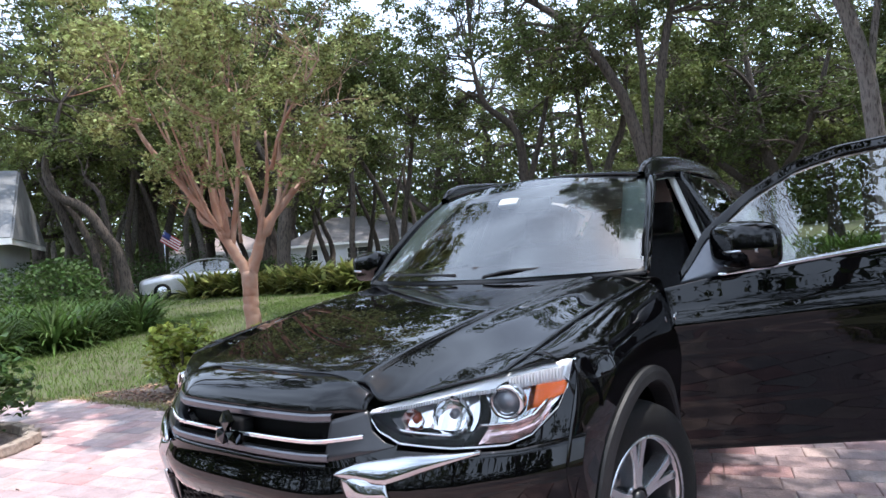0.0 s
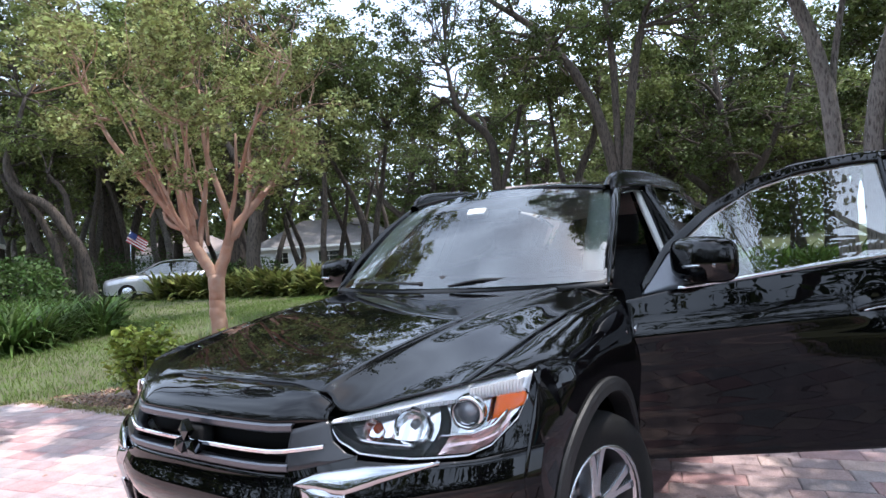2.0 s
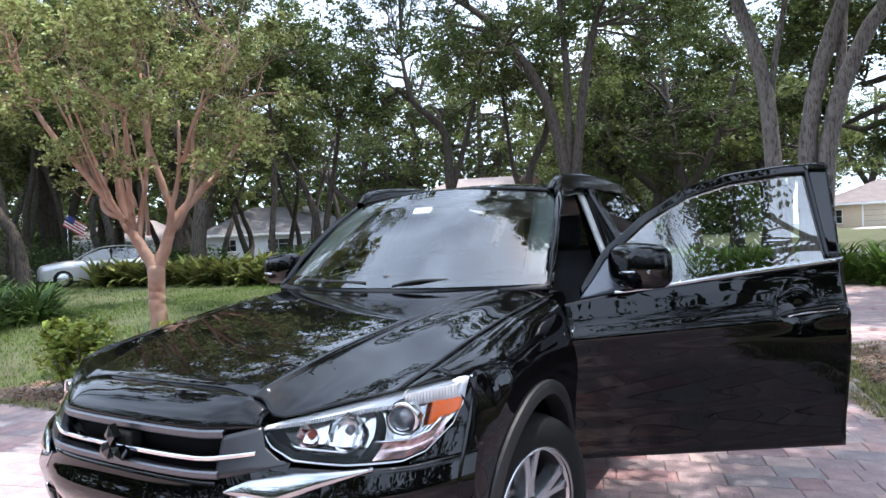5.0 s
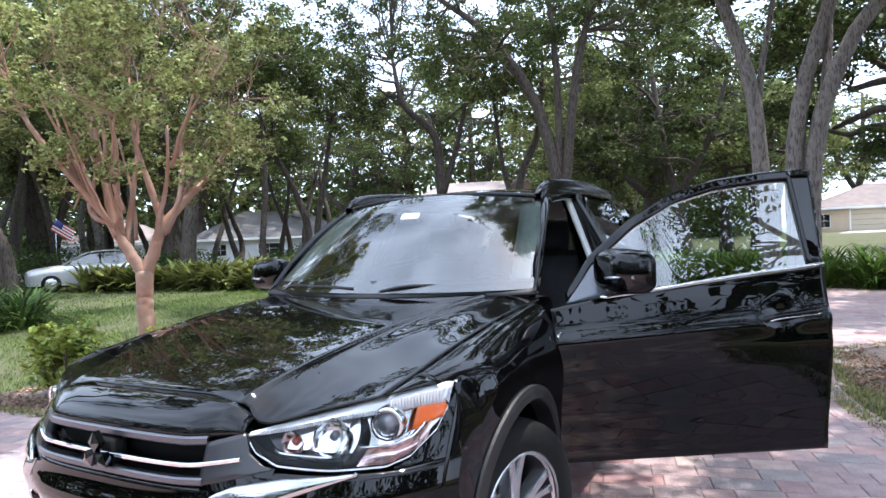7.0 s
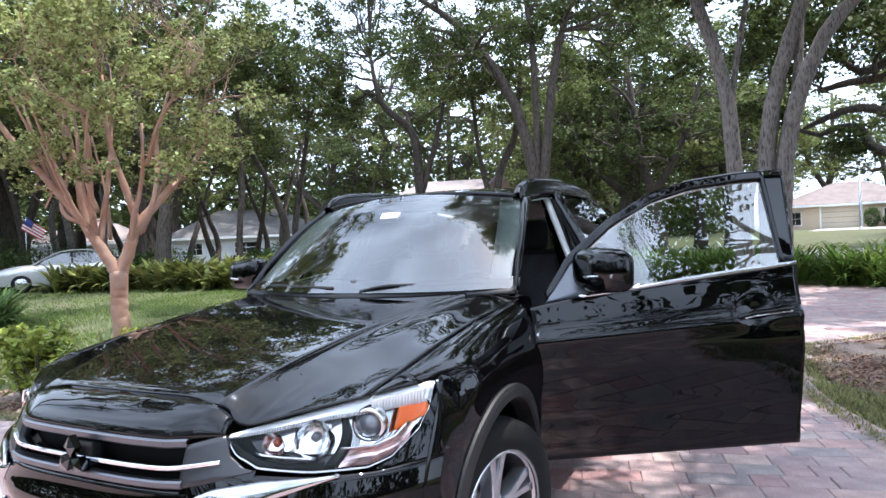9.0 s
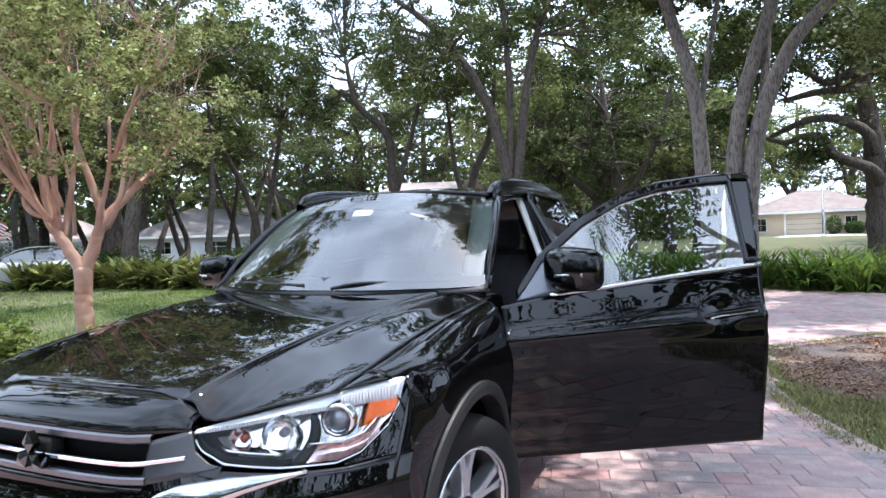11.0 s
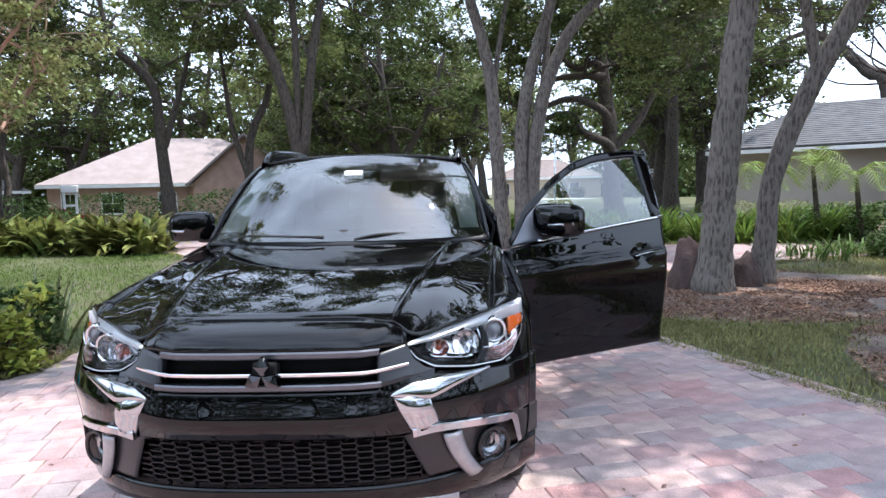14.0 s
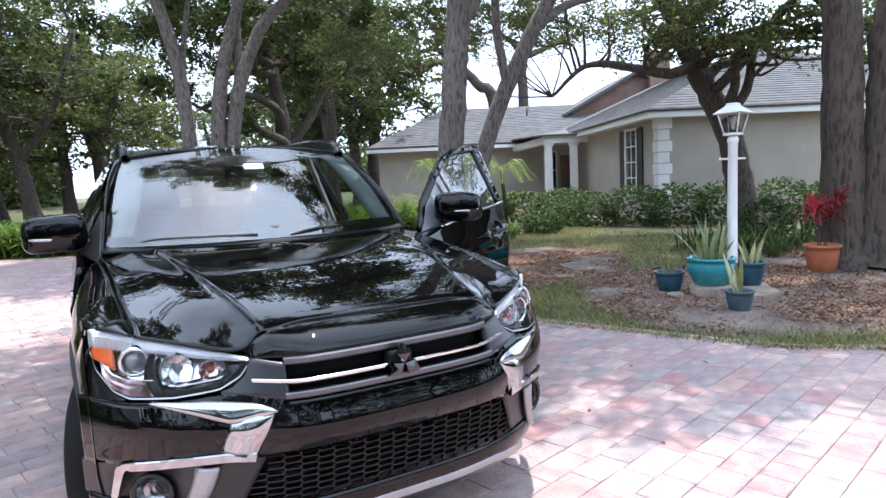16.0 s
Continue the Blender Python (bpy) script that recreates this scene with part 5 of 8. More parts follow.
def mirror_set(sg, parent, shift=(0, 0, 0)):
    """A door mirror: foot, rounded shell, silver signal strip and glass."""
    o = Vector(shift)
    MY = 1.675
    bm = bmesh.new()

    def shell(u, v):
        # rounded block, blunt in front
        a, b = 2 * math.pi * u, math.pi * (v - 0.5)
        def sp(w, e):
            return math.copysign(abs(w) ** e, w)
        x = 0.135 * sp(math.cos(b), 0.55) * sp(math.cos(a), 0.55)
        z = 0.090 * sp(math.cos(b), 0.5) * sp(math.sin(a), 0.5)
        z = max(z, -0.082)
        y = 0.088 * sp(math.sin(b), 0.8)
        z -= 0.006 * (x / 0.135)
        return Vector((sg * (0.945 + x), MY + y + 0.025 * (x / 0.135), 1.132 + z)) - o
    grid(bm, shell, 28, 16)
    bmesh.ops.remove_doubles(bm, verts=bm.verts, dist=1e-4)
    mir = part("door_mirror", bm, M_paint, parent, "glossy black door mirror")
    host = mir if sg < 0 else parent
    bm = bmesh.new()
    grid(bm, lambda u, v: Vector((sg * (0.955 + 0.122 * u), MY - 0.086 + 0.075 * u ** 3 + (0.0 if 0 < v < 1 else 0.01), 1.108 + (v - 0.5) * 0.018 + 0.006 * u)) - o, 12, 4)
    thick(part("signal_strip", bm, M_satchrome, host, "slim silver turn signal strip"), 0.012)
    part("mirror_foot", boxes((sg * 0.765, MY - 0.045, 1.040, sg * 0.90, MY + 0.05, 1.098), bevel=0.016, m=Matrix.Translation(-o)), M_matte, host, "matte black mirror foot")
    part("mirror_glass", boxes((sg * 0.845, MY + 0.080, 1.062, sg * 1.040, MY + 0.088, 1.200), bevel=0.003, m=Matrix.Translation(-o)), M_chrome, host, "mirror glass")
    return mir


def build_door(car, hinge, angle):
    """Driver's door as it lies when shut, then turned about its hinge line."""
    def top_z(y):
        return lerp_table(y, [(1.47, 1.03), (1.60, 1.20), (1.80, 1.352), (2.00, 1.452), (2.20, 1.505), (2.45, 1.534), (2.67, 1.543)])
    bm = bmesh.new()

    def skin(u, v):
        y0, y1 = 1.392, 2.562
        y = y0 + (y1 - y0) * u
        lo = 0.336 + 0.01 * (1 - u)
        z = lo + (belt(y) - lo) * v
        crease = 0.012 * math.exp(-((z - 0.845 - 0.05 * u) / 0.035) ** 2) - 0.010 * math.exp(-((z - 0.45) / 0.07) ** 2)
        scoop = -0.018 * math.exp(-((y - 2.36) / 0.065) ** 2 - ((z - 0.905) / 0.045) ** 2)
        yy = y + (0.012 * (z - 0.75) if u > 0.98 else 0)
        return Vector((side_x(y, z) + crease + scoop, yy, z)) - hinge
    grid(bm, skin, 60, 44)
    door = thick(part("door", bm, M_paint, car, "glossy black driver's door, wide open"), 0.055)
    door.matrix_local = Matrix.Translation(hinge) @ Matrix.Rotation(-radians(angle), 4, 'Z')
    # inner card
    bm = bmesh.new()
    grid(bm, lambda u, v: Vector((side_x(2, 0.4 + 0.6 * v) - 0.075 - 0.03 * math.sin(v * math.pi), 1.45 + 1.05 * u, 0.39 + (belt(1.45 + 1.05 * u) - 0.40) * v)) - hinge, 14, 10)
    thick(part("door_card", bm, M_dash, door, "dark inner door card"), 0.02)
    # window frame

    def frame_strip(name, y0, y1, hi, lo, material, label=""):
        b2 = bmesh.new()

        def f(u, v):
            y = y0 + (y1 - y0) * u
            z1, z0 = top_z(y) + hi, max(belt(y), top_z(y) + lo)
            z = z0 + (z1 - z0) * v
            return Vector((cabin_x(z, y) + 0.004, y, z)) - hinge
        grid(b2, f, 30, 4)
        return thick(part(name, b2, material, door, label), 0.035)
    frame_strip("window_frame", 1.475, 2.66, 0.0, -0.042, M_paint, "glossy black window frame")
    b2 = bmesh.new()

    def post(u, v):
        z = belt(2.5) + (1.53 - belt(2.5)) * v
        y = 2.510 + 0.053 * u + 0.26 * (z - belt(2.56)) * (0.42 + 0.58 * u)
        return Vector((cabin_x(z) + 0.006, min(y, 2.665), z)) - hinge
    grid(b2, post, 6, 12)
    thick(part("pillar_trim", b2, M_paint, door, "gloss black door pillar trim"), 0.03)
    b2 = bmesh.new()

    def sail(u, v):
        y = 1.475 + 0.20 * u
        z = belt(y) - 0.002 + (max(top_z(y) - 0.035, belt(y)) - belt(y)) * v
        return Vector((cabin_x(z, y) + 0.002, y, z)) - hinge
    grid(b2, sail, 8, 6)
    thick(part("mirror_sail", b2, M_sail, door, "satin grey mirror sail"), 0.02)
    b2 = bmesh.new()

    def glass(u, v):
        y = 1.66 + (2.52 - 1.66) * u
        z0, z1 = belt(y), max(top_z(y) - 0.036, belt(y) + 0.01)
        z = z0 + (z1 - z0) * v
        yy = y + (0.10 * max(0, z - 1.118) * u)
        return Vector((cabin_x(z, y) - 0.012, yy, z)) - hinge
    grid(b2, glass, 30, 12)
    part("window_glass", b2, M_glass, door, "clear raised window glass")
    b2 = bmesh.new()
    grid(b2, lambda u, v: Vector((side_x(2, 1.1) + 0.006 + 0.004 * math.sin(v * math.pi), 1.60 + 0.962 * u, belt(1.60 + 0.962 * u) - 0.012 + 0.020 * v)) - hinge, 20, 4)
    thick(part("belt_strip", b2, M_chrome, door, "chrome belt strip"), 0.012)
    # handle
    hp = spline([(2.27, 0.897), (2.32, 0.912), (2.40, 0.919), (2.47, 0.925), (2.515, 0.927)], 5)
    path = [Vector((side_x(2.4, z) + (0.020 if 0.1 < i / (len(hp) - 1) < 0.98 else 0.006), y, z)) - hinge for i, (y, z) in enumerate(hp)]
    h = tubes("door_handle", [(path, np.interp(np.linspace(0, 1, len(path)), [0, 0.15, 0.85, 1], [0.006, 0.012, 0.014, 0.009]))], M_paint, door, "black pull handle with chrome edge", 8)
    tubes("handle_edge", [([p + Vector((0.006, 0, -0.010)) for p in path[2:]], 0.0045)], M_chrome, door, "chrome handle edge", 6)
    m = mirror_set(1, door, hinge)
    return door


car = build_car()


# ---- trees that can be told apart ----
# crape myrtle on the lawn
CM = (-9.6, 7.2)
myrtle_trunks = [
    [(CM[0], CM[1], -0.05, 0.145), (-9.62, 7.2, 0.3, 0.14), (-9.61, 7.2, 0.6, 0.14), (-9.59, 7.2, 0.95, 0.15)],
    [(-9.59, 7.2, 0.85, 0.11), (-9.74, 6.98, 1.4, 0.095), (-9.87, 6.8, 1.9, 0.085), (-9.95, 6.68, 2.9, 0.06), (-10.0, 6.5, 4.3, 0.03)],
    [(-9.84, 6.84, 1.8, 0.07), (-10.2, 6.27, 2.75, 0.055), (-10.56, 5.67, 3.8, 0.04), (-10.8, 5.3, 4.9, 0.02)],
    [(-9.58, 7.2, 0.85, 0.12), (-9.45, 7.4, 1.5, 0.10), (-9.32, 7.55, 1.95, 0.085), (-8.73, 8.25, 2.99, 0.05), (-8.3, 8.7, 3.9, 0.025)],
    [(-9.34, 7.5, 1.85, 0.07), (-9.45, 7.33, 2.64, 0.06), (-9.55, 7.1, 3.6, 0.04), (-9.5, 7.0, 4.8, 0.02)],
    [(-9.36, 7.5, 1.7, 0.06), (-9.1, 7.75, 2.5, 0.05), (-9.15, 7.9, 3.6, 0.03), (-9.0, 8.1, 4.6, 0.02)],
    [(-9.78, 6.95, 1.5, 0.06), (-9.75, 7.1, 2.3, 0.05), (-9.8, 7.3, 3.3, 0.035), (-9.9, 7.5, 4.6, 0.02)],
    [(-9.45, 7.4, 1.5, 0.06), (-9.2, 7.3, 2.0, 0.05), (-8.9, 7.3, 2.8, 0.035), (-8.7, 7.2, 3.8, 0.02)],
    [(-9.8, 6.9, 1.7, 0.06), (-9.6, 6.7, 2.4, 0.05), (-9.3, 6.5, 3.4, 0.035), (-9.2, 6.2, 4.6, 0.02)],
    [(-9.95, 6.68, 2.7, 0.05), (-10.2, 6.9, 3.4, 0.035), (-10.6, 7.1, 4.5, 0.02)],
    [(-9.0, 7.9, 2.5, 0.045), (-8.9, 8.4, 3.2, 0.03), (-8.8, 8.9, 4.2, 0.02)],
    [(-10.2, 6.27, 2.75, 0.04), (-10.5, 6.3, 3.4, 0.03), (-10.9, 6.3, 4.3, 0.018)],
    [(-9.84, 6.84, 1.9, 0.05), (-10.15, 6.5, 2.2, 0.045), (-10.2, 6.7, 3.2, 0.035), (-10.4, 6.6, 4.4, 0.02)],
]
rm_ = random.Random(90)
for k in range(9):
    # thin upright shoots from the fork and the limbs
    a_, h0 = rm_.uniform(0, 6.28), rm_.uniform(1.6, 3.0)
    o = 0.25 + 0.55 * (h0 - 1.2)
    x0, y0 = -9.6 + o * math.cos(a_), 7.15 + o * math.sin(a_)
    q1, h1 = rm_.uniform(0.5, 1.5), rm_.uniform(1.4, 2.6)
    myrtle_trunks.append([(x0, y0, h0, 0.036), (x0 + 0.35 * q1 * math.cos(a_), y0 + 0.35 * q1 * math.sin(a_), h0 + h1 * 0.4, 0.028),
                          (x0 + q1 * math.cos(a_ + 0.3), y0 + q1 * math.sin(a_ + 0.3), h0 + h1, 0.014)])
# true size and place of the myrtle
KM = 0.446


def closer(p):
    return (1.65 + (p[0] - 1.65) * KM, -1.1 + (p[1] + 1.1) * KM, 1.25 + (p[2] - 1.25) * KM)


myrtle_blobs = crown(-9.5, 7.2, 5.3, 3.1, 2.3, 58, 3, (0.35, 0.6)) + [(-11.0, 5.2, 4.2, .6, .6, .5), (-8.2, 8.8, 3.5, .6, .6, .4), (-8.7, 8.2, 3.0, .4, .4, .3), (-10.3, 6.2, 3.3, .4, .4, .3), (-9.7, 6.0, 3.6, .5, .5, .3), (-9.2, 8.2, 3.6, .5, .5, .3)] + [(-9.6 + 1.5 * math.cos(k * 0.9), 7.15 + 1.5 * math.sin(k * 0.9), 2.95 + 0.3 * math.sin(k * 2.7), .5, .5, .28) for k in range(7)]
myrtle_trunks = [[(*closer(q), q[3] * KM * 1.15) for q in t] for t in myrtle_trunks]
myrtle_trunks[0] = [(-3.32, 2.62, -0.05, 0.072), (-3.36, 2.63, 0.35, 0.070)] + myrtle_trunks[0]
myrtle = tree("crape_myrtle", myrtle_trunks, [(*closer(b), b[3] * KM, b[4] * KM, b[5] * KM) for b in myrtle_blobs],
              34000, 0.045, 11, M_barkmyrtle, M_myrtle, "crape myrtle with smooth cinnamon trunks in the mulch bed", sub=8, clump=0.085, limb=0.014, per=48)

# grey oaks behind the car
oak_a = tree("oak_tree", [[(1.5, 12.6, -0.05, 0.176), (1.40, 12.6, 1.6, 0.159), (1.23, 12.6, 3.83, 0.138), (0.95, 12.6, 5.1, 0.123), (0.55, 12.6, 6.6, 0.106), (0.3, 12.5, 8.5, 0.0707)],
                          [(1.27, 12.65, 3.2, 0.0707), (1.45, 12.75, 4.6, 0.0588), (1.75, 12.8, 6.2, 0.0412)]],
             crown(0.4, 12.8, 7.7, 3.4, 1.4, 14, 21, (0.8, 1.3)), 24000, 0.13, 22, M_barkgrey, M_oakleaf, "tall grey oak with a knotted leaning trunk", clump=0.45)
oak_b = tree("oak_tree", [[(1.95, 12.45, -0.05, 0.193), (1.9, 12.42, 2.4, 0.158), (2.15, 12.41, 4.04, 0.138), (2.61, 12.4, 5.57, 0.117), (3.0, 12.4, 8.0, 0.0688)],
                          [(2.05, 12.5, -0.05, 0.179), (2.28, 12.4, 2.9, 0.151), (2.92, 12.36, 4.67, 0.131), (3.73, 12.26, 5.6, 0.11), (4.8, 12.1, 7.4, 0.0688)],
                          [(2.35, 12.4, 3.1, 0.103), (2.5, 12.6, 4.4, 0.0826), (2.6, 12.9, 6.4, 0.055)]],
             crown(3.6, 12.8, 7.6, 3.8, 1.4, 16, 23, (0.8, 1.3)), 26000, 0.13, 24, M_barkgrey, M_oakleaf, "grey oak with three trunks fanning out", clump=0.45)
oak_c = tree("oak_tree", [[(5.9, 20.5, -0.05, 0.42), (5.77, 20.53, 1.1, 0.33), (5.73, 20.54, 2.2, 0.29), (5.63, 20.56, 3.95, 0.26), (5.43, 20.6, 5.5, 0.22), (5.2, 20.6, 7.8, 0.15)],
                          [(5.68, 20.4, 3.3, 0.16), (5.41, 20.09, 3.9, 0.15), (4.71, 20.2, 4.35, 0.125), (4.03, 20.29, 4.4, 0.11), (3.46, 20.34, 4.2, 0.09), (3.0, 20.37, 4.0, 0.06)],
                          [(5.75, 20.3, 2.5, 0.17), (5.42, 19.9, 2.88, 0.16), (4.66, 20.0, 3.27, 0.13), (4.34, 20.05, 3.85, 0.11), (3.79, 20.1, 3.9, 0.10), (3.3, 20.15, 3.8, 0.07), (2.2, 20.0, 4.3, 0.05)],
                          [(5.45, 20.5, 5.2, 0.15), (5.05, 20.15, 5.16, 0.13), (4.18, 20.27, 5.18, 0.11), (3.4, 20.35, 5.05, 0.07)],
                          [(5.4, 20.4, 5.45, 0.15), (5.11, 20.45, 5.65, 0.13), (4.5, 20.53, 5.5, 0.1), (3.6, 20.5, 6.3, 0.06)],
                          [(5.7, 20.5, 2.6, 0.17), (6.6, 20.4, 3.6, 0.145), (7.3, 20.2, 4.8, 0.11), (8.6, 20.1, 5.6, 0.068)]],
             crown(5.4, 20.3, 7.6, 5.2, 2.6, 30, 25, (0.9, 1.5)) + [(3.0, 20.4, 5.9, 1.0, 1.0, .5), (4.4, 20.2, 6.2, 1.1, 1.1, .6), (6.8, 20.2, 5.2, 1.2, 1.2, .7), (7.8, 20.2, 6.0, 1.3, 1.3, .7), (4.0, 20.0, 3.5, .6, .6, .35), (2.0, 20.0, 4.6, .9, .9, .5)],
             50000, 0.15, 26, M_barkdark, M_oakleaf, "dark spreading live oak with long bent limbs", clump=0.45)
oak_d = tree("oak_tree", [[(3.72, 6.05, -0.05, 0.23), (3.76, 6.03, 0.8, 0.208), (3.80, 6.0, 1.5, 0.191), (3.91, 5.96, 2.66, 0.183), (3.99, 5.92, 3.6, 0.17), (3.9, 5.6, 5.4, 0.136), (3.4, 5.0, 7.2, 0.085)],
                          [(3.97, 5.94, 3.3, 0.102), (4.6, 5.6, 4.6, 0.085), (5.3, 5.0, 6.2, 0.051)], [(3.93, 5.8, 4.6, 0.102), (2.6, 4.9, 5.8, 0.0765), (1.2, 3.6, 6.8, 0.0425)]],
             crown(5.0, 4.3, 7.0, 2.0, 0.8, 10, 27, (0.6, 1.0)) + [(x, y, z, .72, .72, .30) for x, y, z in ((0.3, 3.8, 7.3), (1.2, 3.4, 7.0), (2.2, 3.0, 6.9), (-0.7, 3.9, 7.5), (0.7, 2.8, 7.1), (1.7, 4.4, 7.2), (-0.2, 4.9, 7.6), (2.9, 2.2, 6.8), (1.0, 5.2, 7.5), (0.5, 3.3, 7.2), (1.5, 3.8, 7.3), (-0.3, 4.3, 7.4), (0.9, 4.4, 7.6), (1.9, 3.5, 7.1), (0.1, 3.2, 7.4), (-1.2, 4.7, 7.5), (-0.8, 5.4, 7.6), (-1.8, 5.1, 7.4), (0.3, 5.8, 7.6), (1.0, 6.0, 7.4))], 70000, 0.095, 28, M_barkgrey, M_oakleaf_light, "grey oak trunk rising from the mulch bed", clump=0.38)
oak_e = tree("oak_tree", [[(4.58, 6.66, -0.05, 0.162), (4.63, 6.62, 0.8, 0.14), (4.69, 6.58, 1.45, 0.132), (5.02, 6.4, 2.49, 0.128), (5.45, 6.14, 3.46, 0.119), (6.2, 5.8, 5.0, 0.0935), (6.6, 5.4, 6.6, 0.051)],
                          [(5.1, 6.35, 2.65, 0.0765), (4.9, 6.3, 3.6, 0.068), (4.7, 6.0, 5.0, 0.0425)],
                          [(5.5, 6.1, 3.55, 0.0765), (6.3, 6.2, 4.0, 0.068), (7.4, 6.3, 4.3, 0.0425)]],
             crown(6.2, 5.7, 6.9, 2.6, 1.1, 8, 29, (0.6, 1.0)), 15000, 0.07, 30, M_barkgrey, M_oakleaf_light, "slim grey oak leaning over the mulch bed", clump=0.38)
oak_f = tree("oak_tree", [[(-5.6, 21.8, -0.05, 0.45), (-5.7, 21.75, 3.3, 0.36), (-6.5, 21.47, 6.58, 0.28), (-8.0, 20.9, 9.05, 0.22), (-9.7, 20.06, 10.6, 0.14)],
                          [(-5.5, 21.8, 2.5, 0.3), (-4.9, 22.0, 7.28, 0.24), (-4.2, 22.2, 10, 0.14)], [(-5.6, 21.75, 3.6, 0.2), (-5.6, 21.8, 7.5, 0.2), (-5.8, 21.7, 10.5, 0.12)]],
             crown(-5.8, 21.3, 10.6, 5.6, 4.4, 34, 31, (0.9, 1.5)), 44000, 0.135, 32, M_barkdark, M_oakleaf, "large dark oak with forked leaning trunks", clump=0.5, thin=0.68)
oak_g = tree("oak_tree", [[(-12.4, 25.4, -0.05, 0.42), (-12.6, 25.3, 3.9, 0.33), (-12.8, 25.2, 6.3, 0.27), (-14, 24.5, 7.8, 0.2), (-14.4, 24.3, 10, 0.12)], [(-12.5, 25.4, 3.6, 0.22), (-11.8, 25.7, 6, 0.18), (-11.2, 26, 8.6, 0.1)]],
             crown(-12.6, 25, 10.6, 5.0, 4.4, 30, 33, (0.9, 1.5)) + crown(-12.4, 22.5, 16.0, 5.0, 1.8, 6, 133, (0.9, 1.4)), 30000, 0.145, 34, M_barkdark, M_oakleaf, "dark oak with a forked trunk by the street", clump=0.5, thin=0.72)
oak_g2 = tree("oak_tree", [[(-9.4, 26.8, -0.05, 0.3), (-9.2, 26.9, 3.9, 0.24), (-8.4, 27.2, 6.0, 0.2), (-8.0, 27.3, 9, 0.12)], [(-9.3, 26.8, 2.2, 0.2), (-9.9, 26.6, 4.5, 0.16), (-10.2, 26.4, 8, 0.1)]],
              crown(-8.8, 27, 9.2, 3.8, 2.6, 18, 35, (1.2, 1.9)), 12000, 0.19, 36, M_barkdark, M_oakleaf_light, "thin-stemmed oak with an airy crown", clump=0.5, thin=0.8)
oak_h = tree("oak_tree", [[(-17.8, 15.0, -0.05, 0.52), (-17.8, 15.0, 1.4, 0.44), (-17.6, 15.2, 4.2, 0.40), (-17.3, 15.6, 7.3, 0.32), (-17.0, 16, 10, 0.14)], [(-17.6, 15.3, 3.8, 0.24), (-18.7, 14.6, 6.2, 0.18), (-19.5, 14.0, 9.0, 0.08)]],
              crown(-17.5, 15.4, 9.6, 4.4, 2.4, 18, 37, (1.1, 1.7)), 17000, 0.14, 38, M_barkdark, M_oakleaf, "dark oak trunk behind the crape myrtle", clump=0.5, thin=0.6)
# flat leaf masses over the driveway are out of view, added to shade it
oak_k = tree("oak_tree", [[(6.85, 2.16, -0.05, 0.36), (6.80, 2.2, 0.5, 0.27), (6.78, 2.22, 1.83, 0.235), (6.76, 2.26, 3.1, 0.22), (6.6, 2.4, 5.4, 0.17), (6.2, 2.6, 7.5, 0.1)],
                          [(7.0, 1.95, -0.05, 0.34), (7.02, 1.9, 0.6, 0.26), (7.06, 1.85, 2.1, 0.23), (7.1, 1.8, 3.1, 0.22), (7.6, 1.2, 5.4, 0.16), (8.2, 0.6, 7.4, 0.1)]],
             crown(6.8, 2.2, 7.8, 3.0, 1.2, 6, 39, (0.6, 1.0)) + [(x, y, z, .85, .85, .32) for x, y, z in ((4.2, 1.0, 7.3), (5.0, 0.2, 7.5), (5.2, 1.6, 7.0), (3.6, 2.2, 7.4), (4.6, 2.8, 7.2), (3.1, 1.7, 7.4), (3.3, 3.0, 7.3), (2.7, 2.4, 7.5), (3.9, -0.2, 7.6), (4.4, -1.3, 7.8))], 25000, 0.085, 40, M_barkdark, M_oakleaf, "twin-trunked dark oak beside the red pot", clump=0.42)
oak_k.location = (0.5, 0.28, 0)
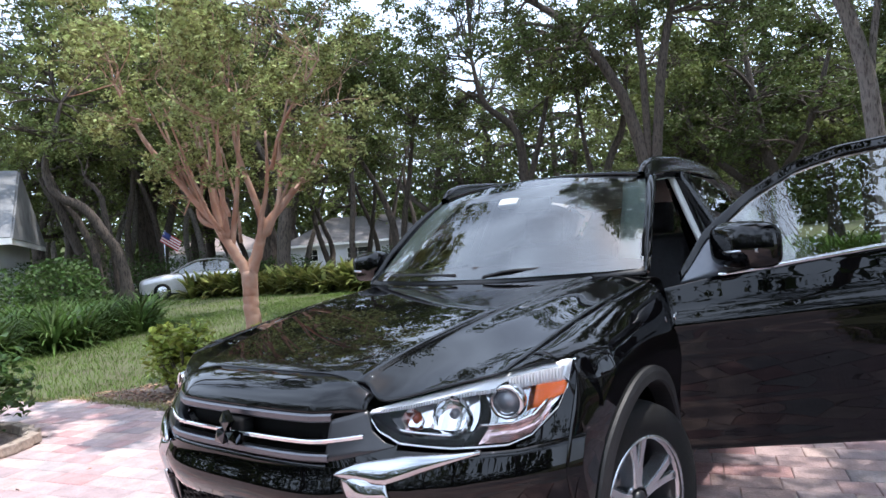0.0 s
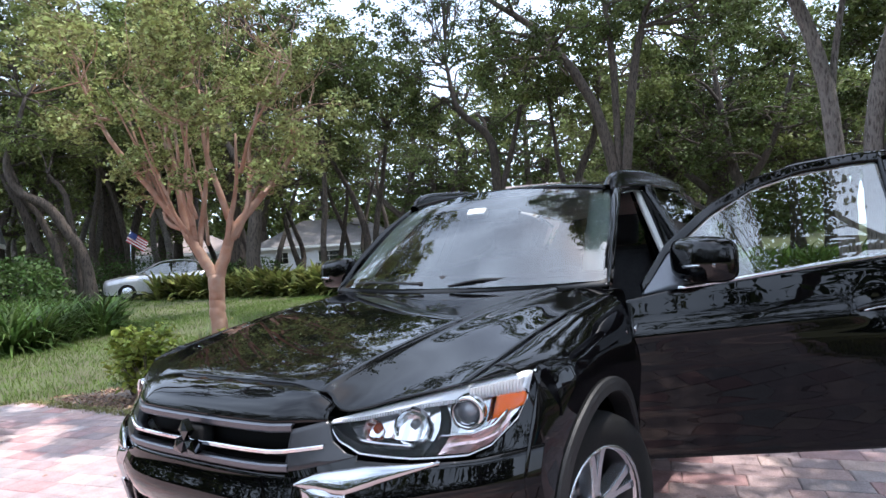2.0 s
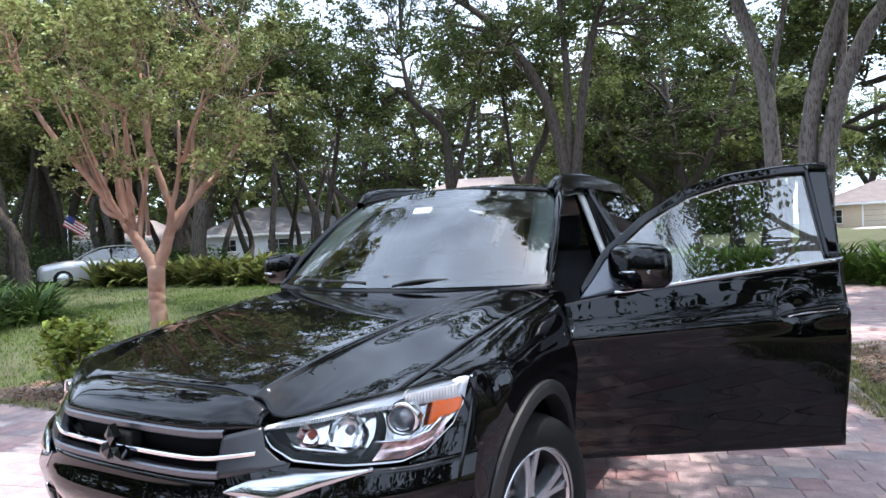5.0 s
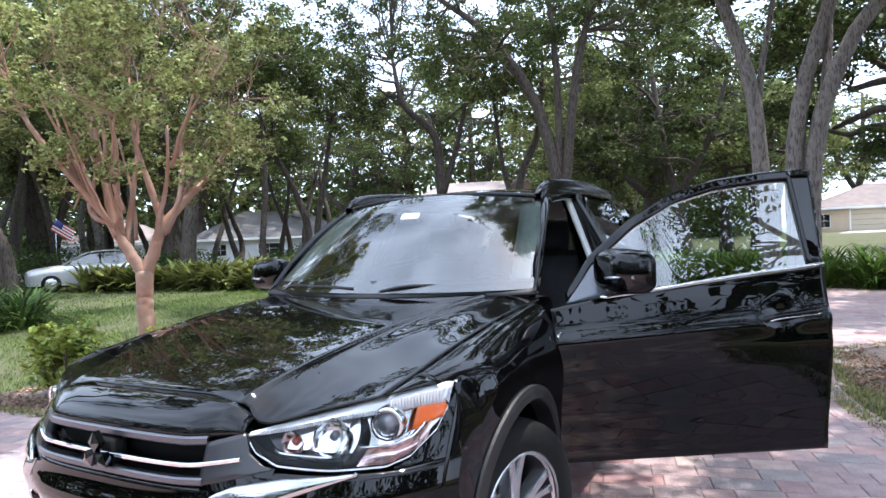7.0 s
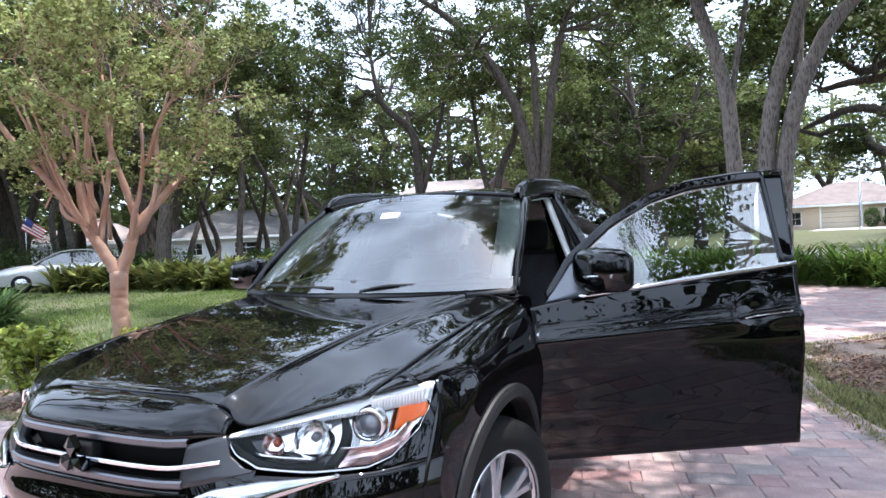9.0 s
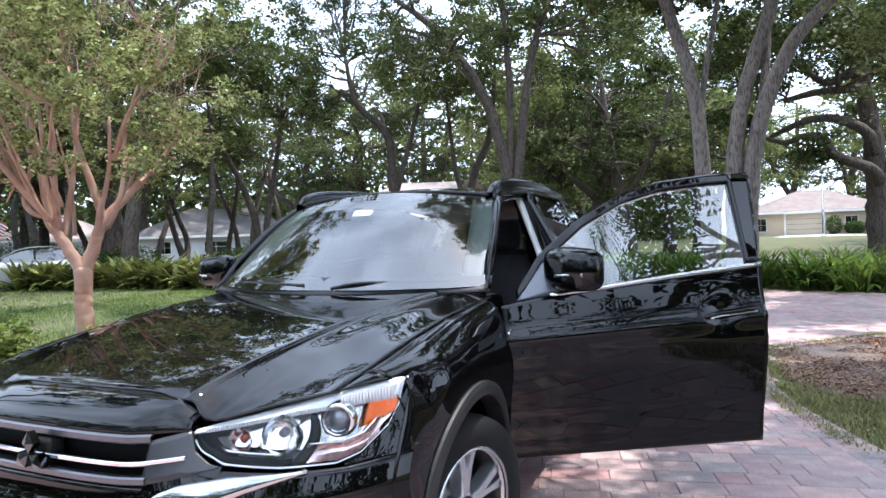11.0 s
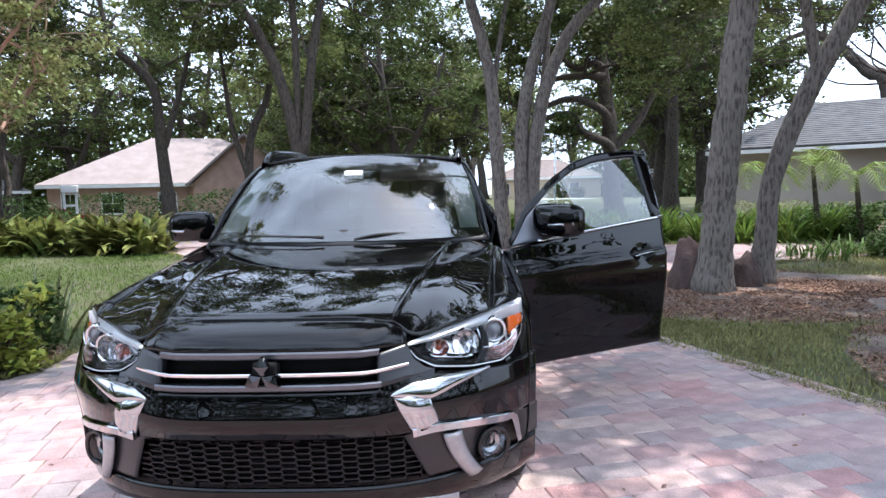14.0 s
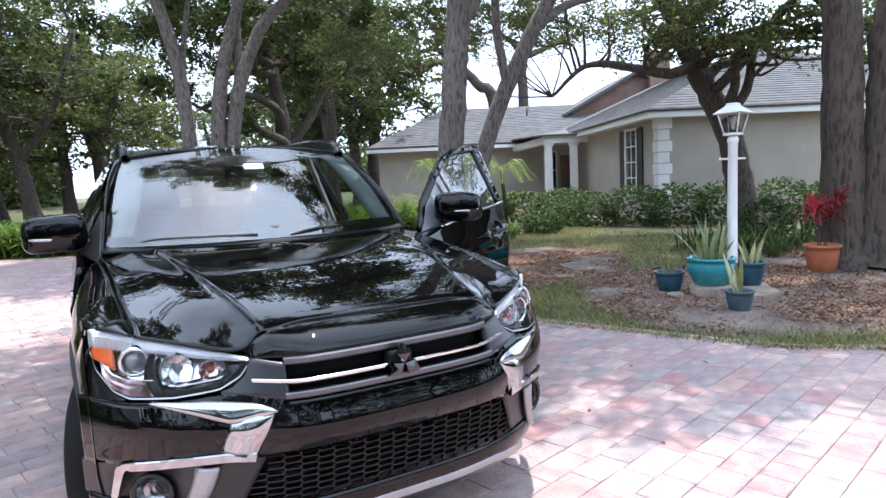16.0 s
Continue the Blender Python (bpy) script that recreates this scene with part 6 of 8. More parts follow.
oak_l = tree("oak_tree", [[(10.6, 5.95, -0.05, 0.344), (10.45, 6.05, 0.9, 0.271), (10.3, 6.25, 2.0, 0.238), (9.9, 6.75, 3.4, 0.213), (9.6, 7.1, 4.7, 0.18), (9.2, 7.6, 6.6, 0.115)],
                          [(9.9, 6.75, 3.3, 0.12), (9.04, 6.53, 3.07, 0.100), (8.63, 6.95, 3.21, 0.085), (8.18, 7.37, 3.35, 0.070), (7.84, 7.67, 3.30, 0.050), (7.40, 8.02, 2.80, 0.030)], [(9.8, 6.9, 3.9, 0.115), (10.4, 6.2, 5.0, 0.0902), (11.2, 5.6, 6.4, 0.0574)],
                          [(9.6, 7.1, 4.4, 0.107), (8.6, 7.4, 5.4, 0.082), (7.4, 7.8, 6.4, 0.0492)]],
             crown(9.3, 7.2, 6.2, 3.6, 1.3, 14, 41, (0.7, 1.2)) + [(9.9, 6.6, 4.6, .6, .6, .5), (7.6, 9.0, 4.8, 1.0, 1.0, .35), (8.6, 8.2, 4.5, .8, .8, .3), (6.4, 10.0, 4.9, .9, .9, .3), (4.0, 10.9, 4.5, .75, .75, .4), (4.9, 10.6, 4.2, .75, .75, .4), (5.8, 10.2, 4.5, .75, .75, .4), (6.7, 9.7, 4.6, .75, .75, .4), (7.6, 9.1, 4.3, .75, .75, .4), (8.3, 8.6, 4.4, .75, .75, .4), (9.0, 8.0, 4.1, .75, .75, .4), (9.6, 7.4, 3.8, .75, .75, .4), (10.0, 6.9, 3.8, .75, .75, .4), (4.5, 10.7, 3.5, .75, .75, .4), (10.4, 6.5, 3.7, .75, .75, .4), (9.3, 7.7, 4.5, .75, .75, .4), (9.9, 7.1, 4.5, .75, .75, .4), (7.1, 9.4, 5.1, .75, .75, .4), (5.5, 10.3, 5.0, .75, .75, .4), (9.4, 4.5, 3.6, .7, .7, .4), (9.7, 4.0, 3.6, .7, .7, .4), (9.9, 3.5, 3.3, .7, .7, .4), (9.0, 5.1, 3.9, .7, .7, .4), (8.7, 5.5, 3.7, .7, .7, .4), (8.3, 6.0, 4.0, .7, .7, .4), (9.2, 4.8, 3.4, .7, .7, .4), (9.8, 3.8, 3.1, .7, .7, .4)], 62000, 0.08, 42, M_barkdark, M_oakleaf_light, "dark leaning oak in front of the house", clump=0.4)

# unseen oak, added beyond the round bed to shade the lawn
oak_m = tree("oak_tree", [[(-13.5, -2.2, -0.05, 0.36), (-13.3, -1.8, 2.5, 0.28), (-12.6, -0.4, 5.2, 0.22), (-11.0, 2.6, 7.6, 0.15), (-8.6, 6.0, 9.0, 0.07)],
                          [(-12.8, -0.8, 4.8, 0.17), (-11.6, 0.2, 7.2, 0.12), (-9.4, 1.6, 9.4, 0.06)]],
             crown(-8.6, 6.8, 9.6, 4.2, 0.8, 9, 141, (0.8, 1.2)) + crown(-11.5, 1.5, 10.4, 3.0, 1.0, 4, 142, (0.8, 1.2)), 16000, 0.12, 143, M_barkdark, M_oakleaf, "unseen dark oak added to shade the lawn", clump=0.45)

# bare-limbed tree behind the house
tree("oak_tree", [[(22.05, 27.97, -0.05, 0.36), (22.05, 27.97, 5.60, 0.302), (22.00, 28.01, 7.84, 0.245), (21.84, 28.12, 8.64, 0.187), (21.07, 28.66, 9.44, 0.115), (20.66, 28.93, 10.05, 0.072)],
                  [(21.95, 28.04, 7.97, 0.187), (22.29, 27.80, 8.94, 0.144), (22.36, 27.74, 9.69, 0.108), (22.51, 27.63, 10.67, 0.0576)],
                  [(22.22, 27.85, 8.05, 0.173), (23.08, 27.19, 8.40, 0.13), (23.65, 26.73, 8.65, 0.072)]],
     [(19.7, 29.4, 9.4, 1.6, 1.4, .7), (22.5, 27.6, 10.6, 1.8, 1.6, .8), (24.2, 26.7, 9.0, 1.0, 1.0, .5)], 3500, 0.16, 58, M_barkdark, M_oakleaf, "dark forked tree rising behind the house roof", clump=0.4)

tree("oak_tree", [[(19.76, 27.13, -0.05, 0.42), (19.46, 27.33, 5.42, 0.32), (18.86, 27.71, 6.26, 0.28), (18.35, 28.03, 6.97, 0.24), (17.61, 28.46, 7.85, 0.20), (16.75, 28.94, 8.37, 0.15), (15.75, 29.45, 8.10, 0.08)],
                  [(17.72, 28.40, 7.77, 0.16), (16.87, 28.87, 7.56, 0.10), (16.10, 29.28, 7.11, 0.05)]],
     [(x, y, z, 1.0, 1.0, .5) for x, y, z in ((15.8, 29.4, 9.4), (16.9, 28.9, 9.1), (17.7, 28.4, 9.1), (18.2, 28.1, 8.5), (17.2, 28.7, 9.8), (16.0, 29.3, 7.4), (14.9, 29.8, 8.7))], 5000, 0.15, 59, M_barkdark, M_oakleaf, "dark leaning tree behind the house roof", clump=0.35)

# sinuous oaks at the wood's edge
wood_specs = [
    ([[(-20.1, 9.0, -0.05, 0.34), (-20.3, 8.7, 1.7, 0.26), (-20.5, 8.2, 3.4, 0.22), (-20.7, 7.8, 4.7, 0.2), (-20.5, 8.1, 6.4, 0.15), (-20.2, 8.3, 8.5, 0.1)]], (-20.4, 8.3, 8.6), 43),
    ([[(-21.25, 11.3, -0.05, 0.34), (-21.25, 11.3, 1.8, 0.27), (-21.26, 11.2, 3.9, 0.23), (-21.4, 11.0, 5.7, 0.2), (-21.6, 10.6, 8.6, 0.12)], [(-20.9, 11.9, -0.05, 0.3), (-20.9, 11.9, 1.8, 0.24), (-20.6, 12.3, 3.7, 0.2), (-20.3, 12.8, 5.2, 0.17), (-19.8, 13.4, 8, 0.1)]], (-20.8, 11.8, 9), 45),
    ([[(-22.1, 13.8, -0.05, 0.4), (-22.0, 13.9, 1.9, 0.33), (-21.9, 14.1, 3.8, 0.3), (-21.9, 14.1, 5.8, 0.24), (-22, 14, 9, 0.14)]], (-22, 14.2, 9.4), 47),
    ([[(-19.1, 23.2, -0.05, 0.36), (-19.1, 23.2, 2.3, 0.28), (-19.6, 22.8, 4.3, 0.22), (-20.4, 22.1, 6.4, 0.14)], [(-18.8, 23.5, -0.05, 0.3), (-18.7, 23.5, 2.3, 0.24), (-18.4, 23.8, 4.6, 0.2), (-18, 24.1, 7.5, 0.12)]], (-19, 23.2, 8.4), 49),
    ([[(-17.9, 18.9, -0.05, 0.24), (-17.9, 18.9, 1.8, 0.2), (-17.76, 19.05, 4, 0.17), (-17.8, 19, 7.5, 0.1)]], (-17.8, 19, 8.4), 51),
    ([[(-22.4, 11.2, -0.05, 0.36), (-22.5, 11.04, 1.7, 0.31), (-22.68, 10.67, 2.6, 0.29), (-22.96, 10.07, 3.7, 0.26), (-23.31, 9.29, 4.25, 0.23), (-23.41, 9.03, 5.2, 0.2), (-23.3, 9.25, 6.1, 0.17), (-23.0, 9.6, 7.6, 0.1)],
      [(-23.3, 10.6, -0.05, 0.28), (-23.31, 10.53, 1.7, 0.24), (-23.38, 10.36, 2.45, 0.21), (-23.54, 10.01, 3.44, 0.18), (-23.7, 9.7, 4.0, 0.14), (-23.9, 9.2, 5.6, 0.08)],
      [(-23.48, 11.4, -0.05, 0.26), (-23.48, 11.31, 1.74, 0.22), (-23.59, 11.09, 3.65, 0.18), (-23.63, 11.0, 4.3, 0.15), (-23.84, 10.57, 5.0, 0.1)]], (-23.2, 10.0, 8.4), 53),
    ([[(-24.5, 10.2, -0.05, 0.34), (-24.4, 10.1, 2.2, 0.27), (-23.8, 10.0, 4.2, 0.22), (-23.0, 10.2, 6.5, 0.16), (-22.6, 10.4, 8.8, 0.1)]], (-23.4, 10, 8.8), 55),
]

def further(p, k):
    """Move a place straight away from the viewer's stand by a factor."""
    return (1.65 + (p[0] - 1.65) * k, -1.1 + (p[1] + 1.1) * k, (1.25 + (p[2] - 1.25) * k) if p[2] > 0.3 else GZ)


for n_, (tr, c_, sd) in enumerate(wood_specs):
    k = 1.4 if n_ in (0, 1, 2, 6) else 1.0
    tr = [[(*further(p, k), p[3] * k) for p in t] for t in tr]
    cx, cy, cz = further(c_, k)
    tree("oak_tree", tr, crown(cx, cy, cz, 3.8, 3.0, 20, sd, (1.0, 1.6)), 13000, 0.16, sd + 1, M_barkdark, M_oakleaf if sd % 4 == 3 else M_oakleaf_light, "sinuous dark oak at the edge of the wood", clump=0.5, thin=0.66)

# slender winding oaks deeper in the wood
rw = random.Random(31)
winding = []
for i in range(3):
    tr = []
    for j in range(2 + i % 2):
        x, y, a = rw.uniform(-0.5, 0.5), rw.uniform(-0.5, 0.5), rw.uniform(0, 6.28)
        t = [(x, y, -0.05, 0.21)]
        for k in range(1, 6):
            a += rw.uniform(-1.3, 1.3)
            x, y = x + 0.55 * math.cos(a), y + 0.55 * math.sin(a)
            t.append((x, y, 1.55 * k, 0.19 - 0.026 * k))
        tr.append(t)
    winding.append(tree("oak_tree", tr, crown(0, 0, 7.6, 3.0, 2.0, 14, 160 + i, (0.8, 1.3)), 7000, 0.16, 170 + i, M_barkgrey if i == 1 else M_barkdark, M_oakleaf if i else M_oakleaf_light,
                        "slender winding oak deep in the wood", sub=5, clump=0.5))
for i, (a, d) in enumerate(((-66, 33), (-63.5, 37), (-61, 34), (-58.5, 39), (-56.5, 35), (-54, 40), (-52, 36), (-49.5, 41), (-46.5, 38), (-43, 41), (-67.5, 40), (-40, 38))):
    m = Matrix.Translation((1.6 + d * math.sin(radians(a)), -1.1 + d * math.cos(radians(a)), GZ)) @ Matrix.Rotation(i * 1.7, 4, 'Z')
    if i < 3:
        winding[i].matrix_basis = m
    else:
        copy_thing(winding[i % 3], m)

# woods further off, from four grown patterns
protos = []
for i, (h, lean) in enumerate(((9.0, 1.0), (10.0, -1.4), (8.2, 0.5), (11.0, 1.8))):
    tr = [[(0, 0, -0.1, 0.36), (lean * 0.2, 0.1, 2.5, 0.28), (lean * 0.6, 0.3, 5.0, 0.22), (lean, 0.2, h, 0.1)], [(lean * 0.3, 0.15, 2.8, 0.2), (-lean * 0.8, -0.5, 5.2, 0.15), (-lean * 1.6, -0.9, h * 0.85, 0.08)]]
    protos.append(tree("oak_tree", tr, crown(0, 0, h * 0.74, 4.0, h * 0.42, 24, 60 + i, (1.1, 1.9)), 9000, 0.20, 70 + i, M_barkdark, M_oakleaf if i % 2 else M_oakleaf_light, "tall leafy oak in the woods behind the street", clump=0.5, sub=5))
spots = []
r = random.Random(8)
for a in range(-72, 60, 6):
    for d in (36, 55):
        aa = radians(a + r.uniform(-2.2, 2.2))
        dd = d * r.uniform(0.88, 1.15)
        x, y = dd * math.sin(aa), dd * math.cos(aa) - 1
        # keep the open views to the houses
        if 0.03 < (x - 1.7) / (y + 1) < 0.19 and y < 74:
            continue
        if (x > 6 and y < 27) or (x > 14 and x / (y + 2) > 0.40) or (d == 36 and -1.25 < (x - 1.65) / (y + 1.1) < -0.78) or (-0.75 < (x + 0.3) / (y + 2) < -0.26 and y < 44):
            continue
        spots.append((x, y))
for i, (x, y) in enumerate(spots):
    s = r.uniform(0.95, 1.4)
    m = Matrix.Translation((x, y, GZ)) @ Matrix.Rotation(r.uniform(0, 6.28), 4, 'Z') @ Matrix.Diagonal((s, s, s, 1))
    if i < 4:
        protos[i].matrix_basis = m
    else:
        copy_thing(protos[i % 4], m)
for i, (x, y, s) in enumerate(((-2.5, 31, 1.0), (0.5, 37, 1.15), (10.5, 29, 0.95), (14.5, 33, 1.05), (13.0, 41, 1.2), (-9, 41, 1.2), (-5.5, 36, 1.0), (3, 84, 1.5), (9, 88, 1.7), (15, 85, 1.5), (-23, 52, 1.3), (-15, 51, 1.3), (-30, 47, 1.2), (-12, 47, 1.2))):
    copy_thing(protos[(i + 1) % 4], Matrix.Translation((x, y, GZ)) @ Matrix.Rotation(i * 2.1, 4, 'Z') @ Matrix.Diagonal((s, s, s, 1)))
# unseen trees added behind the viewer, to darken what paint and glass mirror
for i, (x, y, s) in enumerate(((-9, -15, 0.9), (1, -17, 0.8), (9, -15, 0.85), (18, -6, 1.0), (-4, -19, 0.9), (6, -20, 0.9), (15, -16, 1.0), (-15, -14, 1.0), (-20, -16, 1.1))):
    copy_thing(protos[i % 4], Matrix.Translation((x, y, GZ)) @ Matrix.Rotation(i * 1.3, 4, 'Z') @ Matrix.Diagonal((s, s, s, 1)))
# unseen leaf band, added to darken the car's reflections
q = np.random.default_rng(66)
n = 12000
az, dist = np.radians(q.uniform(100, 268, n)), q.uniform(17, 22, n)
pos = np.column_stack([dist * np.sin(az), dist * np.cos(az), np.abs(q.normal(0, 2.2, n))])
tagged(cards("added_rear_undergrowth", pos, 0.7, M_oakleaf, rng=q, up=0.4), label="unseen green undergrowth added behind the viewer", category="woods", kind="stuff")
# undergrowth at the horizon
rr = np.random.default_rng(77)
n = 120000
az, dist = np.radians(rr.uniform(-85, 75, n)), rr.uniform(62, 90, n)
high = np.where(az > 0.36, 2.4, 5.2)
pos = np.column_stack([dist * np.sin(az), dist * np.cos(az), np.abs(rr.normal(0, 1, n)) * high + 0.1])
pos = pos[(np.abs(pos[:, 0] - 7.5) > 9)]
tagged(cards("far_woods", pos, 0.8, M_oakleaf, rng=rr, up=0.4), label="dense green undergrowth at the far wood edge", category="woods", kind="stuff")


# ---- hedges and clumps ----
def strap_hedge(name, poly, n, length, width, arch, lean, material, label, seed, cat="hedge", segs=4, clumps=0):
    q = np.random.default_rng(seed)
    a = np.array(poly)
    m = clumps * 4 if clumps else n
    x, y = q.uniform(a[:, 0].min(), a[:, 0].max(), m), q.uniform(a[:, 1].min(), a[:, 1].max(), m)
    ok = inside(poly, x, y)
    x, y, az = x[ok], y[ok], None
    if clumps:
        # tufts that lean outwards from their own crowns
        x, y = x[:clumps], y[:clumps]
        i = q.integers(0, len(x), n // 2)
        az = q.uniform(0, 2 * np.pi, len(i))
        d = np.abs(q.normal(0, 0.13, len(i)))
        x, y = x[i] + d * np.cos(az), y[i] + d * np.sin(az)
    roots = np.column_stack([x, y, np.full(len(x), GZ - 0.01)])
    return tagged(strips(name, roots, material, q, length, width, arch, lean, segs, spread=az), label=label, category=cat, kind="stuff")


def leaf_hedge(name, centers, n, leaf, material, label, seed, spread=0.3, cat="hedge"):
    q = np.random.default_rng(seed)
    c = np.array(centers, float)
    i = q.integers(0, len(c), n)
    d = q.normal(size=(n, 3))
    d /= np.linalg.norm(d, axis=1)[:, None]
    p = c[i, :3] + d * c[i, 3:6] * (q.uniform(0.3, 1, n) ** 0.4)[:, None]
    p[:, 2] = np.abs(p[:, 2] - GZ) + GZ
    return tagged(cards(name, p, leaf, material, rng=q, up=0.7), label=label, category=cat, kind="stuff")


strap_hedge("fern_bank", [(-13.4, 0.6), (-9.6, 2.4), (-10.2, 4.2), (-11.0, 5.7), (-12.4, 6.6), (-15, 6)], 17000, 0.95, 0.05, 1.5, 32, M_darkfern, "dense dark green sword fern bank on the lawn", 81, "ferns", clumps=95)
strap_hedge("fern_hedge", [(-4.6, 20.0), (-3.2, 16.9), (-2.0, 14.9), (0, 14.3), (2.6, 13.6), (4.5, 13.0), (8.2, 12.5), (10.5, 14.0), (10.5, 15.2), (4, 15.4), (0, 16.2), (-2.0, 17.5), (-3.4, 20)], 16000, 1.05, 0.06, 1.5, 28, M_fern, "yellow-green sword fern hedge across the driveway", 82, "ferns", clumps=170)
strap_hedge("cast_iron_plants", [(-20.6, 12.2), (-17.5, 13.3), (-12, 13.6), (-8.0, 13.6), (-6.9, 12.6), (-7.2, 13.9), (-8.6, 15.2), (-12, 15.2), (-17, 15.0), (-20.6, 13.6)], 6500, 1.2, 0.21, 1.35, 32, M_aspid, "broad-leaved cast iron plants edging the lawn", 83, "plants", clumps=110)
leaf_hedge("low_hedge", [(-23, 17.5, .5, 1.5, .7, .8), (-24, 9, .9, 2, 2, 1.1), (-26, 11.5, 1.0, 2, 2, 1.2), (-22.5, 6.5, .8, 1.8, 1.6, 1.0), (-18, 20, .5, 1.6, .8, .7), (-15, 21, .5, 1.6, .8, .6), (-28, 16, 1, 3, 2, 1.4), (-16.8, 4.2, .9, 1.2, 1.2, 1.1), (-14.6, 5.6, .8, 1, 1, .9), (-25.5, 14.5, .7, 2, 1.4, 1.0), (-27, 18.5, .7, 2.4, 1.6, 1.0), (-24.5, 20.5, .6, 2.2, 1.2, .9)], 22000, 0.13, M_shrub, "dark green shrubs under the oaks", 84)
leaf_hedge("low_hedge", [(-12, 31, .8, 3, 1, 1.1), (-17, 29, .8, 3, 1, 1.0), (-7, 31, .9, 2.5, 1, 1.2), (-9.5, 33, 1.5, 1.5, 1.5, 1.4), (-22, 28, .8, 3, 1, 1)], 9000, 0.17, M_shrub, "dark clipped shrubs in front of the pink-roofed house", 85)
leaf_hedge("house_hedge", [(10.1, 10.2, .35, .9, .9, .55), (10.5, 11.4, .35, .9, .9, .6), (10.9, 9.2, .38, .8, .9, .6), (11.3, 8.3, .4, .8, .8, .6), (12.0, 7.5, .4, .9, .7, .6), (13.0, 6.8, .4, .9, .7, .6), (14.2, 6.2, .4, .9, .6, .6), (10.0, 12.6, .35, .9, .9, .55), (9.6, 13.8, .35, .9, .9, .5)], 15000, 0.10, M_shrub, "dark green clipped hedge along the house", 86)
leaf_hedge("pale_hedge", [(11.5, 14.6, .35, .9, .7, .5), (11.0, 15.8, .35, .9, .8, .5), (10.2, 17.2, .4, 1, .8, .5), (9.3, 18.4, .4, 1, .8, .5), (12.4, 13.6, .35, .8, .7, .45)], 9000, 0.06, M_paleshrub, "pale variegated hedge by the porch", 87)
strap_hedge("low_lilies", [(6.0, 9.4), (7.0, 8.8), (8.6, 10.2), (8.6, 11), (7.0, 10.6)], 500, 0.45, 0.035, 1.3, 34, M_darkfern, "low strap-leaved lilies behind the oak", 88, "plants")


# ---- houses ----
M_stucco = mat("beige_stucco", (0.41, 0.365, 0.315), 0.9, vary=0.06, scale=1.5, fine=60, bump=0.3, bump_scale=150)
M_pinkwall = mat("pink_brick_wall", (0.46, 0.30, 0.25), 0.9, vary=0.12, scale=2, fine=30, bump=0.2)
M_brownwall = mat("brown_brick_wall", (0.20, 0.125, 0.10), 0.9, vary=0.2, scale=2, fine=30, bump=0.3)
M_whitewall = mat("white_painted_wall", (0.55, 0.56, 0.60), 0.85, vary=0.05, scale=1, fine=40)
M_white = mat("white_gloss_trim", (0.78, 0.78, 0.77), 0.5, vary=0.04, scale=3, fine=40)
M_shingle = mat("grey_roof_shingles", (0.125, 0.125, 0.13), 0.9, vary=0.2, scale=2.5, fine=35, color2=(0.06, 0.061, 0.065), bump=0.4, bump_scale=40)
M_pinkroof = mat("pale_pink_roof_shingles", (0.29, 0.24, 0.225), 0.9, vary=0.12, scale=1.5, fine=25)
M_farroof = mat("brownish_pink_shingles", (0.20, 0.162, 0.15), 0.9, vary=0.15, scale=1.2, fine=25)
M_tanwall = mat("tan_stucco", (0.56, 0.44, 0.32), 0.9, vary=0.06, scale=1.5, fine=60)
M_greyroof = mat("weathered_grey_shingles", (0.17, 0.175, 0.18), 0.9, vary=0.2, scale=1.5, fine=25)
M_darkroof = mat("brown_roof_shingles", (0.15, 0.14, 0.135), 0.9, vary=0.2, scale=1.5, fine=25)
M_shutter = mat("black_shutter_paint_and_shade", (0.02, 0.02, 0.022), 0.5, vary=0.1)
M_garage = mat("tan_garage_door", (0.50, 0.43, 0.33), 0.8, vary=0.05)
M_concrete = mat("pale_concrete", (0.55, 0.53, 0.50), 0.9, vary=0.1, scale=1, fine=30)


def slab(name, pts, t, material, parent, label=""):
    """A roof plane with thickness."""
    bm = bmesh.new()
    bm.faces.new([bm.verts.new(p) for p in pts])
    ob = part(name, bm, material, parent, label, smooth=False)
    return thick(ob, t, 0)


def shingle_rows(parent, p0, p1, q1, q0, n, material):
    """Courses that step down a roof plane: p0-p1 is the eave, q0-q1 the top."""
    p0, p1, q0, q1 = (Vector(v) for v in (p0, p1, q0, q1))
    up = (p1 - p0).cross(q0 - p0).normalized()
    if up.z < 0:
        up = -up
    bm = bmesh.new()
    for i in range(n):
        a, b = i / n, (i + 1) / n
        e0, e1, f1, f0 = p0.lerp(q0, a), p1.lerp(q1, a), p1.lerp(q1, b), p0.lerp(q0, b)
        v = [bm.verts.new(e0 + up * 0.035), bm.verts.new(e1 + up * 0.035), bm.verts.new(f1 + up * 0.018), bm.verts.new(f0 + up * 0.018), bm.verts.new(e0), bm.verts.new(e1)]
        bm.faces.new(v[:4])
        bm.faces.new((v[0], v[4], v[5], v[1]))
    return part("shingle_course", bm, material, parent, smooth=False)


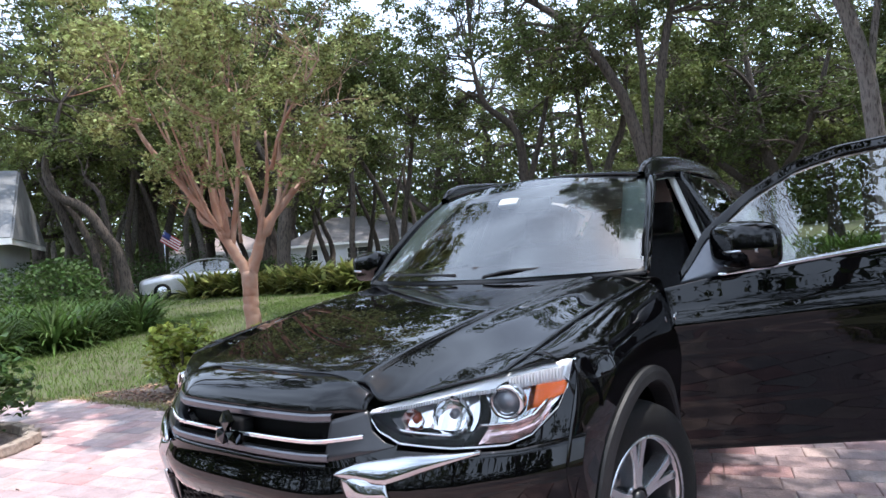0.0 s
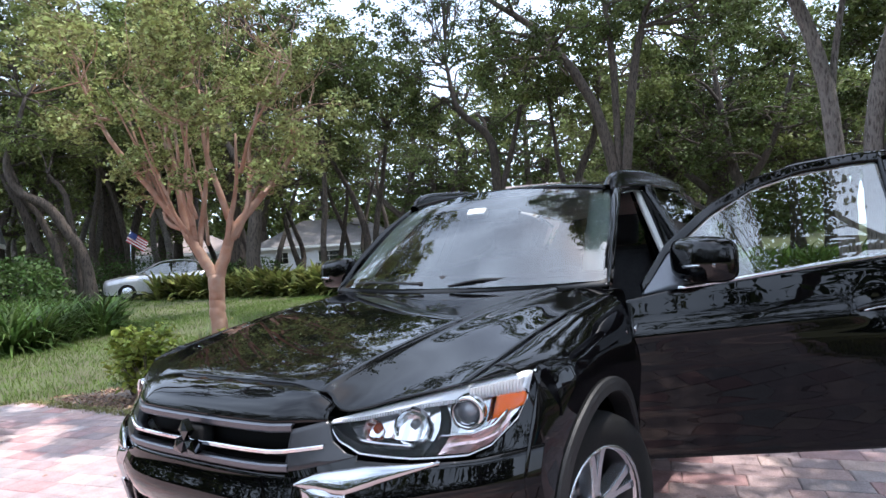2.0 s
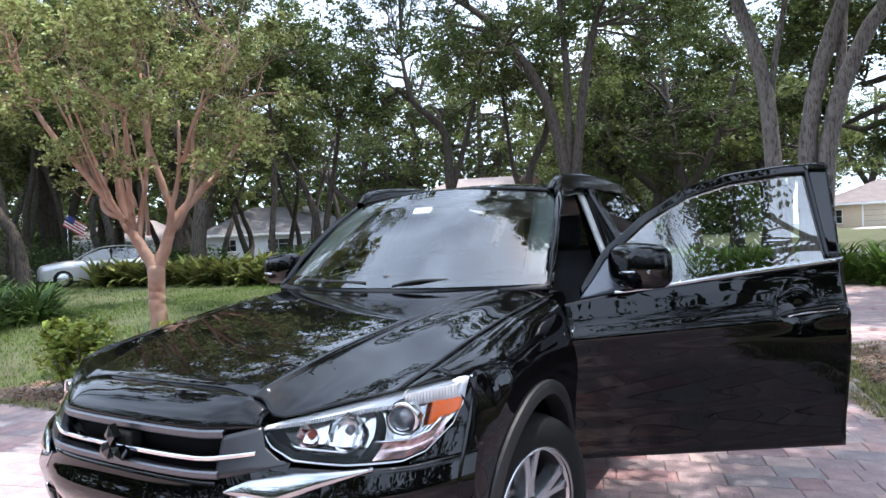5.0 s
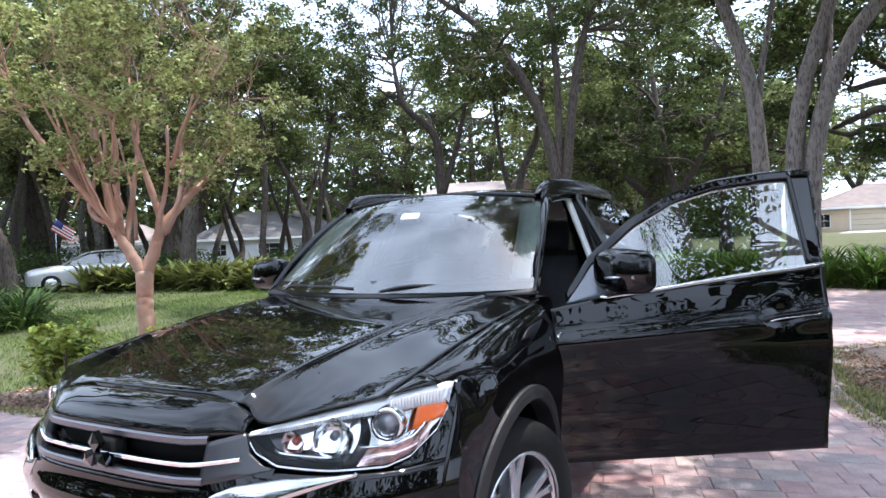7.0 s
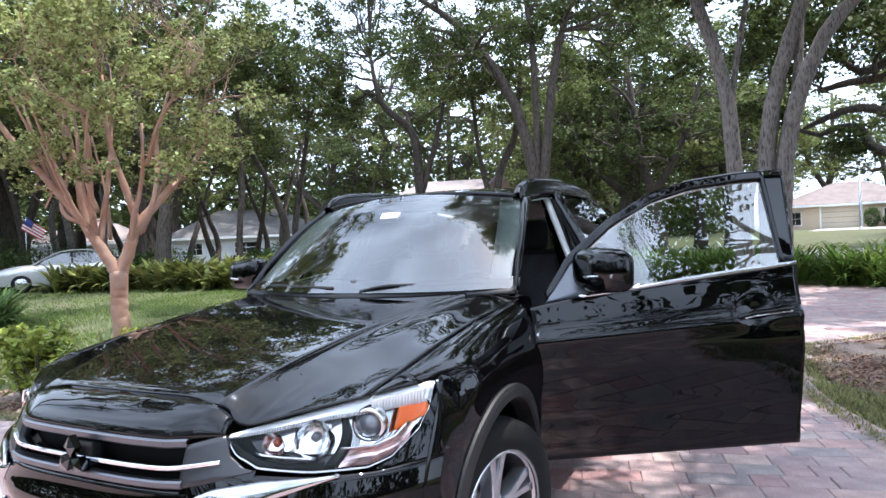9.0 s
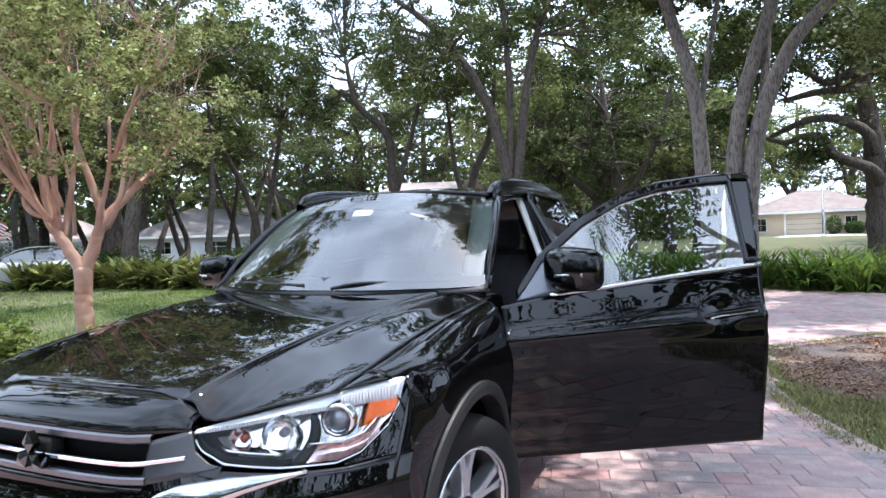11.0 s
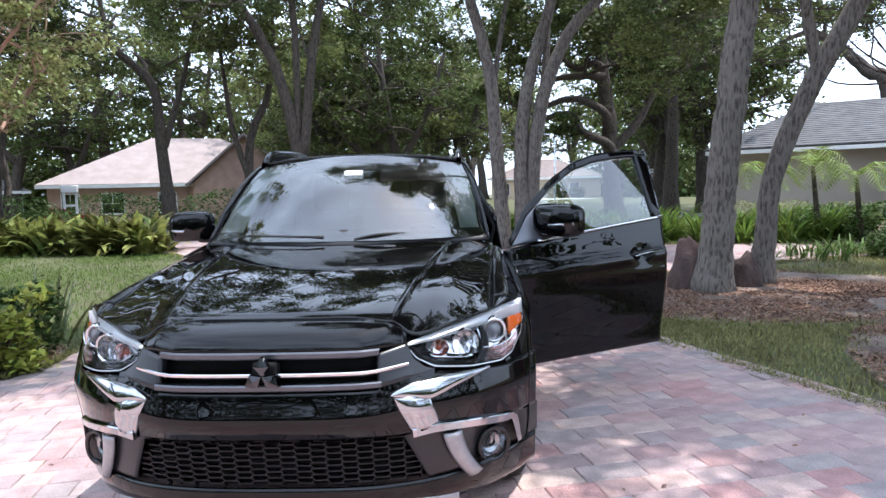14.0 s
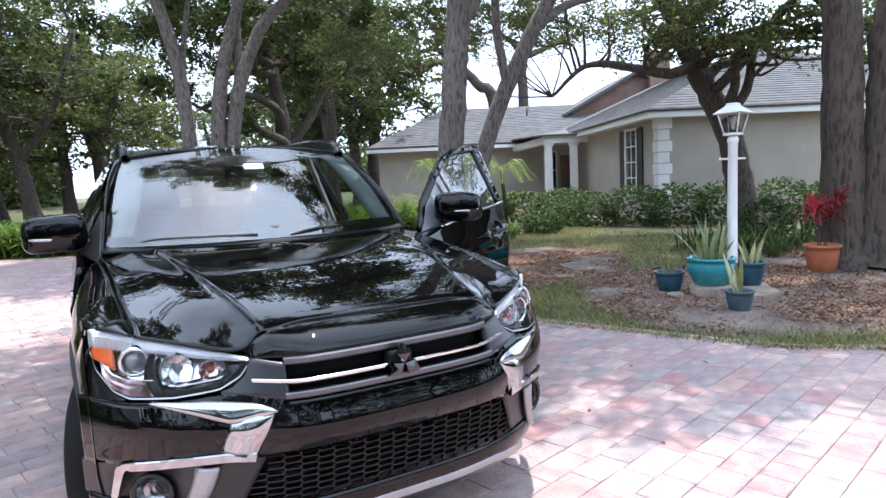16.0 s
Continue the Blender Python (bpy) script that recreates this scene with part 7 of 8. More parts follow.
def window_part(parent, cx, cz, w, h, y, shutters=False, rot=None, cols=2, rws=2):
    """A framed window in a wall that faces -y locally; rot turns it."""
    m = rot if rot is not None else Matrix.Identity(4)
    fr = part("window", boxes((cx - w / 2 - 0.06, y - 0.05, cz - h / 2 - 0.06, cx - w / 2, y + 0.03, cz + h / 2 + 0.06), (cx + w / 2, y - 0.05, cz - h / 2 - 0.06, cx + w / 2 + 0.06, y + 0.03, cz + h / 2 + 0.06),
                              (cx - w / 2, y - 0.05, cz + h / 2, cx + w / 2, y + 0.03, cz + h / 2 + 0.06), (cx - w / 2 - 0.03, y - 0.08, cz - h / 2 - 0.07, cx + w / 2 + 0.03, y + 0.03, cz - h / 2), m=m), M_white, parent, "white window frame", smooth=False)
    part("glass_pane", boxes((cx - w / 2, y - 0.012, cz - h / 2, cx + w / 2, y - 0.004, cz + h / 2), m=m), M_pane, fr, smooth=False)
    # black panel just behind the pane stands for the unlit room
    part("dark_room_panel", boxes((cx - w / 2, y + 0.002, cz - h / 2, cx + w / 2, y + 0.02, cz + h / 2), m=m), M_shutter, fr, smooth=False)
    for i in range(1, cols):
        x = cx - w / 2 + w * i / cols
        part("glazing_bar", boxes((x - 0.015, y - 0.03, cz - h / 2, x + 0.015, y - 0.014, cz + h / 2), m=m), M_white, fr, smooth=False)
    for i in range(1, rws):
        z = cz - h / 2 + h * i / rws
        part("glazing_bar", boxes((cx - w / 2, y - 0.033, z - 0.015, cx + w / 2, y - 0.015, z + 0.015), m=m), M_white, fr, smooth=False)
    if shutters:
        for sx in (-1, 1):
            x = cx + sx * (w / 2 + 0.28)
            sh = part("shutter", boxes((x - 0.2, y - 0.05, cz - h / 2 - 0.05, x + 0.2, y - 0.005, cz + h / 2 + 0.05), bevel=0.01, m=m), M_shutter, parent, "black window shutter", smooth=False)
    return fr


def near_house():
    """Single-storey stucco house; local x runs along its front eave, y into the plot."""
    h = empty("house", label="beige stucco house with grey shingle roof and white trim", category="house")
    h.matrix_basis = pose(11.4, 9.2, GZ, 0, 0, -27)
    left = Matrix.Rotation(radians(-90), 4, 'Z')
    e, W, R = 0.42, 12.0, 2.5
    eave, base = 2.72, 0.0
    part("wall", boxes((e, e, base, W - e, e + 0.2, 2.62)), M_stucco, h, "beige stucco front wall", smooth=False)
    part("wall", boxes((e, e + 0.2, base, e + 0.2, 6.7, 2.62)), M_stucco, h, "beige stucco side wall", smooth=False)
    part("wall", boxes((e + 1.2, 6.7, base, e + 1.4, 13.2, 2.62)), M_stucco, h, smooth=False)
    part("wall", boxes((-7.2, 13.2, base, e + 1.4, 13.4, 2.62)), M_stucco, h, "beige stucco rear wing wall", smooth=False)
    part("soffit", boxes((0.03, 0.03, 2.60, W, 14, 2.63)), M_white, h, smooth=False)
    part("fascia", boxes((0, 0, 2.58, W, 0.04, 2.76)), M_white, h, "white fascia board", smooth=False)
    part("fascia", boxes((0, 0.04, 2.58, 0.04, 12.3, 2.76)), M_white, h, "white fascia board", smooth=False)
    part("fascia", boxes((-7.7, 12.46, 2.58, 0.0, 12.5, 2.76)), M_white, h, "white fascia board", smooth=False)
    part("soffit", boxes((-7.7, 12.5, 2.60, 0.02, 13.3, 2.63)), M_white, h, smooth=False)
    # main hip roof and rear wing
    slab("roof", [(-0.05, -0.05, 2.75), (W, -0.05, 2.75), (6, 6, 5.25)], 0.06, M_shingle, h, "grey shingle hip slope")
    slab("roof", [(-0.05, -0.05, 2.75), (6, 6, 5.25), (6, 15, 5.25), (-0.05, 15, 2.75)], 0.06, M_shingle, h, "grey shingle side slope")
    slab("roof", [(W, -0.05, 2.75), (W, 15, 2.75), (6, 15, 5.25), (6, 6, 5.25)], 0.06, M_shingle, h)
    slab("roof", [(-7.75, 12.44, 2.75), (4.5, 12.44, 2.75), (4.5, 17, 4.75), (-4.0, 17, 4.75)], 0.06, M_shingle, h, "grey shingle rear wing slope")
    slab("roof", [(-7.75, 12.44, 2.75), (-4.0, 17, 4.75), (-7.75, 20, 2.75)], 0.06, M_shingle, h)
    shingle_rows(h, (0.0, 0.0, 2.78), (W, 0.0, 2.78), (6.05, 6, 5.28), (5.95, 6, 5.28), 30, M_shingle)
    shingle_rows(h, (0.0, 12.3, 2.78), (0.0, 0.0, 2.78), (6, 6, 5.28), (6, 12.3, 5.28), 30, M_shingle)
    shingle_rows(h, (-7.7, 12.44, 2.78), (1.0, 12.44, 2.78), (4.5, 17, 4.78), (-4.0, 17, 4.78), 22, M_shingle)
    # quoins at both wall faces of the corner
    for i in range(9):
        w = 0.34 if i % 2 == 0 else 0.27
        part("quoin", boxes((e - 0.035, e - 0.035, 0.05 + i * 0.285, e + w, e + 0.03, 0.315 + i * 0.285), bevel=0.012), M_white, h, "white corner quoin", smooth=False)
        part("quoin", boxes((e - 0.032, e + 0.035, 0.05 + i * 0.285, e + 0.03, e + w, 0.315 + i * 0.285), bevel=0.012), M_white, h, "white corner quoin", smooth=False)
    # shuttered window in the side wall
    window_part(h, -2.35, 1.55, 0.85, 1.75, e, True, left, 2, 4)
    # porch
    for px in (-0.95, -0.05):
        c = part("porch_column", boxes((px - 0.12, 6.75, 0, px + 0.12, 6.99, 2.4), bevel=0.015), M_white, h, "square white porch column", smooth=False)
        part("column_cap", boxes((px - 0.16, 6.71, 2.30, px + 0.16, 7.03, 2.4), bevel=0.01), M_white, c, smooth=False)
        part("column_base", boxes((px - 0.16, 6.71, 0, px + 0.16, 7.03, 0.16), bevel=0.01), M_white, c, smooth=False)
    part("porch_beam", boxes((-1.15, 6.66, 2.4, e + 1.2, 7.08, 2.64)), M_white, h, "white porch beam", smooth=False)
    part("porch_beam", boxes((-1.15, 7.08, 2.4, -0.85, 13.2, 2.64)), M_white, h, smooth=False)
    slab("porch_roof", [(-1.3, 6.5, 2.66), (e + 1.3, 6.5, 2.66), (e + 1.3, 13, 3.3), (-1.3, 13, 2.9)], 0.06, M_shingle, h)
    part("porch_floor", boxes((-1.2, 6.6, 0, e + 1.2, 13.2, 0.12)), M_concrete, h, smooth=False)
    window_part(h, 0.55, 1.5, 0.5, 1.6, 13.2, False, None, 1, 2)
    window_part(h, -9.6, 1.5, 0.9, 1.5, e + 1.2, False, left, 2, 2)
    # entrance door
    d = part("entrance_door", boxes((1.0, 13.12, 0.12, 1.55, 13.19, 2.15), bevel=0.01), M_brownwall, h, "dark front door", smooth=False)
    # raised rear storey with gable and chimney
    part("upper_wall", boxes((2.2, 15.5, 2.6, 8.6, 20, 4.3)), M_brownwall, h, "brown upper storey wall", smooth=False)
    bm = bmesh.new()
    tri = [(2.2, 15.5, 4.3), (8.6, 15.5, 4.3), (5.4, 15.5, 6.0)]
    f = bm.faces.new([bm.verts.new(p) for p in tri])
    r = bmesh.ops.extrude_face_region(bm, geom=[f])
    bmesh.ops.translate(bm, vec=(0, 4.4, 0), verts=[v for v in r["geom"] if isinstance(v, bmesh.types.BMVert)])
    part("gable", bm, M_brownwall, h, "brown brick gable", smooth=False)
    slab("gable_roof", [(1.7, 15.1, 4.1), (5.4, 15.1, 6.07), (5.4, 20.2, 6.07), (1.7, 20.2, 4.1)], 0.12, M_shingle, h)
    slab("gable_roof", [(9.1, 15.1, 4.1), (5.4, 15.1, 6.07), (5.4, 20.2, 6.07), (9.1, 20.2, 4.1)], 0.12, M_shingle, h)
    ch = part("chimney", boxes((5.9, 15.0, 3.6, 6.9, 15.5, 6.9), bevel=0.02), M_brownwall, h, "brown brick chimney", smooth=False)
    part("vent_pipe", lathed([(0.05, 4.1), (0.05, 4.45), (0.0, 4.45)], 10, Matrix.Translation((-0.2, 14.5, 0))), M_shutter, h)
    return h


near_house()


def plain_house(x, y, turn, w, d, eave, rise, wall, roof, label, base=0.0, gable=None, wins=(), garage=None, hip=None):
    """A distant house: walls, hip roof, windows and maybe a garage or a front gable."""
    h = empty("house", label=label, category="house")
    h.matrix_basis = pose(x, y, GZ, 0, 0, turn)
    part("wall", boxes((0, 0, 0, w, d, eave)), wall, h, smooth=False)
    o = 0.5
    k = d / 2
    q = k if hip is None else hip
    slabs = [[(-o, -o, eave), (w + o, -o, eave), (w - q, k, eave + rise), (q, k, eave + rise)], [(-o, d + o, eave), (w + o, d + o, eave), (w - q, k, eave + rise), (q, k, eave + rise)],
             [(-o, -o, eave), (q, k, eave + rise), (-o, d + o, eave)], [(w + o, -o, eave), (w - q, k, eave + rise), (w + o, d + o, eave)]]
    for s in slabs:
        slab("roof", s, 0.12, roof, h)
    part("fascia", boxes((-o, -o - 0.03, eave - 0.18, w + o, -o + 0.03, eave + 0.03)), M_white, h, smooth=False)
    part("fascia", boxes((w + o - 0.03, -o, eave - 0.18, w + o + 0.03, d + o, eave + 0.03)), M_white, h, smooth=False)
    if gable:
        g0, g1, gh = gable
        part("gable_wall", boxes((g0, -1.6, 0, g1, 0.1, eave)), wall, h, smooth=False)
        bm = bmesh.new()
        gm = (g0 + g1) / 2
        f = bm.faces.new([bm.verts.new(p) for p in ((g0, -1.6, eave), (g1, -1.6, eave), (gm, -1.6, eave + gh))])
        r = bmesh.ops.extrude_face_region(bm, geom=[f])
        bmesh.ops.translate(bm, vec=(0, 3.4, 0), verts=[v for v in r["geom"] if isinstance(v, bmesh.types.BMVert)])
        part("gable", bm, wall, h, smooth=False)
        for a, b in ((g0 - 0.4, gm), (g1 + 0.4, gm)):
            slab("gable_roof", [(a, -2.0, eave - 0.15), (b, -2.0, eave + gh + 0.1), (b, k, eave + gh + 0.1), (a, k, eave - 0.15)], 0.14, roof, h)
    for cx, cz, ww, hh in wins:
        window_part(h, cx, cz, ww, hh, -1.6 if gable and gable[0] < cx < gable[1] else 0.0)
    if garage:
        gx, gz, gw, gh = garage
        g = part("garage_door", boxes((gx, -0.03, gz, gx + gw, 0.06, gz + gh)), M_garage, h, "tan sectional garage door", smooth=False)
        # raised black strips stand for the shade in the panel grooves
        for i in range(1, 4):
            part("groove_shade", boxes((gx, -0.036, gz + gh * i / 4 - 0.012, gx + gw, -0.028, gz + gh * i / 4 + 0.012)), M_shutter, g, smooth=False)
        part("door_frame", boxes((gx - 0.15, -0.05, gz, gx, 0.02, gz + gh + 0.15), (gx + gw, -0.05, gz, gx + gw + 0.15, 0.02, gz + gh + 0.15), (gx, -0.05, gz + gh, gx + gw, 0.02, gz + gh + 0.15)), M_white, h, smooth=False)
    return h


plain_house(-24.4, 34.9, 22, 15.5, 11, 2.35, 3.3, M_pinkwall, M_pinkroof, "brick house with a pale pink shingle roof", gable=(8.2, 14.4, 2.9), wins=((1.2, 1.2, 0.9, 1.2), (3.5, 1.2, 1.2, 1.2), (12.1, 1.3, 1.1, 1.3), (6.6, 1.2, 1.0, 1.2)))
plain_house(3.6, 73, -6, 12.6, 10, 2.9, 2.3, M_tanwall, M_farroof, "distant beige house with a double garage", wins=((1.6, 1.6, 1.0, 1.3), (9.6, 1.6, 1.0, 1.3)), garage=(3.9, 0.55, 3.3, 2.1))
plain_house(-44.1, 37.2, 42, 13.5, 8, 2.3, 2.5, M_whitewall, M_darkroof, "distant white house with a brown roof", wins=((2.2, 1.3, 1.0, 1.0), (6.4, 1.3, 1.9, 0.9), (10.4, 1.3, 1.0, 1.0)))
plain_house(-48, 27.8, 46, 8, 7, 2.2, 2.0, M_whitewall, M_pinkroof, "distant white house seen between trunks", wins=((3, 1.4, 1.1, 1.2),))
plain_house(-26.2, -1.15, 62, 9, 7, 2.6, 2.7, M_whitewall, M_greyroof, "white house with grey shingles behind the ferns", hip=-0.3, wins=((6.6, 1.2, 0.8, 1.2),))
# the plot across the street lies a little higher
bm = bmesh.new()
grid(bm, lambda u, v: (-14 + 44 * u, 50 + 45 * v, GZ + 0.01 + 0.46 * min(1.0, v * 6)), 20, 24)
tagged(part("far_lawn", bm, M_soil, None), label="raised lawn of the distant house", category="lawn", kind="structure")
far_drive = sheet("far_driveway", [(5.5, 59), (13.5, 59), (11.4, 72.6), (7.5, 73)], GZ + 0.49, M_concrete, "pale concrete driveway of the distant house")
tagged(far_drive, category="driveway")
leaf_hedge("round_bush", [(11.5, 70.8, 1.4, .75, .7, 1.0)], 1500, 0.16, M_shrub, "dark clipped bush beside the distant garage", 95, cat="shrub")
leaf_hedge("round_bush", [(13.2, 70.6, 1.1, 1.0, .7, .65)], 1500, 0.16, M_shrub, "dark clipped hedge block by the distant house", 96, cat="shrub")
pole = empty("street_pole", (9.25, 60.0, GZ + 0.46), label="tall pale metal street pole", category="pole")
part("shaft", lathed([(0.0, 0.0), (0.11, 0.0), (0.09, 0.3), (0.06, 7.0), (0.0, 7.02)], 12), M_satchrome, pole)
part("base_collar", lathed([(0.0, 0.0), (0.17, 0.0), (0.15, 0.12), (0.0, 0.14)], 12), M_satchrome, pole)


# ---- things in the beds ----
M_teal = mat("teal_glazed_pot", (0.03, 0.30, 0.32), 0.18, vary=0.2, scale=6, fine=30, color2=(0.02, 0.20, 0.24), coat=0.4)
M_navy = mat("dark_blue_glazed_pot", (0.025, 0.085, 0.13), 0.3, vary=0.2, scale=6, fine=30)
M_slate = mat("slate_blue_pot", (0.07, 0.115, 0.14), 0.5, vary=0.15, scale=6, fine=30)
M_terra = mat("terracotta", (0.42, 0.13, 0.06), 0.75, vary=0.15, scale=8, fine=40, bump=0.15)
M_potsoil = mat("potting_soil", (0.05, 0.035, 0.025), 0.95, vary=0.2)
M_stone = mat("weathered_flagstone", (0.36, 0.29, 0.235), 0.9, vary=0.25, scale=5, fine=40, bump=0.6, bump_scale=30)
M_redrock = mat("reddish_brown_rock", (0.10, 0.062, 0.054), 0.92, vary=0.3, scale=5, fine=30, color2=(0.055, 0.04, 0.037), bump=0.9, bump_scale=18)
M_snake = mat("snake_plant_leaves", (0.22, 0.26, 0.10), 0.4, vary=0.35, scale=18, fine=60, color2=(0.09, 0.12, 0.05), island=0.3)
M_snakeedge = mat("pale_snake_plant_leaves", (0.42, 0.40, 0.19), 0.45, vary=0.25, scale=18, fine=60, color2=(0.22, 0.24, 0.10), island=0.3)
M_palm = mat("palm_fronds", (0.26, 0.33, 0.09), 0.45, vary=0.25, scale=3, fine=20, color2=(0.12, 0.18, 0.05), island=0.3, trans=0.35)
M_lampglass = glass_mat("lantern_glass", (0.95, 0.96, 0.95), 0.95, 1.6)


def flower_pot(name, x, y, z, r, h, material, label, lipw=0.02, belly=1.0):
    p = empty(name, (x, y, z), label=label, category="pot", group="potted plants")
    prof = [(0.0, 0.0), (r * 0.66, 0.0), (r * 0.72, 0.01), (r * 0.86 * belly, h * 0.45), (r * 0.95 * belly, h * 0.75), (r * 0.93, h * 0.86), (r + lipw * 0.2, h * 0.88), (r + lipw * 0.3, h * 0.97), (r * 0.99, h), (r * 0.90, h * 0.99), (r * 0.86, h * 0.86)]
    part("pot_body", lathed(prof, 36), material, p)
    part("soil", lathed([(0.0, h * 0.87), (r * 0.87, h * 0.86)], 24), M_potsoil, p, "dark potting soil")
    return p


def blades(parent, n, r, z, length, width, lean, seed, material, name="leaf"):
    """Stiff upright leaves, each its own piece."""
    q = np.random.default_rng(seed)
    for i in range(n):
        a = q.uniform(0, 6.28)
        d = r * math.sqrt(q.random())
        strips(name, [(d * math.cos(a), d * math.sin(a), z)], material, q, length * q.uniform(0.75, 1.1), width, 0.35, lean, 6, parent, spread=a + q.normal(0, 0.5))


pot = flower_pot("flower_pot", 4.83, 2.50, 0.075, 0.235, 0.29, M_teal, "large teal glazed pot with snake plants", 0.03, 1.12)
blades(pot, 9, 0.13, 0.24, 0.46, 0.055, 12, 3, M_snake)
blades(pot, 5, 0.15, 0.24, 0.40, 0.05, 16, 4, M_snakeedge)
pot = flower_pot("flower_pot", 4.62, 2.86, GZ + 0.01, 0.155, 0.22, M_navy, "small dark blue glazed pot with a wilting snake plant")
blades(pot, 4, 0.08, 0.18, 0.24, 0.045, 18, 5, M_snakeedge)
pot = flower_pot("flower_pot", 5.22, 2.32, 0.04, 0.155, 0.25, M_navy, "dark blue glazed pot with upright snake plants")
blades(pot, 5, 0.08, 0.21, 0.42, 0.05, 12, 6, M_snakeedge)
pot = flower_pot("flower_pot", 4.30, 1.80, GZ + 0.01, 0.125, 0.19, M_slate, "little slate blue pot with one tall snake plant")
blades(pot, 4, 0.05, 0.16, 0.46, 0.045, 16, 7, M_snakeedge)
pot = flower_pot("flower_pot", 6.78, 2.44, GZ + 0.01, 0.195, 0.34, M_terra, "terracotta pot with a crimson-leaved plant", 0.03)
for k in range(4):
    a = k * 1.6
    st = [(0.04 * math.cos(a), 0.04 * math.sin(a), 0.3), (0.08 * math.cos(a), 0.08 * math.sin(a), 0.5), (0.16 * math.cos(a), 0.16 * math.sin(a), 0.68 + 0.05 * k)]
    tubes("stem", [(spline(st, 4), 0.008)], M_barkdark, pot, "", 6)
    q = np.random.default_rng(30 + k)
    strips("red_leaves", np.repeat([st[-1]], 26, 0) + q.normal(0, 0.03, (26, 3)), M_red, q, 0.24, 0.035, 1.0, 55, 4, pot, "crimson strap leaves")
for (x, y, z0, z1, w, d, s) in ((4.80, 2.46, GZ, 0.075, 0.30, 0.24, 1), (4.95, 2.05, GZ, 0.045, 0.28, 0.20, 2), (5.22, 2.30, GZ, 0.038, 0.22, 0.2, 3), (4.42, 2.62, GZ, 0.012, 0.13, 0.1, 4)):
    bm = bmesh.new()
    pl = ring(x, y, w, d, 0.5, 11, 0.16, s)
    f = bm.faces.new([bm.verts.new((px, py, z0)) for px, py in pl])
    r_ = bmesh.ops.extrude_face_region(bm, geom=[f])
    bmesh.ops.translate(bm, vec=(0, 0, z1 - z0), verts=[v for v in r_["geom"] if isinstance(v, bmesh.types.BMVert)])
    bmesh.ops.bevel(bm, geom=bm.edges[:], offset=0.012, segments=2, affect='EDGES')
    tagged(part("flagstone", bm, M_stone, None, smooth=False), label="flat weathered flagstone under the pots", category="stone", group="flagstones")


def lamp_post(x, y):
    h = empty("lamp_post", (x, y, GZ), label="white garden lamp post with a glass lantern", category="lamp post")
    part("post", lathed([(0.0, 0.0), (0.075, 0.0), (0.075, 0.10), (0.056, 0.13), (0.050, 0.9), (0.047, 1.56), (0.056, 1.575), (0.056, 1.60), (0.035, 1.64), (0.0, 1.64)], 24), M_white, h, "white painted post")
    part("ladder_rest", lathed([(0.0, -0.13), (0.011, -0.13), (0.011, 0.13), (0.0, 0.13)], 10, Matrix.Translation((0, 0, 1.40)) @ pose(0, 0, 0, 0, 90, -42)), M_white, h, "white cross bar")
    part("rest_knob", lathed([(0.0, -0.145), (0.016, -0.14), (0.016, -0.128), (0.0, -0.125)], 10, Matrix.Translation((0, 0, 1.40)) @ pose(0, 0, 0, 0, 90, -42)), M_white, h)
    # lantern: tapering four-sided cage
    part("lantern_base", boxes((-0.075, -0.075, 1.64, 0.075, 0.075, 1.665), bevel=0.006), M_white, h, smooth=False)
    for sx, sy in ((-1, -1), (-1, 1), (1, -1), (1, 1)):
        tubes("lantern_bar", [([(sx * 0.066, sy * 0.066, 1.66), (sx * 0.112, sy * 0.112, 1.865)], 0.008)], M_white, h, "", 6)
    for k in range(4):
        m = Matrix.Rotation(k * math.pi / 2, 4, 'Z')
        bm = bmesh.new()
        bm.faces.new([bm.verts.new(m @ Vector(p)) for p in ((-0.064, -0.066, 1.665), (0.064, -0.066, 1.665), (0.110, -0.112, 1.862), (-0.110, -0.112, 1.862))])
        part("lantern_pane", bm, M_lampglass, h, "clear lantern pane", smooth=False)
        bm = bmesh.new()
        bm.faces.new([bm.verts.new(m @ Vector(p)) for p in ((-0.145, -0.145, 1.865), (0.145, -0.145, 1.865), (0.05, -0.05, 1.945), (-0.05, -0.05, 1.945))])
        thick(part("lantern_roof", bm, M_white, h, "white lantern roof", smooth=False), 0.012)
    part("lantern_cap", boxes((-0.055, -0.055, 1.94, 0.055, 0.055, 1.965), bevel=0.006), M_white, h, smooth=False)
    part("bulb", lathed([(0.0, 1.70), (0.018, 1.70), (0.02, 1.74), (0.034, 1.79), (0.026, 1.83), (0.0, 1.842)], 16), M_white, h, "frosted bulb")
    return h


lp = lamp_post(5.06, 2.42)
lp.rotation_euler = (0, radians(0.6), radians(12))


def rock(x, y, sx, sy, sz, seed, label):
    bm = bmesh.new()
    bmesh.ops.create_icosphere(bm, subdivisions=4, radius=1)
    for v in bm.verts:
        k = 1 + 0.35 * noise.noise(v.co * 1.3 + Vector((seed, 0, 0))) + 0.10 * noise.noise(v.co * 5 + Vector((0, seed, 0)))
        c = v.co * k
        v.co = Vector((c.x * sx, c.y * sy, max(c.z, -0.3) * sz))
    ob = part("rock", bm, M_redrock, None)
    ob.location = (x, y, GZ + 0.25 * sz)
    return tagged(ob, label=label, category="rock", group="rocks round the oak")


rock(4.28, 6.42, 0.19, 0.17, 0.36, 3, "reddish upright rock between the oak trunks")
rock(3.47, 6.28, 0.21, 0.21, 0.50, 8, "dark brown rock leaning on the oak trunk")


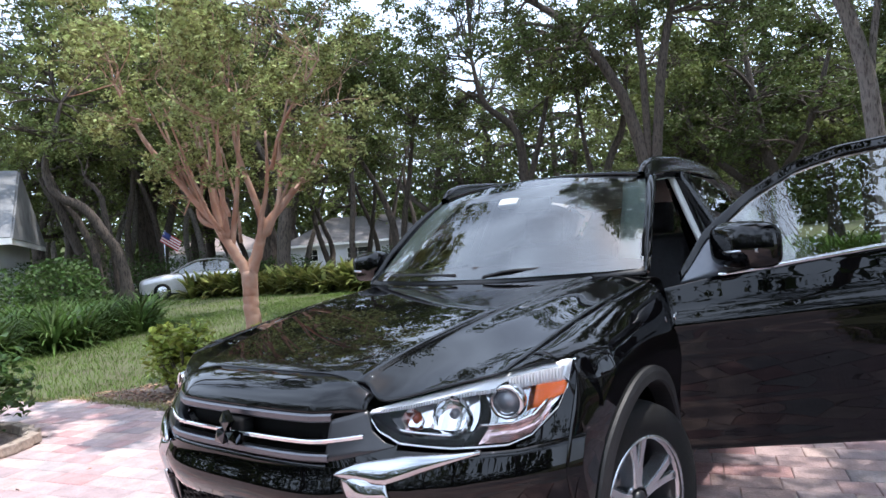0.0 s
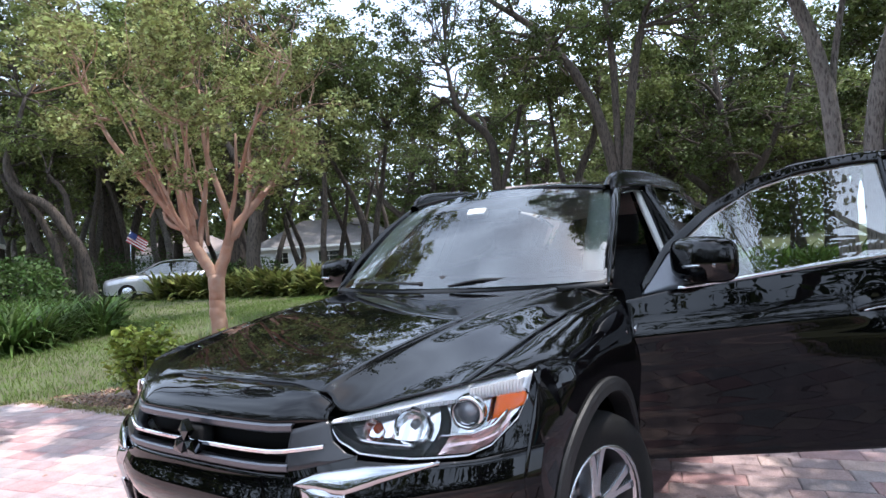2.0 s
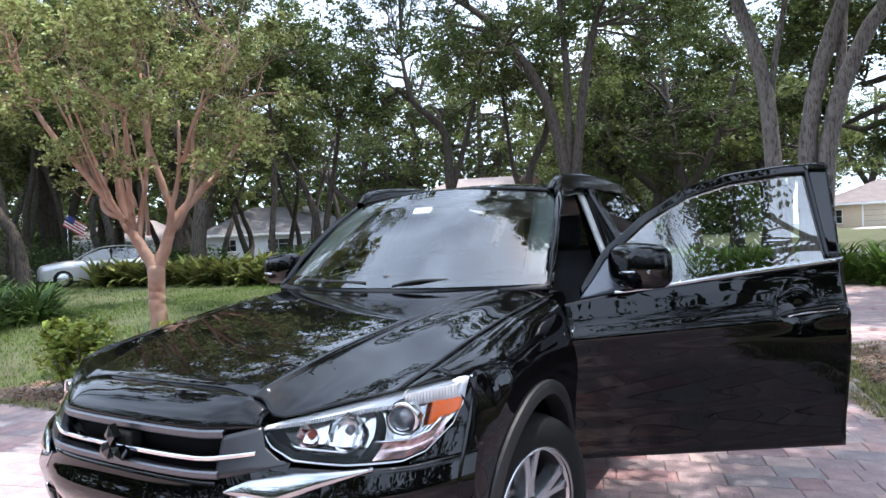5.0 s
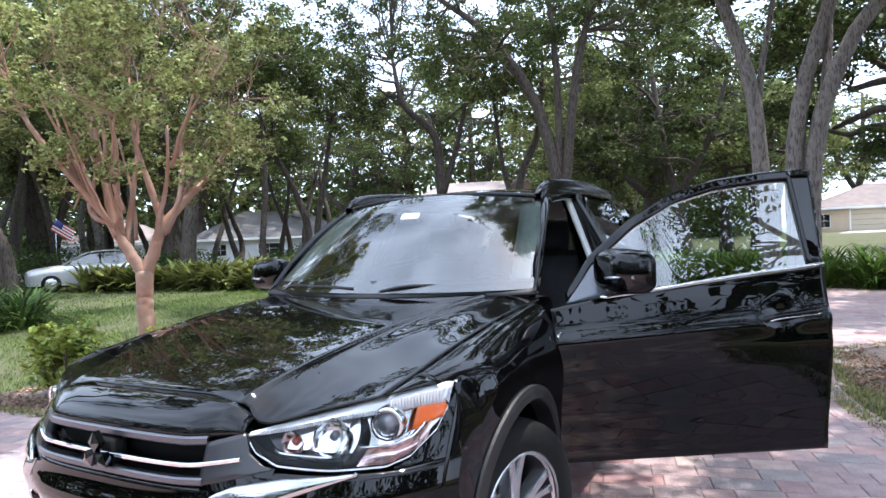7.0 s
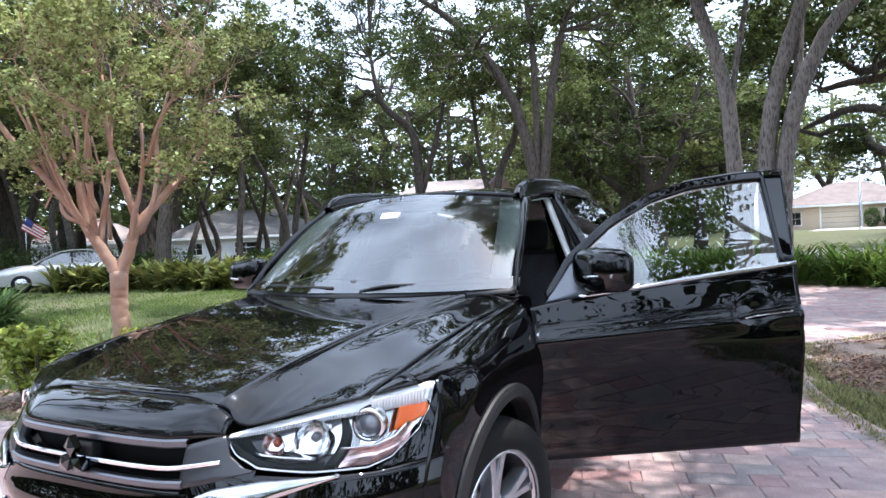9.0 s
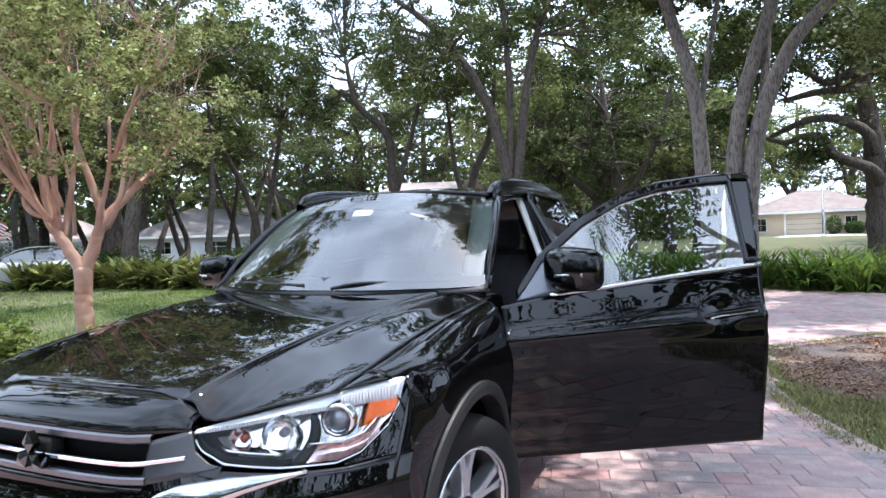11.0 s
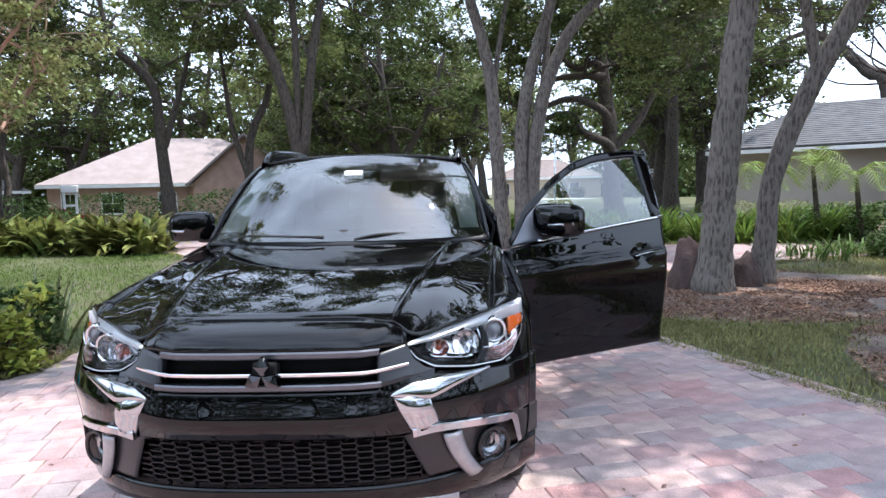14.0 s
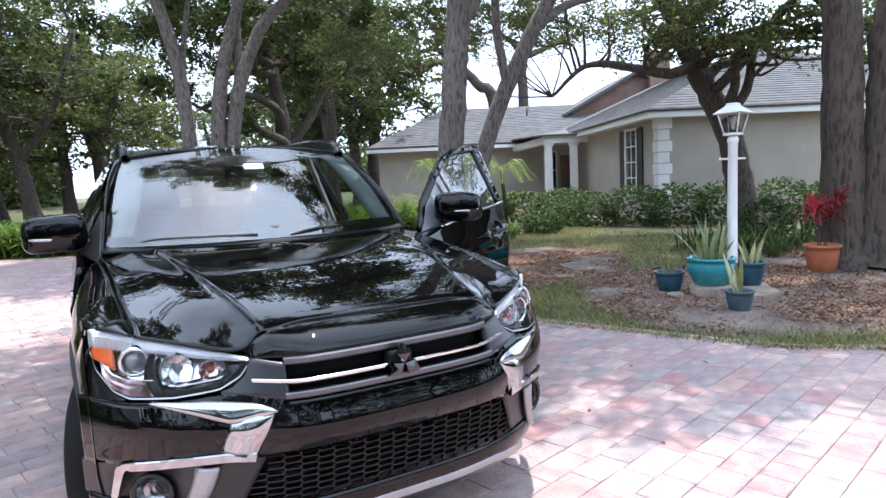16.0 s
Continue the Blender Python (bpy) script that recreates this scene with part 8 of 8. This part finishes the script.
def shrub(x, y, z, rx, rz, n, leaf, material, label, seed, stems=6):
    s = empty("shrub", (x, y, GZ), label=label, category="shrub")
    q = np.random.default_rng(seed)
    tips = np.column_stack([q.normal(0, rx * 0.5, stems * 4), q.normal(0, rx * 0.5, stems * 4), q.uniform(z - rz, z + rz, stems * 4)])
    tubes("stem", [(spline([(0, 0, 0), t * [0.4, 0.4, 0.5], t], 3), np.linspace(0.010, 0.003, 7)) for t in tips], M_barkdark, s, "", 5)
    i = q.integers(0, len(tips), n)
    cards("foliage", tips[i] + q.normal(0, rx * 0.22, (n, 3)), leaf, material, s, "", q, up=0.9, aspect=0.6)
    return s


pot = flower_pot("flower_pot", -3.42, 2.42, GZ + 0.01, 0.155, 0.20, M_teal, "teal glazed pot with tall yellowed snake plants", 0.02, 1.05)
blades(pot, 14, 0.10, 0.15, 0.55, 0.042, 15, 8, M_snakeedge)
blades(pot, 8, 0.10, 0.15, 0.50, 0.042, 22, 9, M_snake)
shrub(-2.96, 2.62, 0.36, 0.27, 0.26, 1500, 0.07, M_limeshrub, "yellow-green leafy shrub beside the driveway", 21)
shrub(-4.17, 2.33, 0.34, 0.25, 0.27, 1300, 0.075, M_limeshrub, "yellow-green leafy shrub in the mulch bed", 22)
shrub(-4.45, 2.35, 0.46, 0.13, 0.20, 500, 0.075, M_limeshrub, "spindly yellow-green shrub in the mulch", 23)
shrub(-3.1, 3.2, 0.36, 0.25, 0.25, 1300, 0.06, M_shrub, "dark green leafy shrub behind the pot", 24)
sn = empty("snake_plant", (-3.2, 3.6, GZ), label="clump of tall brownish snake plants in the bed", category="plant")
blades(sn, 16, 0.16, 0.0, 0.75, 0.04, 10, 25, M_snake)
# rounded bed with edging by the near left of the driveway
eb = ring(-4.15, 0.45, 0.62, 0.45, 0.2, 22, 0.03, 4)
tagged(sheet("edged_bed", eb, 0.006, M_mulch, "small round mulch bed set in the driveway"), category="mulch bed")
for i, (x, y) in enumerate(eb):
    b = part("edging_stone", boxes((-0.085, -0.04, 0, 0.085, 0.04, 0.075), bevel=0.012), M_stone, None, smooth=False)
    a = math.atan2(y - 0.45, x + 4.15)
    b.matrix_basis = pose(x, y, 0, 0, 0, math.degrees(a) + 90)
    tagged(b, label="rough concrete edging stone", category="stone", group="edging stones")
shrub(-4.25, 0.45, 0.42, 0.34, 0.3, 1400, 0.08, M_shrub, "dark green shrub in the round bed", 26)

# young palms before the house wall
for i, (x, y, h, s) in enumerate(((7.75, 13.4, 1.55, 41), (8.6, 12.95, 1.75, 42), (9.3, 12.5, 1.5, 43))):
    p = empty("palm", (x, y, GZ), label="young feathery palm by the house wall", category="palm")
    tubes("trunk", [(spline([(0.25, 0.1, 0), (0.1, 0.05, h * 0.6), (0, 0, h)], 5), np.linspace(0.07, 0.045, 11))], M_barkdark, p, "", 8)
    q = np.random.default_rng(s)
    for k in range(13):
        a, up = q.uniform(0, 6.28), q.uniform(0.2, 1.2)
        L = q.uniform(0.75, 1.05)
        mid = Vector((math.cos(a) * L * 0.5, math.sin(a) * L * 0.5, h + 0.35 * up))
        end = Vector((math.cos(a) * L, math.sin(a) * L, h + 0.1 * up - 0.35))
        rib = spline([(0, 0, h), tuple(mid), tuple(end)], 8)
        side = Vector((-math.sin(a), math.cos(a), 0))
        vs, fs = [], []
        for j, c in enumerate(rib[1:]):
            w = 0.24 * math.sin(math.pi * (j + 2) / 19)
            d = Vector(rib[j + 1] - rib[j]).normalized()
            for sg in (-1, 1):
                t = Vector(c) + side * sg * w + d * w * 0.7 - Vector((0, 0, w * 0.35))
                o = len(vs)
                vs += [Vector(c), Vector(c) + d * 0.02, t, Vector(c) - d * 0.02]
                fs.append((o, o + 1, o + 2, o + 3))
        obj("frond", vs, fs, M_palm, p)


# spiky dark shrubs by the tree
q = np.random.default_rng(91)
roots = np.column_stack([q.uniform(7.4, 9.6, 420), q.uniform(3.4, 5.2, 420), np.full(420, GZ)])
tagged(strips("spiky_plants", roots, M_darkfern, q, 0.55, 0.03, 0.8, 34, 4), label="dark spiky plants under the leaning oak", category="plants", kind="stuff")
leaf_hedge("house_hedge", [(9.0, 4.6, .3, .5, .4, .5), (9.9, 3.9, .35, .6, .5, .6), (11.5, 3.2, .4, 1, .6, .6), (8.2, 9.4, .22, .5, .5, .3)], 4000, 0.09, M_shrub, "dark green shrubs under the leaning oak", 92)
# crimson bush by the far house
leaf_hedge("red_bush", [(-17.0, 24.6, .7, .6, .4, .4), (-16.2, 24.9, .5, .5, .4, .3)], 1200, 0.12, M_red, "small red-flowering bush by the street", 93, cat="shrub")


def mailbox():
    m = empty("mailbox", (-16.9, 25.4, GZ), label="white wooden mailbox stand by the street", category="mailbox")
    for sx in (-0.24, 0.24):
        part("leg", boxes((sx - 0.05, -0.05, 0, sx + 0.05, 0.05, 1.75), bevel=0.008), M_white, m, smooth=False)
    for z in (0.55, 1.15):
        part("rail", boxes((-0.19, -0.03, z, 0.19, 0.03, z + 0.09)), M_white, m, smooth=False)
    part("box", boxes((-0.32, -0.25, 1.75, 0.32, 0.25, 2.1), bevel=0.05), M_white, m)
    m.rotation_euler = (0, 0, radians(25))


mailbox()


def slatted_tower(x, y, z, h):
    t = empty("garden_obelisk", (x, y, GZ), label="white slatted wooden garden obelisk", category="garden ornament")
    for sx, sy in ((-1, -1), (1, -1), (1, 1), (-1, 1)):
        tubes("corner_post", [([(sx * 0.42, sy * 0.42, 0), (sx * 0.16, sy * 0.16, h)], 0.035)], M_white, t, "", 6)
    for i in range(11):
        k = (i + 0.5) / 11
        w = 0.42 - 0.26 * k
        part("slat", boxes((-w, -w - 0.02, h * k - 0.045, w, -w + 0.01, h * k + 0.045)), M_white, t, smooth=False)
        part("slat", boxes((-w - 0.02, -w, h * k - 0.045, -w + 0.01, w, h * k + 0.045)), M_white, t, smooth=False)
    part("cap", boxes((-0.24, -0.24, h, 0.24, 0.24, h + 0.1), bevel=0.02), M_white, t, smooth=False)


slatted_tower(11.7, 36.4, 0, 2.4)


# ---- flag on its pole ----
def flag():
    f = empty("flag", (-24.6, 14.05, GZ + 0.18), label="striped flag with a blue corner on a thin pole", category="flag")
    tubes("pole", [([(0, 0, 0), (0.0, 0, 1.5), (0.02, 0.02, 2.75)], 0.022)], M_satchrome, f, "thin metal pole", 8)
    m_r, m_w, m_b = mat("flag_red", (0.45, 0.04, 0.05), 0.8), mat("flag_white", (0.75, 0.73, 0.70), 0.8), mat("flag_blue", (0.04, 0.06, 0.20), 0.8)
    ax, dn = Vector((0.34, 0.60, -0.50)), Vector((-0.10, -0.16, -0.46))

    def stripe(name, u0, u1, v0, v1, material, d=0.0):
        bm = bmesh.new()
        n = Vector((0.88, -0.48, 0))
        grid(bm, lambda u, v: Vector((0.02, 0.02, 2.72)) + ax * (u0 + (u1 - u0) * u) + dn * (v0 + (v1 - v0) * v) + n * (d + 0.03 * math.sin(7 * (u0 + (u1 - u0) * u))), 8, 2)
        thick(part(name, bm, material, f), 0.004)
    for i in range(9):
        stripe("stripe", 0, 1, i / 9, (i + 1) / 9, m_r if i % 2 == 0 else m_w)
    stripe("canton", 0, 0.42, 0, 0.53, m_b, 0.005)


flag()


# ---- silver saloon behind the plants ----
def saloon():
    c = empty("car", label="parked silver saloon car behind the cast iron plants", category="car")
    body = [(-2.2, 0.40, 0.60, 0.66), (-2.1, 0.28, 0.80, 0.80), (-1.5, 0.26, 0.92, 0.87), (-0.85, 0.24, 0.97, 0.88), (0.6, 0.26, 0.96, 0.89), (1.5, 0.28, 0.98, 0.88), (2.0, 0.32, 0.95, 0.82), (2.2, 0.42, 0.80, 0.72)]
    rows = []
    for y, lo, hi, w in body:
        rows.append([(0, y, hi + 0.03), (w * 0.6, y, hi + 0.02), (w * 0.9, y, hi), (w, y, hi - 0.14), (w, y, (hi + lo) / 2), (w * 0.97, y, lo)])
    bm = bmesh.new()
    net_mesh(bm, rows, 4)
    part("body", bm, M_silver, c, "silver painted body")
    cab = [(-1.05, 0.93, 0.96, 0.80), (-0.55, 0.95, 1.24, 0.70), (-0.1, 0.95, 1.44, 0.62), (0.5, 0.96, 1.50, 0.62), (1.1, 0.97, 1.44, 0.62), (1.85, 0.98, 1.05, 0.74)]
    bm = bmesh.new()
    net_mesh(bm, [[(0, y, t + 0.02), (w * 0.6, y, t + 0.015), (w, y, t - 0.02)] for y, b, t, w in cab], 5)
    part("roof", bm, M_silver, c, "silver roof")
    for sg in (-1, 1):
        for y0, y1 in ((-0.72, 0.22), (0.28, 1.2)):
            bm = bmesh.new()

            def gl(u, v, sg=sg, y0=y0, y1=y1):
                y = y0 + (y1 - y0) * u
                top = lerp_table(y, [(-1.05, 0.96), (-0.55, 1.22), (-0.1, 1.40), (0.5, 1.46), (1.1, 1.40), (1.85, 1.02)])
                z = 0.95 + (max(top - 0.03, 0.96) - 0.95) * v
                return (sg * (0.83 - 0.42 * (z - 0.95)), y, z)
            grid(bm, gl, 12, 6)
            part("side_window", bm, M_privacy, c, "dark side window")
        part("headlamp", boxes((sg * 0.42, -2.16, 0.62, sg * 0.74, -1.98, 0.76), bevel=0.03), M_whiteref, c, "clear headlamp")
        for y in (-1.38, 1.36):
            t = part("wheel", lathed([(0.0, 0.10), (0.20, 0.10), (0.215, 0.11), (0.30, 0.105), (0.325, 0.07), (0.325, -0.07), (0.30, -0.1)], 32, Matrix.Translation((sg * 0.80, y, 0.325)) @ pose(0, 0, 0, 0, sg * 90, 0)), M_rubber, c, "black tyre")
            part("rim", lathed([(0.0, 0.125), (0.06, 0.122), (0.19, 0.112), (0.205, 0.105)], 28, Matrix.Translation((sg * 0.80, y, 0.325)) @ pose(0, 0, 0, 0, sg * 90, 0)), M_alloy, t, "alloy rim")
    bm = bmesh.new()
    grid(bm, lambda u, v: ((2 * u - 1) * (0.78 - 0.16 * v), -0.97 + 0.80 * v, 0.965 + 0.44 * v), 8, 6)
    part("windshield", bm, M_privacy, c, "dark windshield")
    part("bumper_intake", boxes((-0.5, -2.23, 0.42, 0.5, -2.1, 0.58), bevel=0.03), M_matte, c)
    part("under_body", boxes((-0.76, -2.0, 0.2, 0.76, 2.0, 0.34)), M_matte, c)
    return c


sal = saloon()
sal.matrix_basis = Matrix.Translation((-22.2, 14.0, GZ + 0.01)) @ Matrix.Rotation(radians(-29), 4, 'Z')


# ---- paver pieces ----
def paver_mesh(w, d):
    g, c = 0.0014, 0.005
    x, y = w / 2 - g, d / 2 - g
    v = [(-x, -y, -0.04), (x, -y, -0.04), (x, y, -0.04), (-x, y, -0.04), (-x, -y, -0.004), (x, -y, -0.004), (x, y, -0.004), (-x, y, -0.004),
         (-x + c, -y + c, 0), (x - c, -y + c, 0), (x - c, y - c, 0), (-x + c, y - c, 0)]
    f = [(8, 9, 10, 11)] + [(4 + i, 4 + (i + 1) % 4, 8 + (i + 1) % 4, 8 + i) for i in range(4)] + [(i, (i + 1) % 4, 4 + (i + 1) % 4, 4 + i) for i in range(4)]
    return v, f


def lay_pavers():
    q = random.Random(12)
    turn = radians(14)
    c, s = math.cos(turn), math.sin(turn)
    depth = 0.152
    laid = []
    for row in range(-90, 150):
        x = -18 + q.random() * 0.2
        while x < 18:
            w = q.choice((0.152, 0.229, 0.229, 0.305))
            cx, cy = x + w / 2, row * depth
            laid.append((cx * c - cy * s, cx * s + cy * c + 2, w))
            x += w
    a = np.array(laid)
    ok = inside(DRIVE, a[:, 0], a[:, 1]) & ~inside(eb, a[:, 0], a[:, 1])
    a = a[ok]
    near = (a[:, 0] > 1.15) & (a[:, 0] < 3.4) & (a[:, 1] > 0.1) & (a[:, 1] < 4.2)
    near_ids = np.flatnonzero(near)
    near_ids = set(near_ids[np.argsort(np.hypot(a[near_ids, 0] - 1.9, a[near_ids, 1] - 1.5))][:290].tolist())
    meshes = {}
    for w in (0.152, 0.229, 0.305):
        v, f = paver_mesh(w, depth)
        me = bpy.data.meshes.new("paver")
        me.from_pydata(v, [], f)
        me.materials.append(M_paver_one)
        meshes[w] = me
    drive = bpy.data.objects["driveway"]
    vs, fs = [], []
    for i, (x, y, w) in enumerate(a):
        tilt = [q.uniform(-0.5, 0.5) for _ in range(2)]
        m = Matrix.Translation((x, y, q.uniform(-0.002, 0.0))) @ pose(0, 0, 0, tilt[0], tilt[1], 14 + q.uniform(-0.8, 0.8))
        if i in near_ids:
            o = new("paver", meshes[w])
            o.parent = drive
            o.matrix_basis = m
        else:
            v, f = paver_mesh(w, depth)
            o = len(vs)
            vs += [m @ Vector(p) for p in v]
            fs += [tuple(k + o for k in t) for t in f]
    ob = obj("paver_field", vs, fs, M_paver, drive)
    ob["kind"] = "stuff"
    # soldier course along the lawn edge
    edge = spline(DRIVE[2:12], 14)
    d = np.r_[0, np.cumsum(np.linalg.norm(np.diff(edge, axis=0), axis=1))]
    v, f = paver_mesh(0.229, 0.115)
    vs, fs = [], []
    for k in np.arange(0.06, d[-1], 0.118):
        p = [np.interp(k, d, edge[:, j]) for j in (0, 1)]
        e = [np.interp(k + 0.05, d, edge[:, j]) for j in (0, 1)]
        ang = math.degrees(math.atan2(e[1] - p[1], e[0] - p[0])) + 90
        m = Matrix.Translation((p[0], p[1], 0.003)) @ pose(0, 0, 0, 0, 0, ang)
        o = len(vs)
        vs += [m @ Vector(t) for t in v]
        fs += [tuple(i + o for i in t) for t in f]
    ob = obj("border_pavers", vs, fs, M_paver, drive)
    ob["kind"] = "stuff"


lay_pavers()
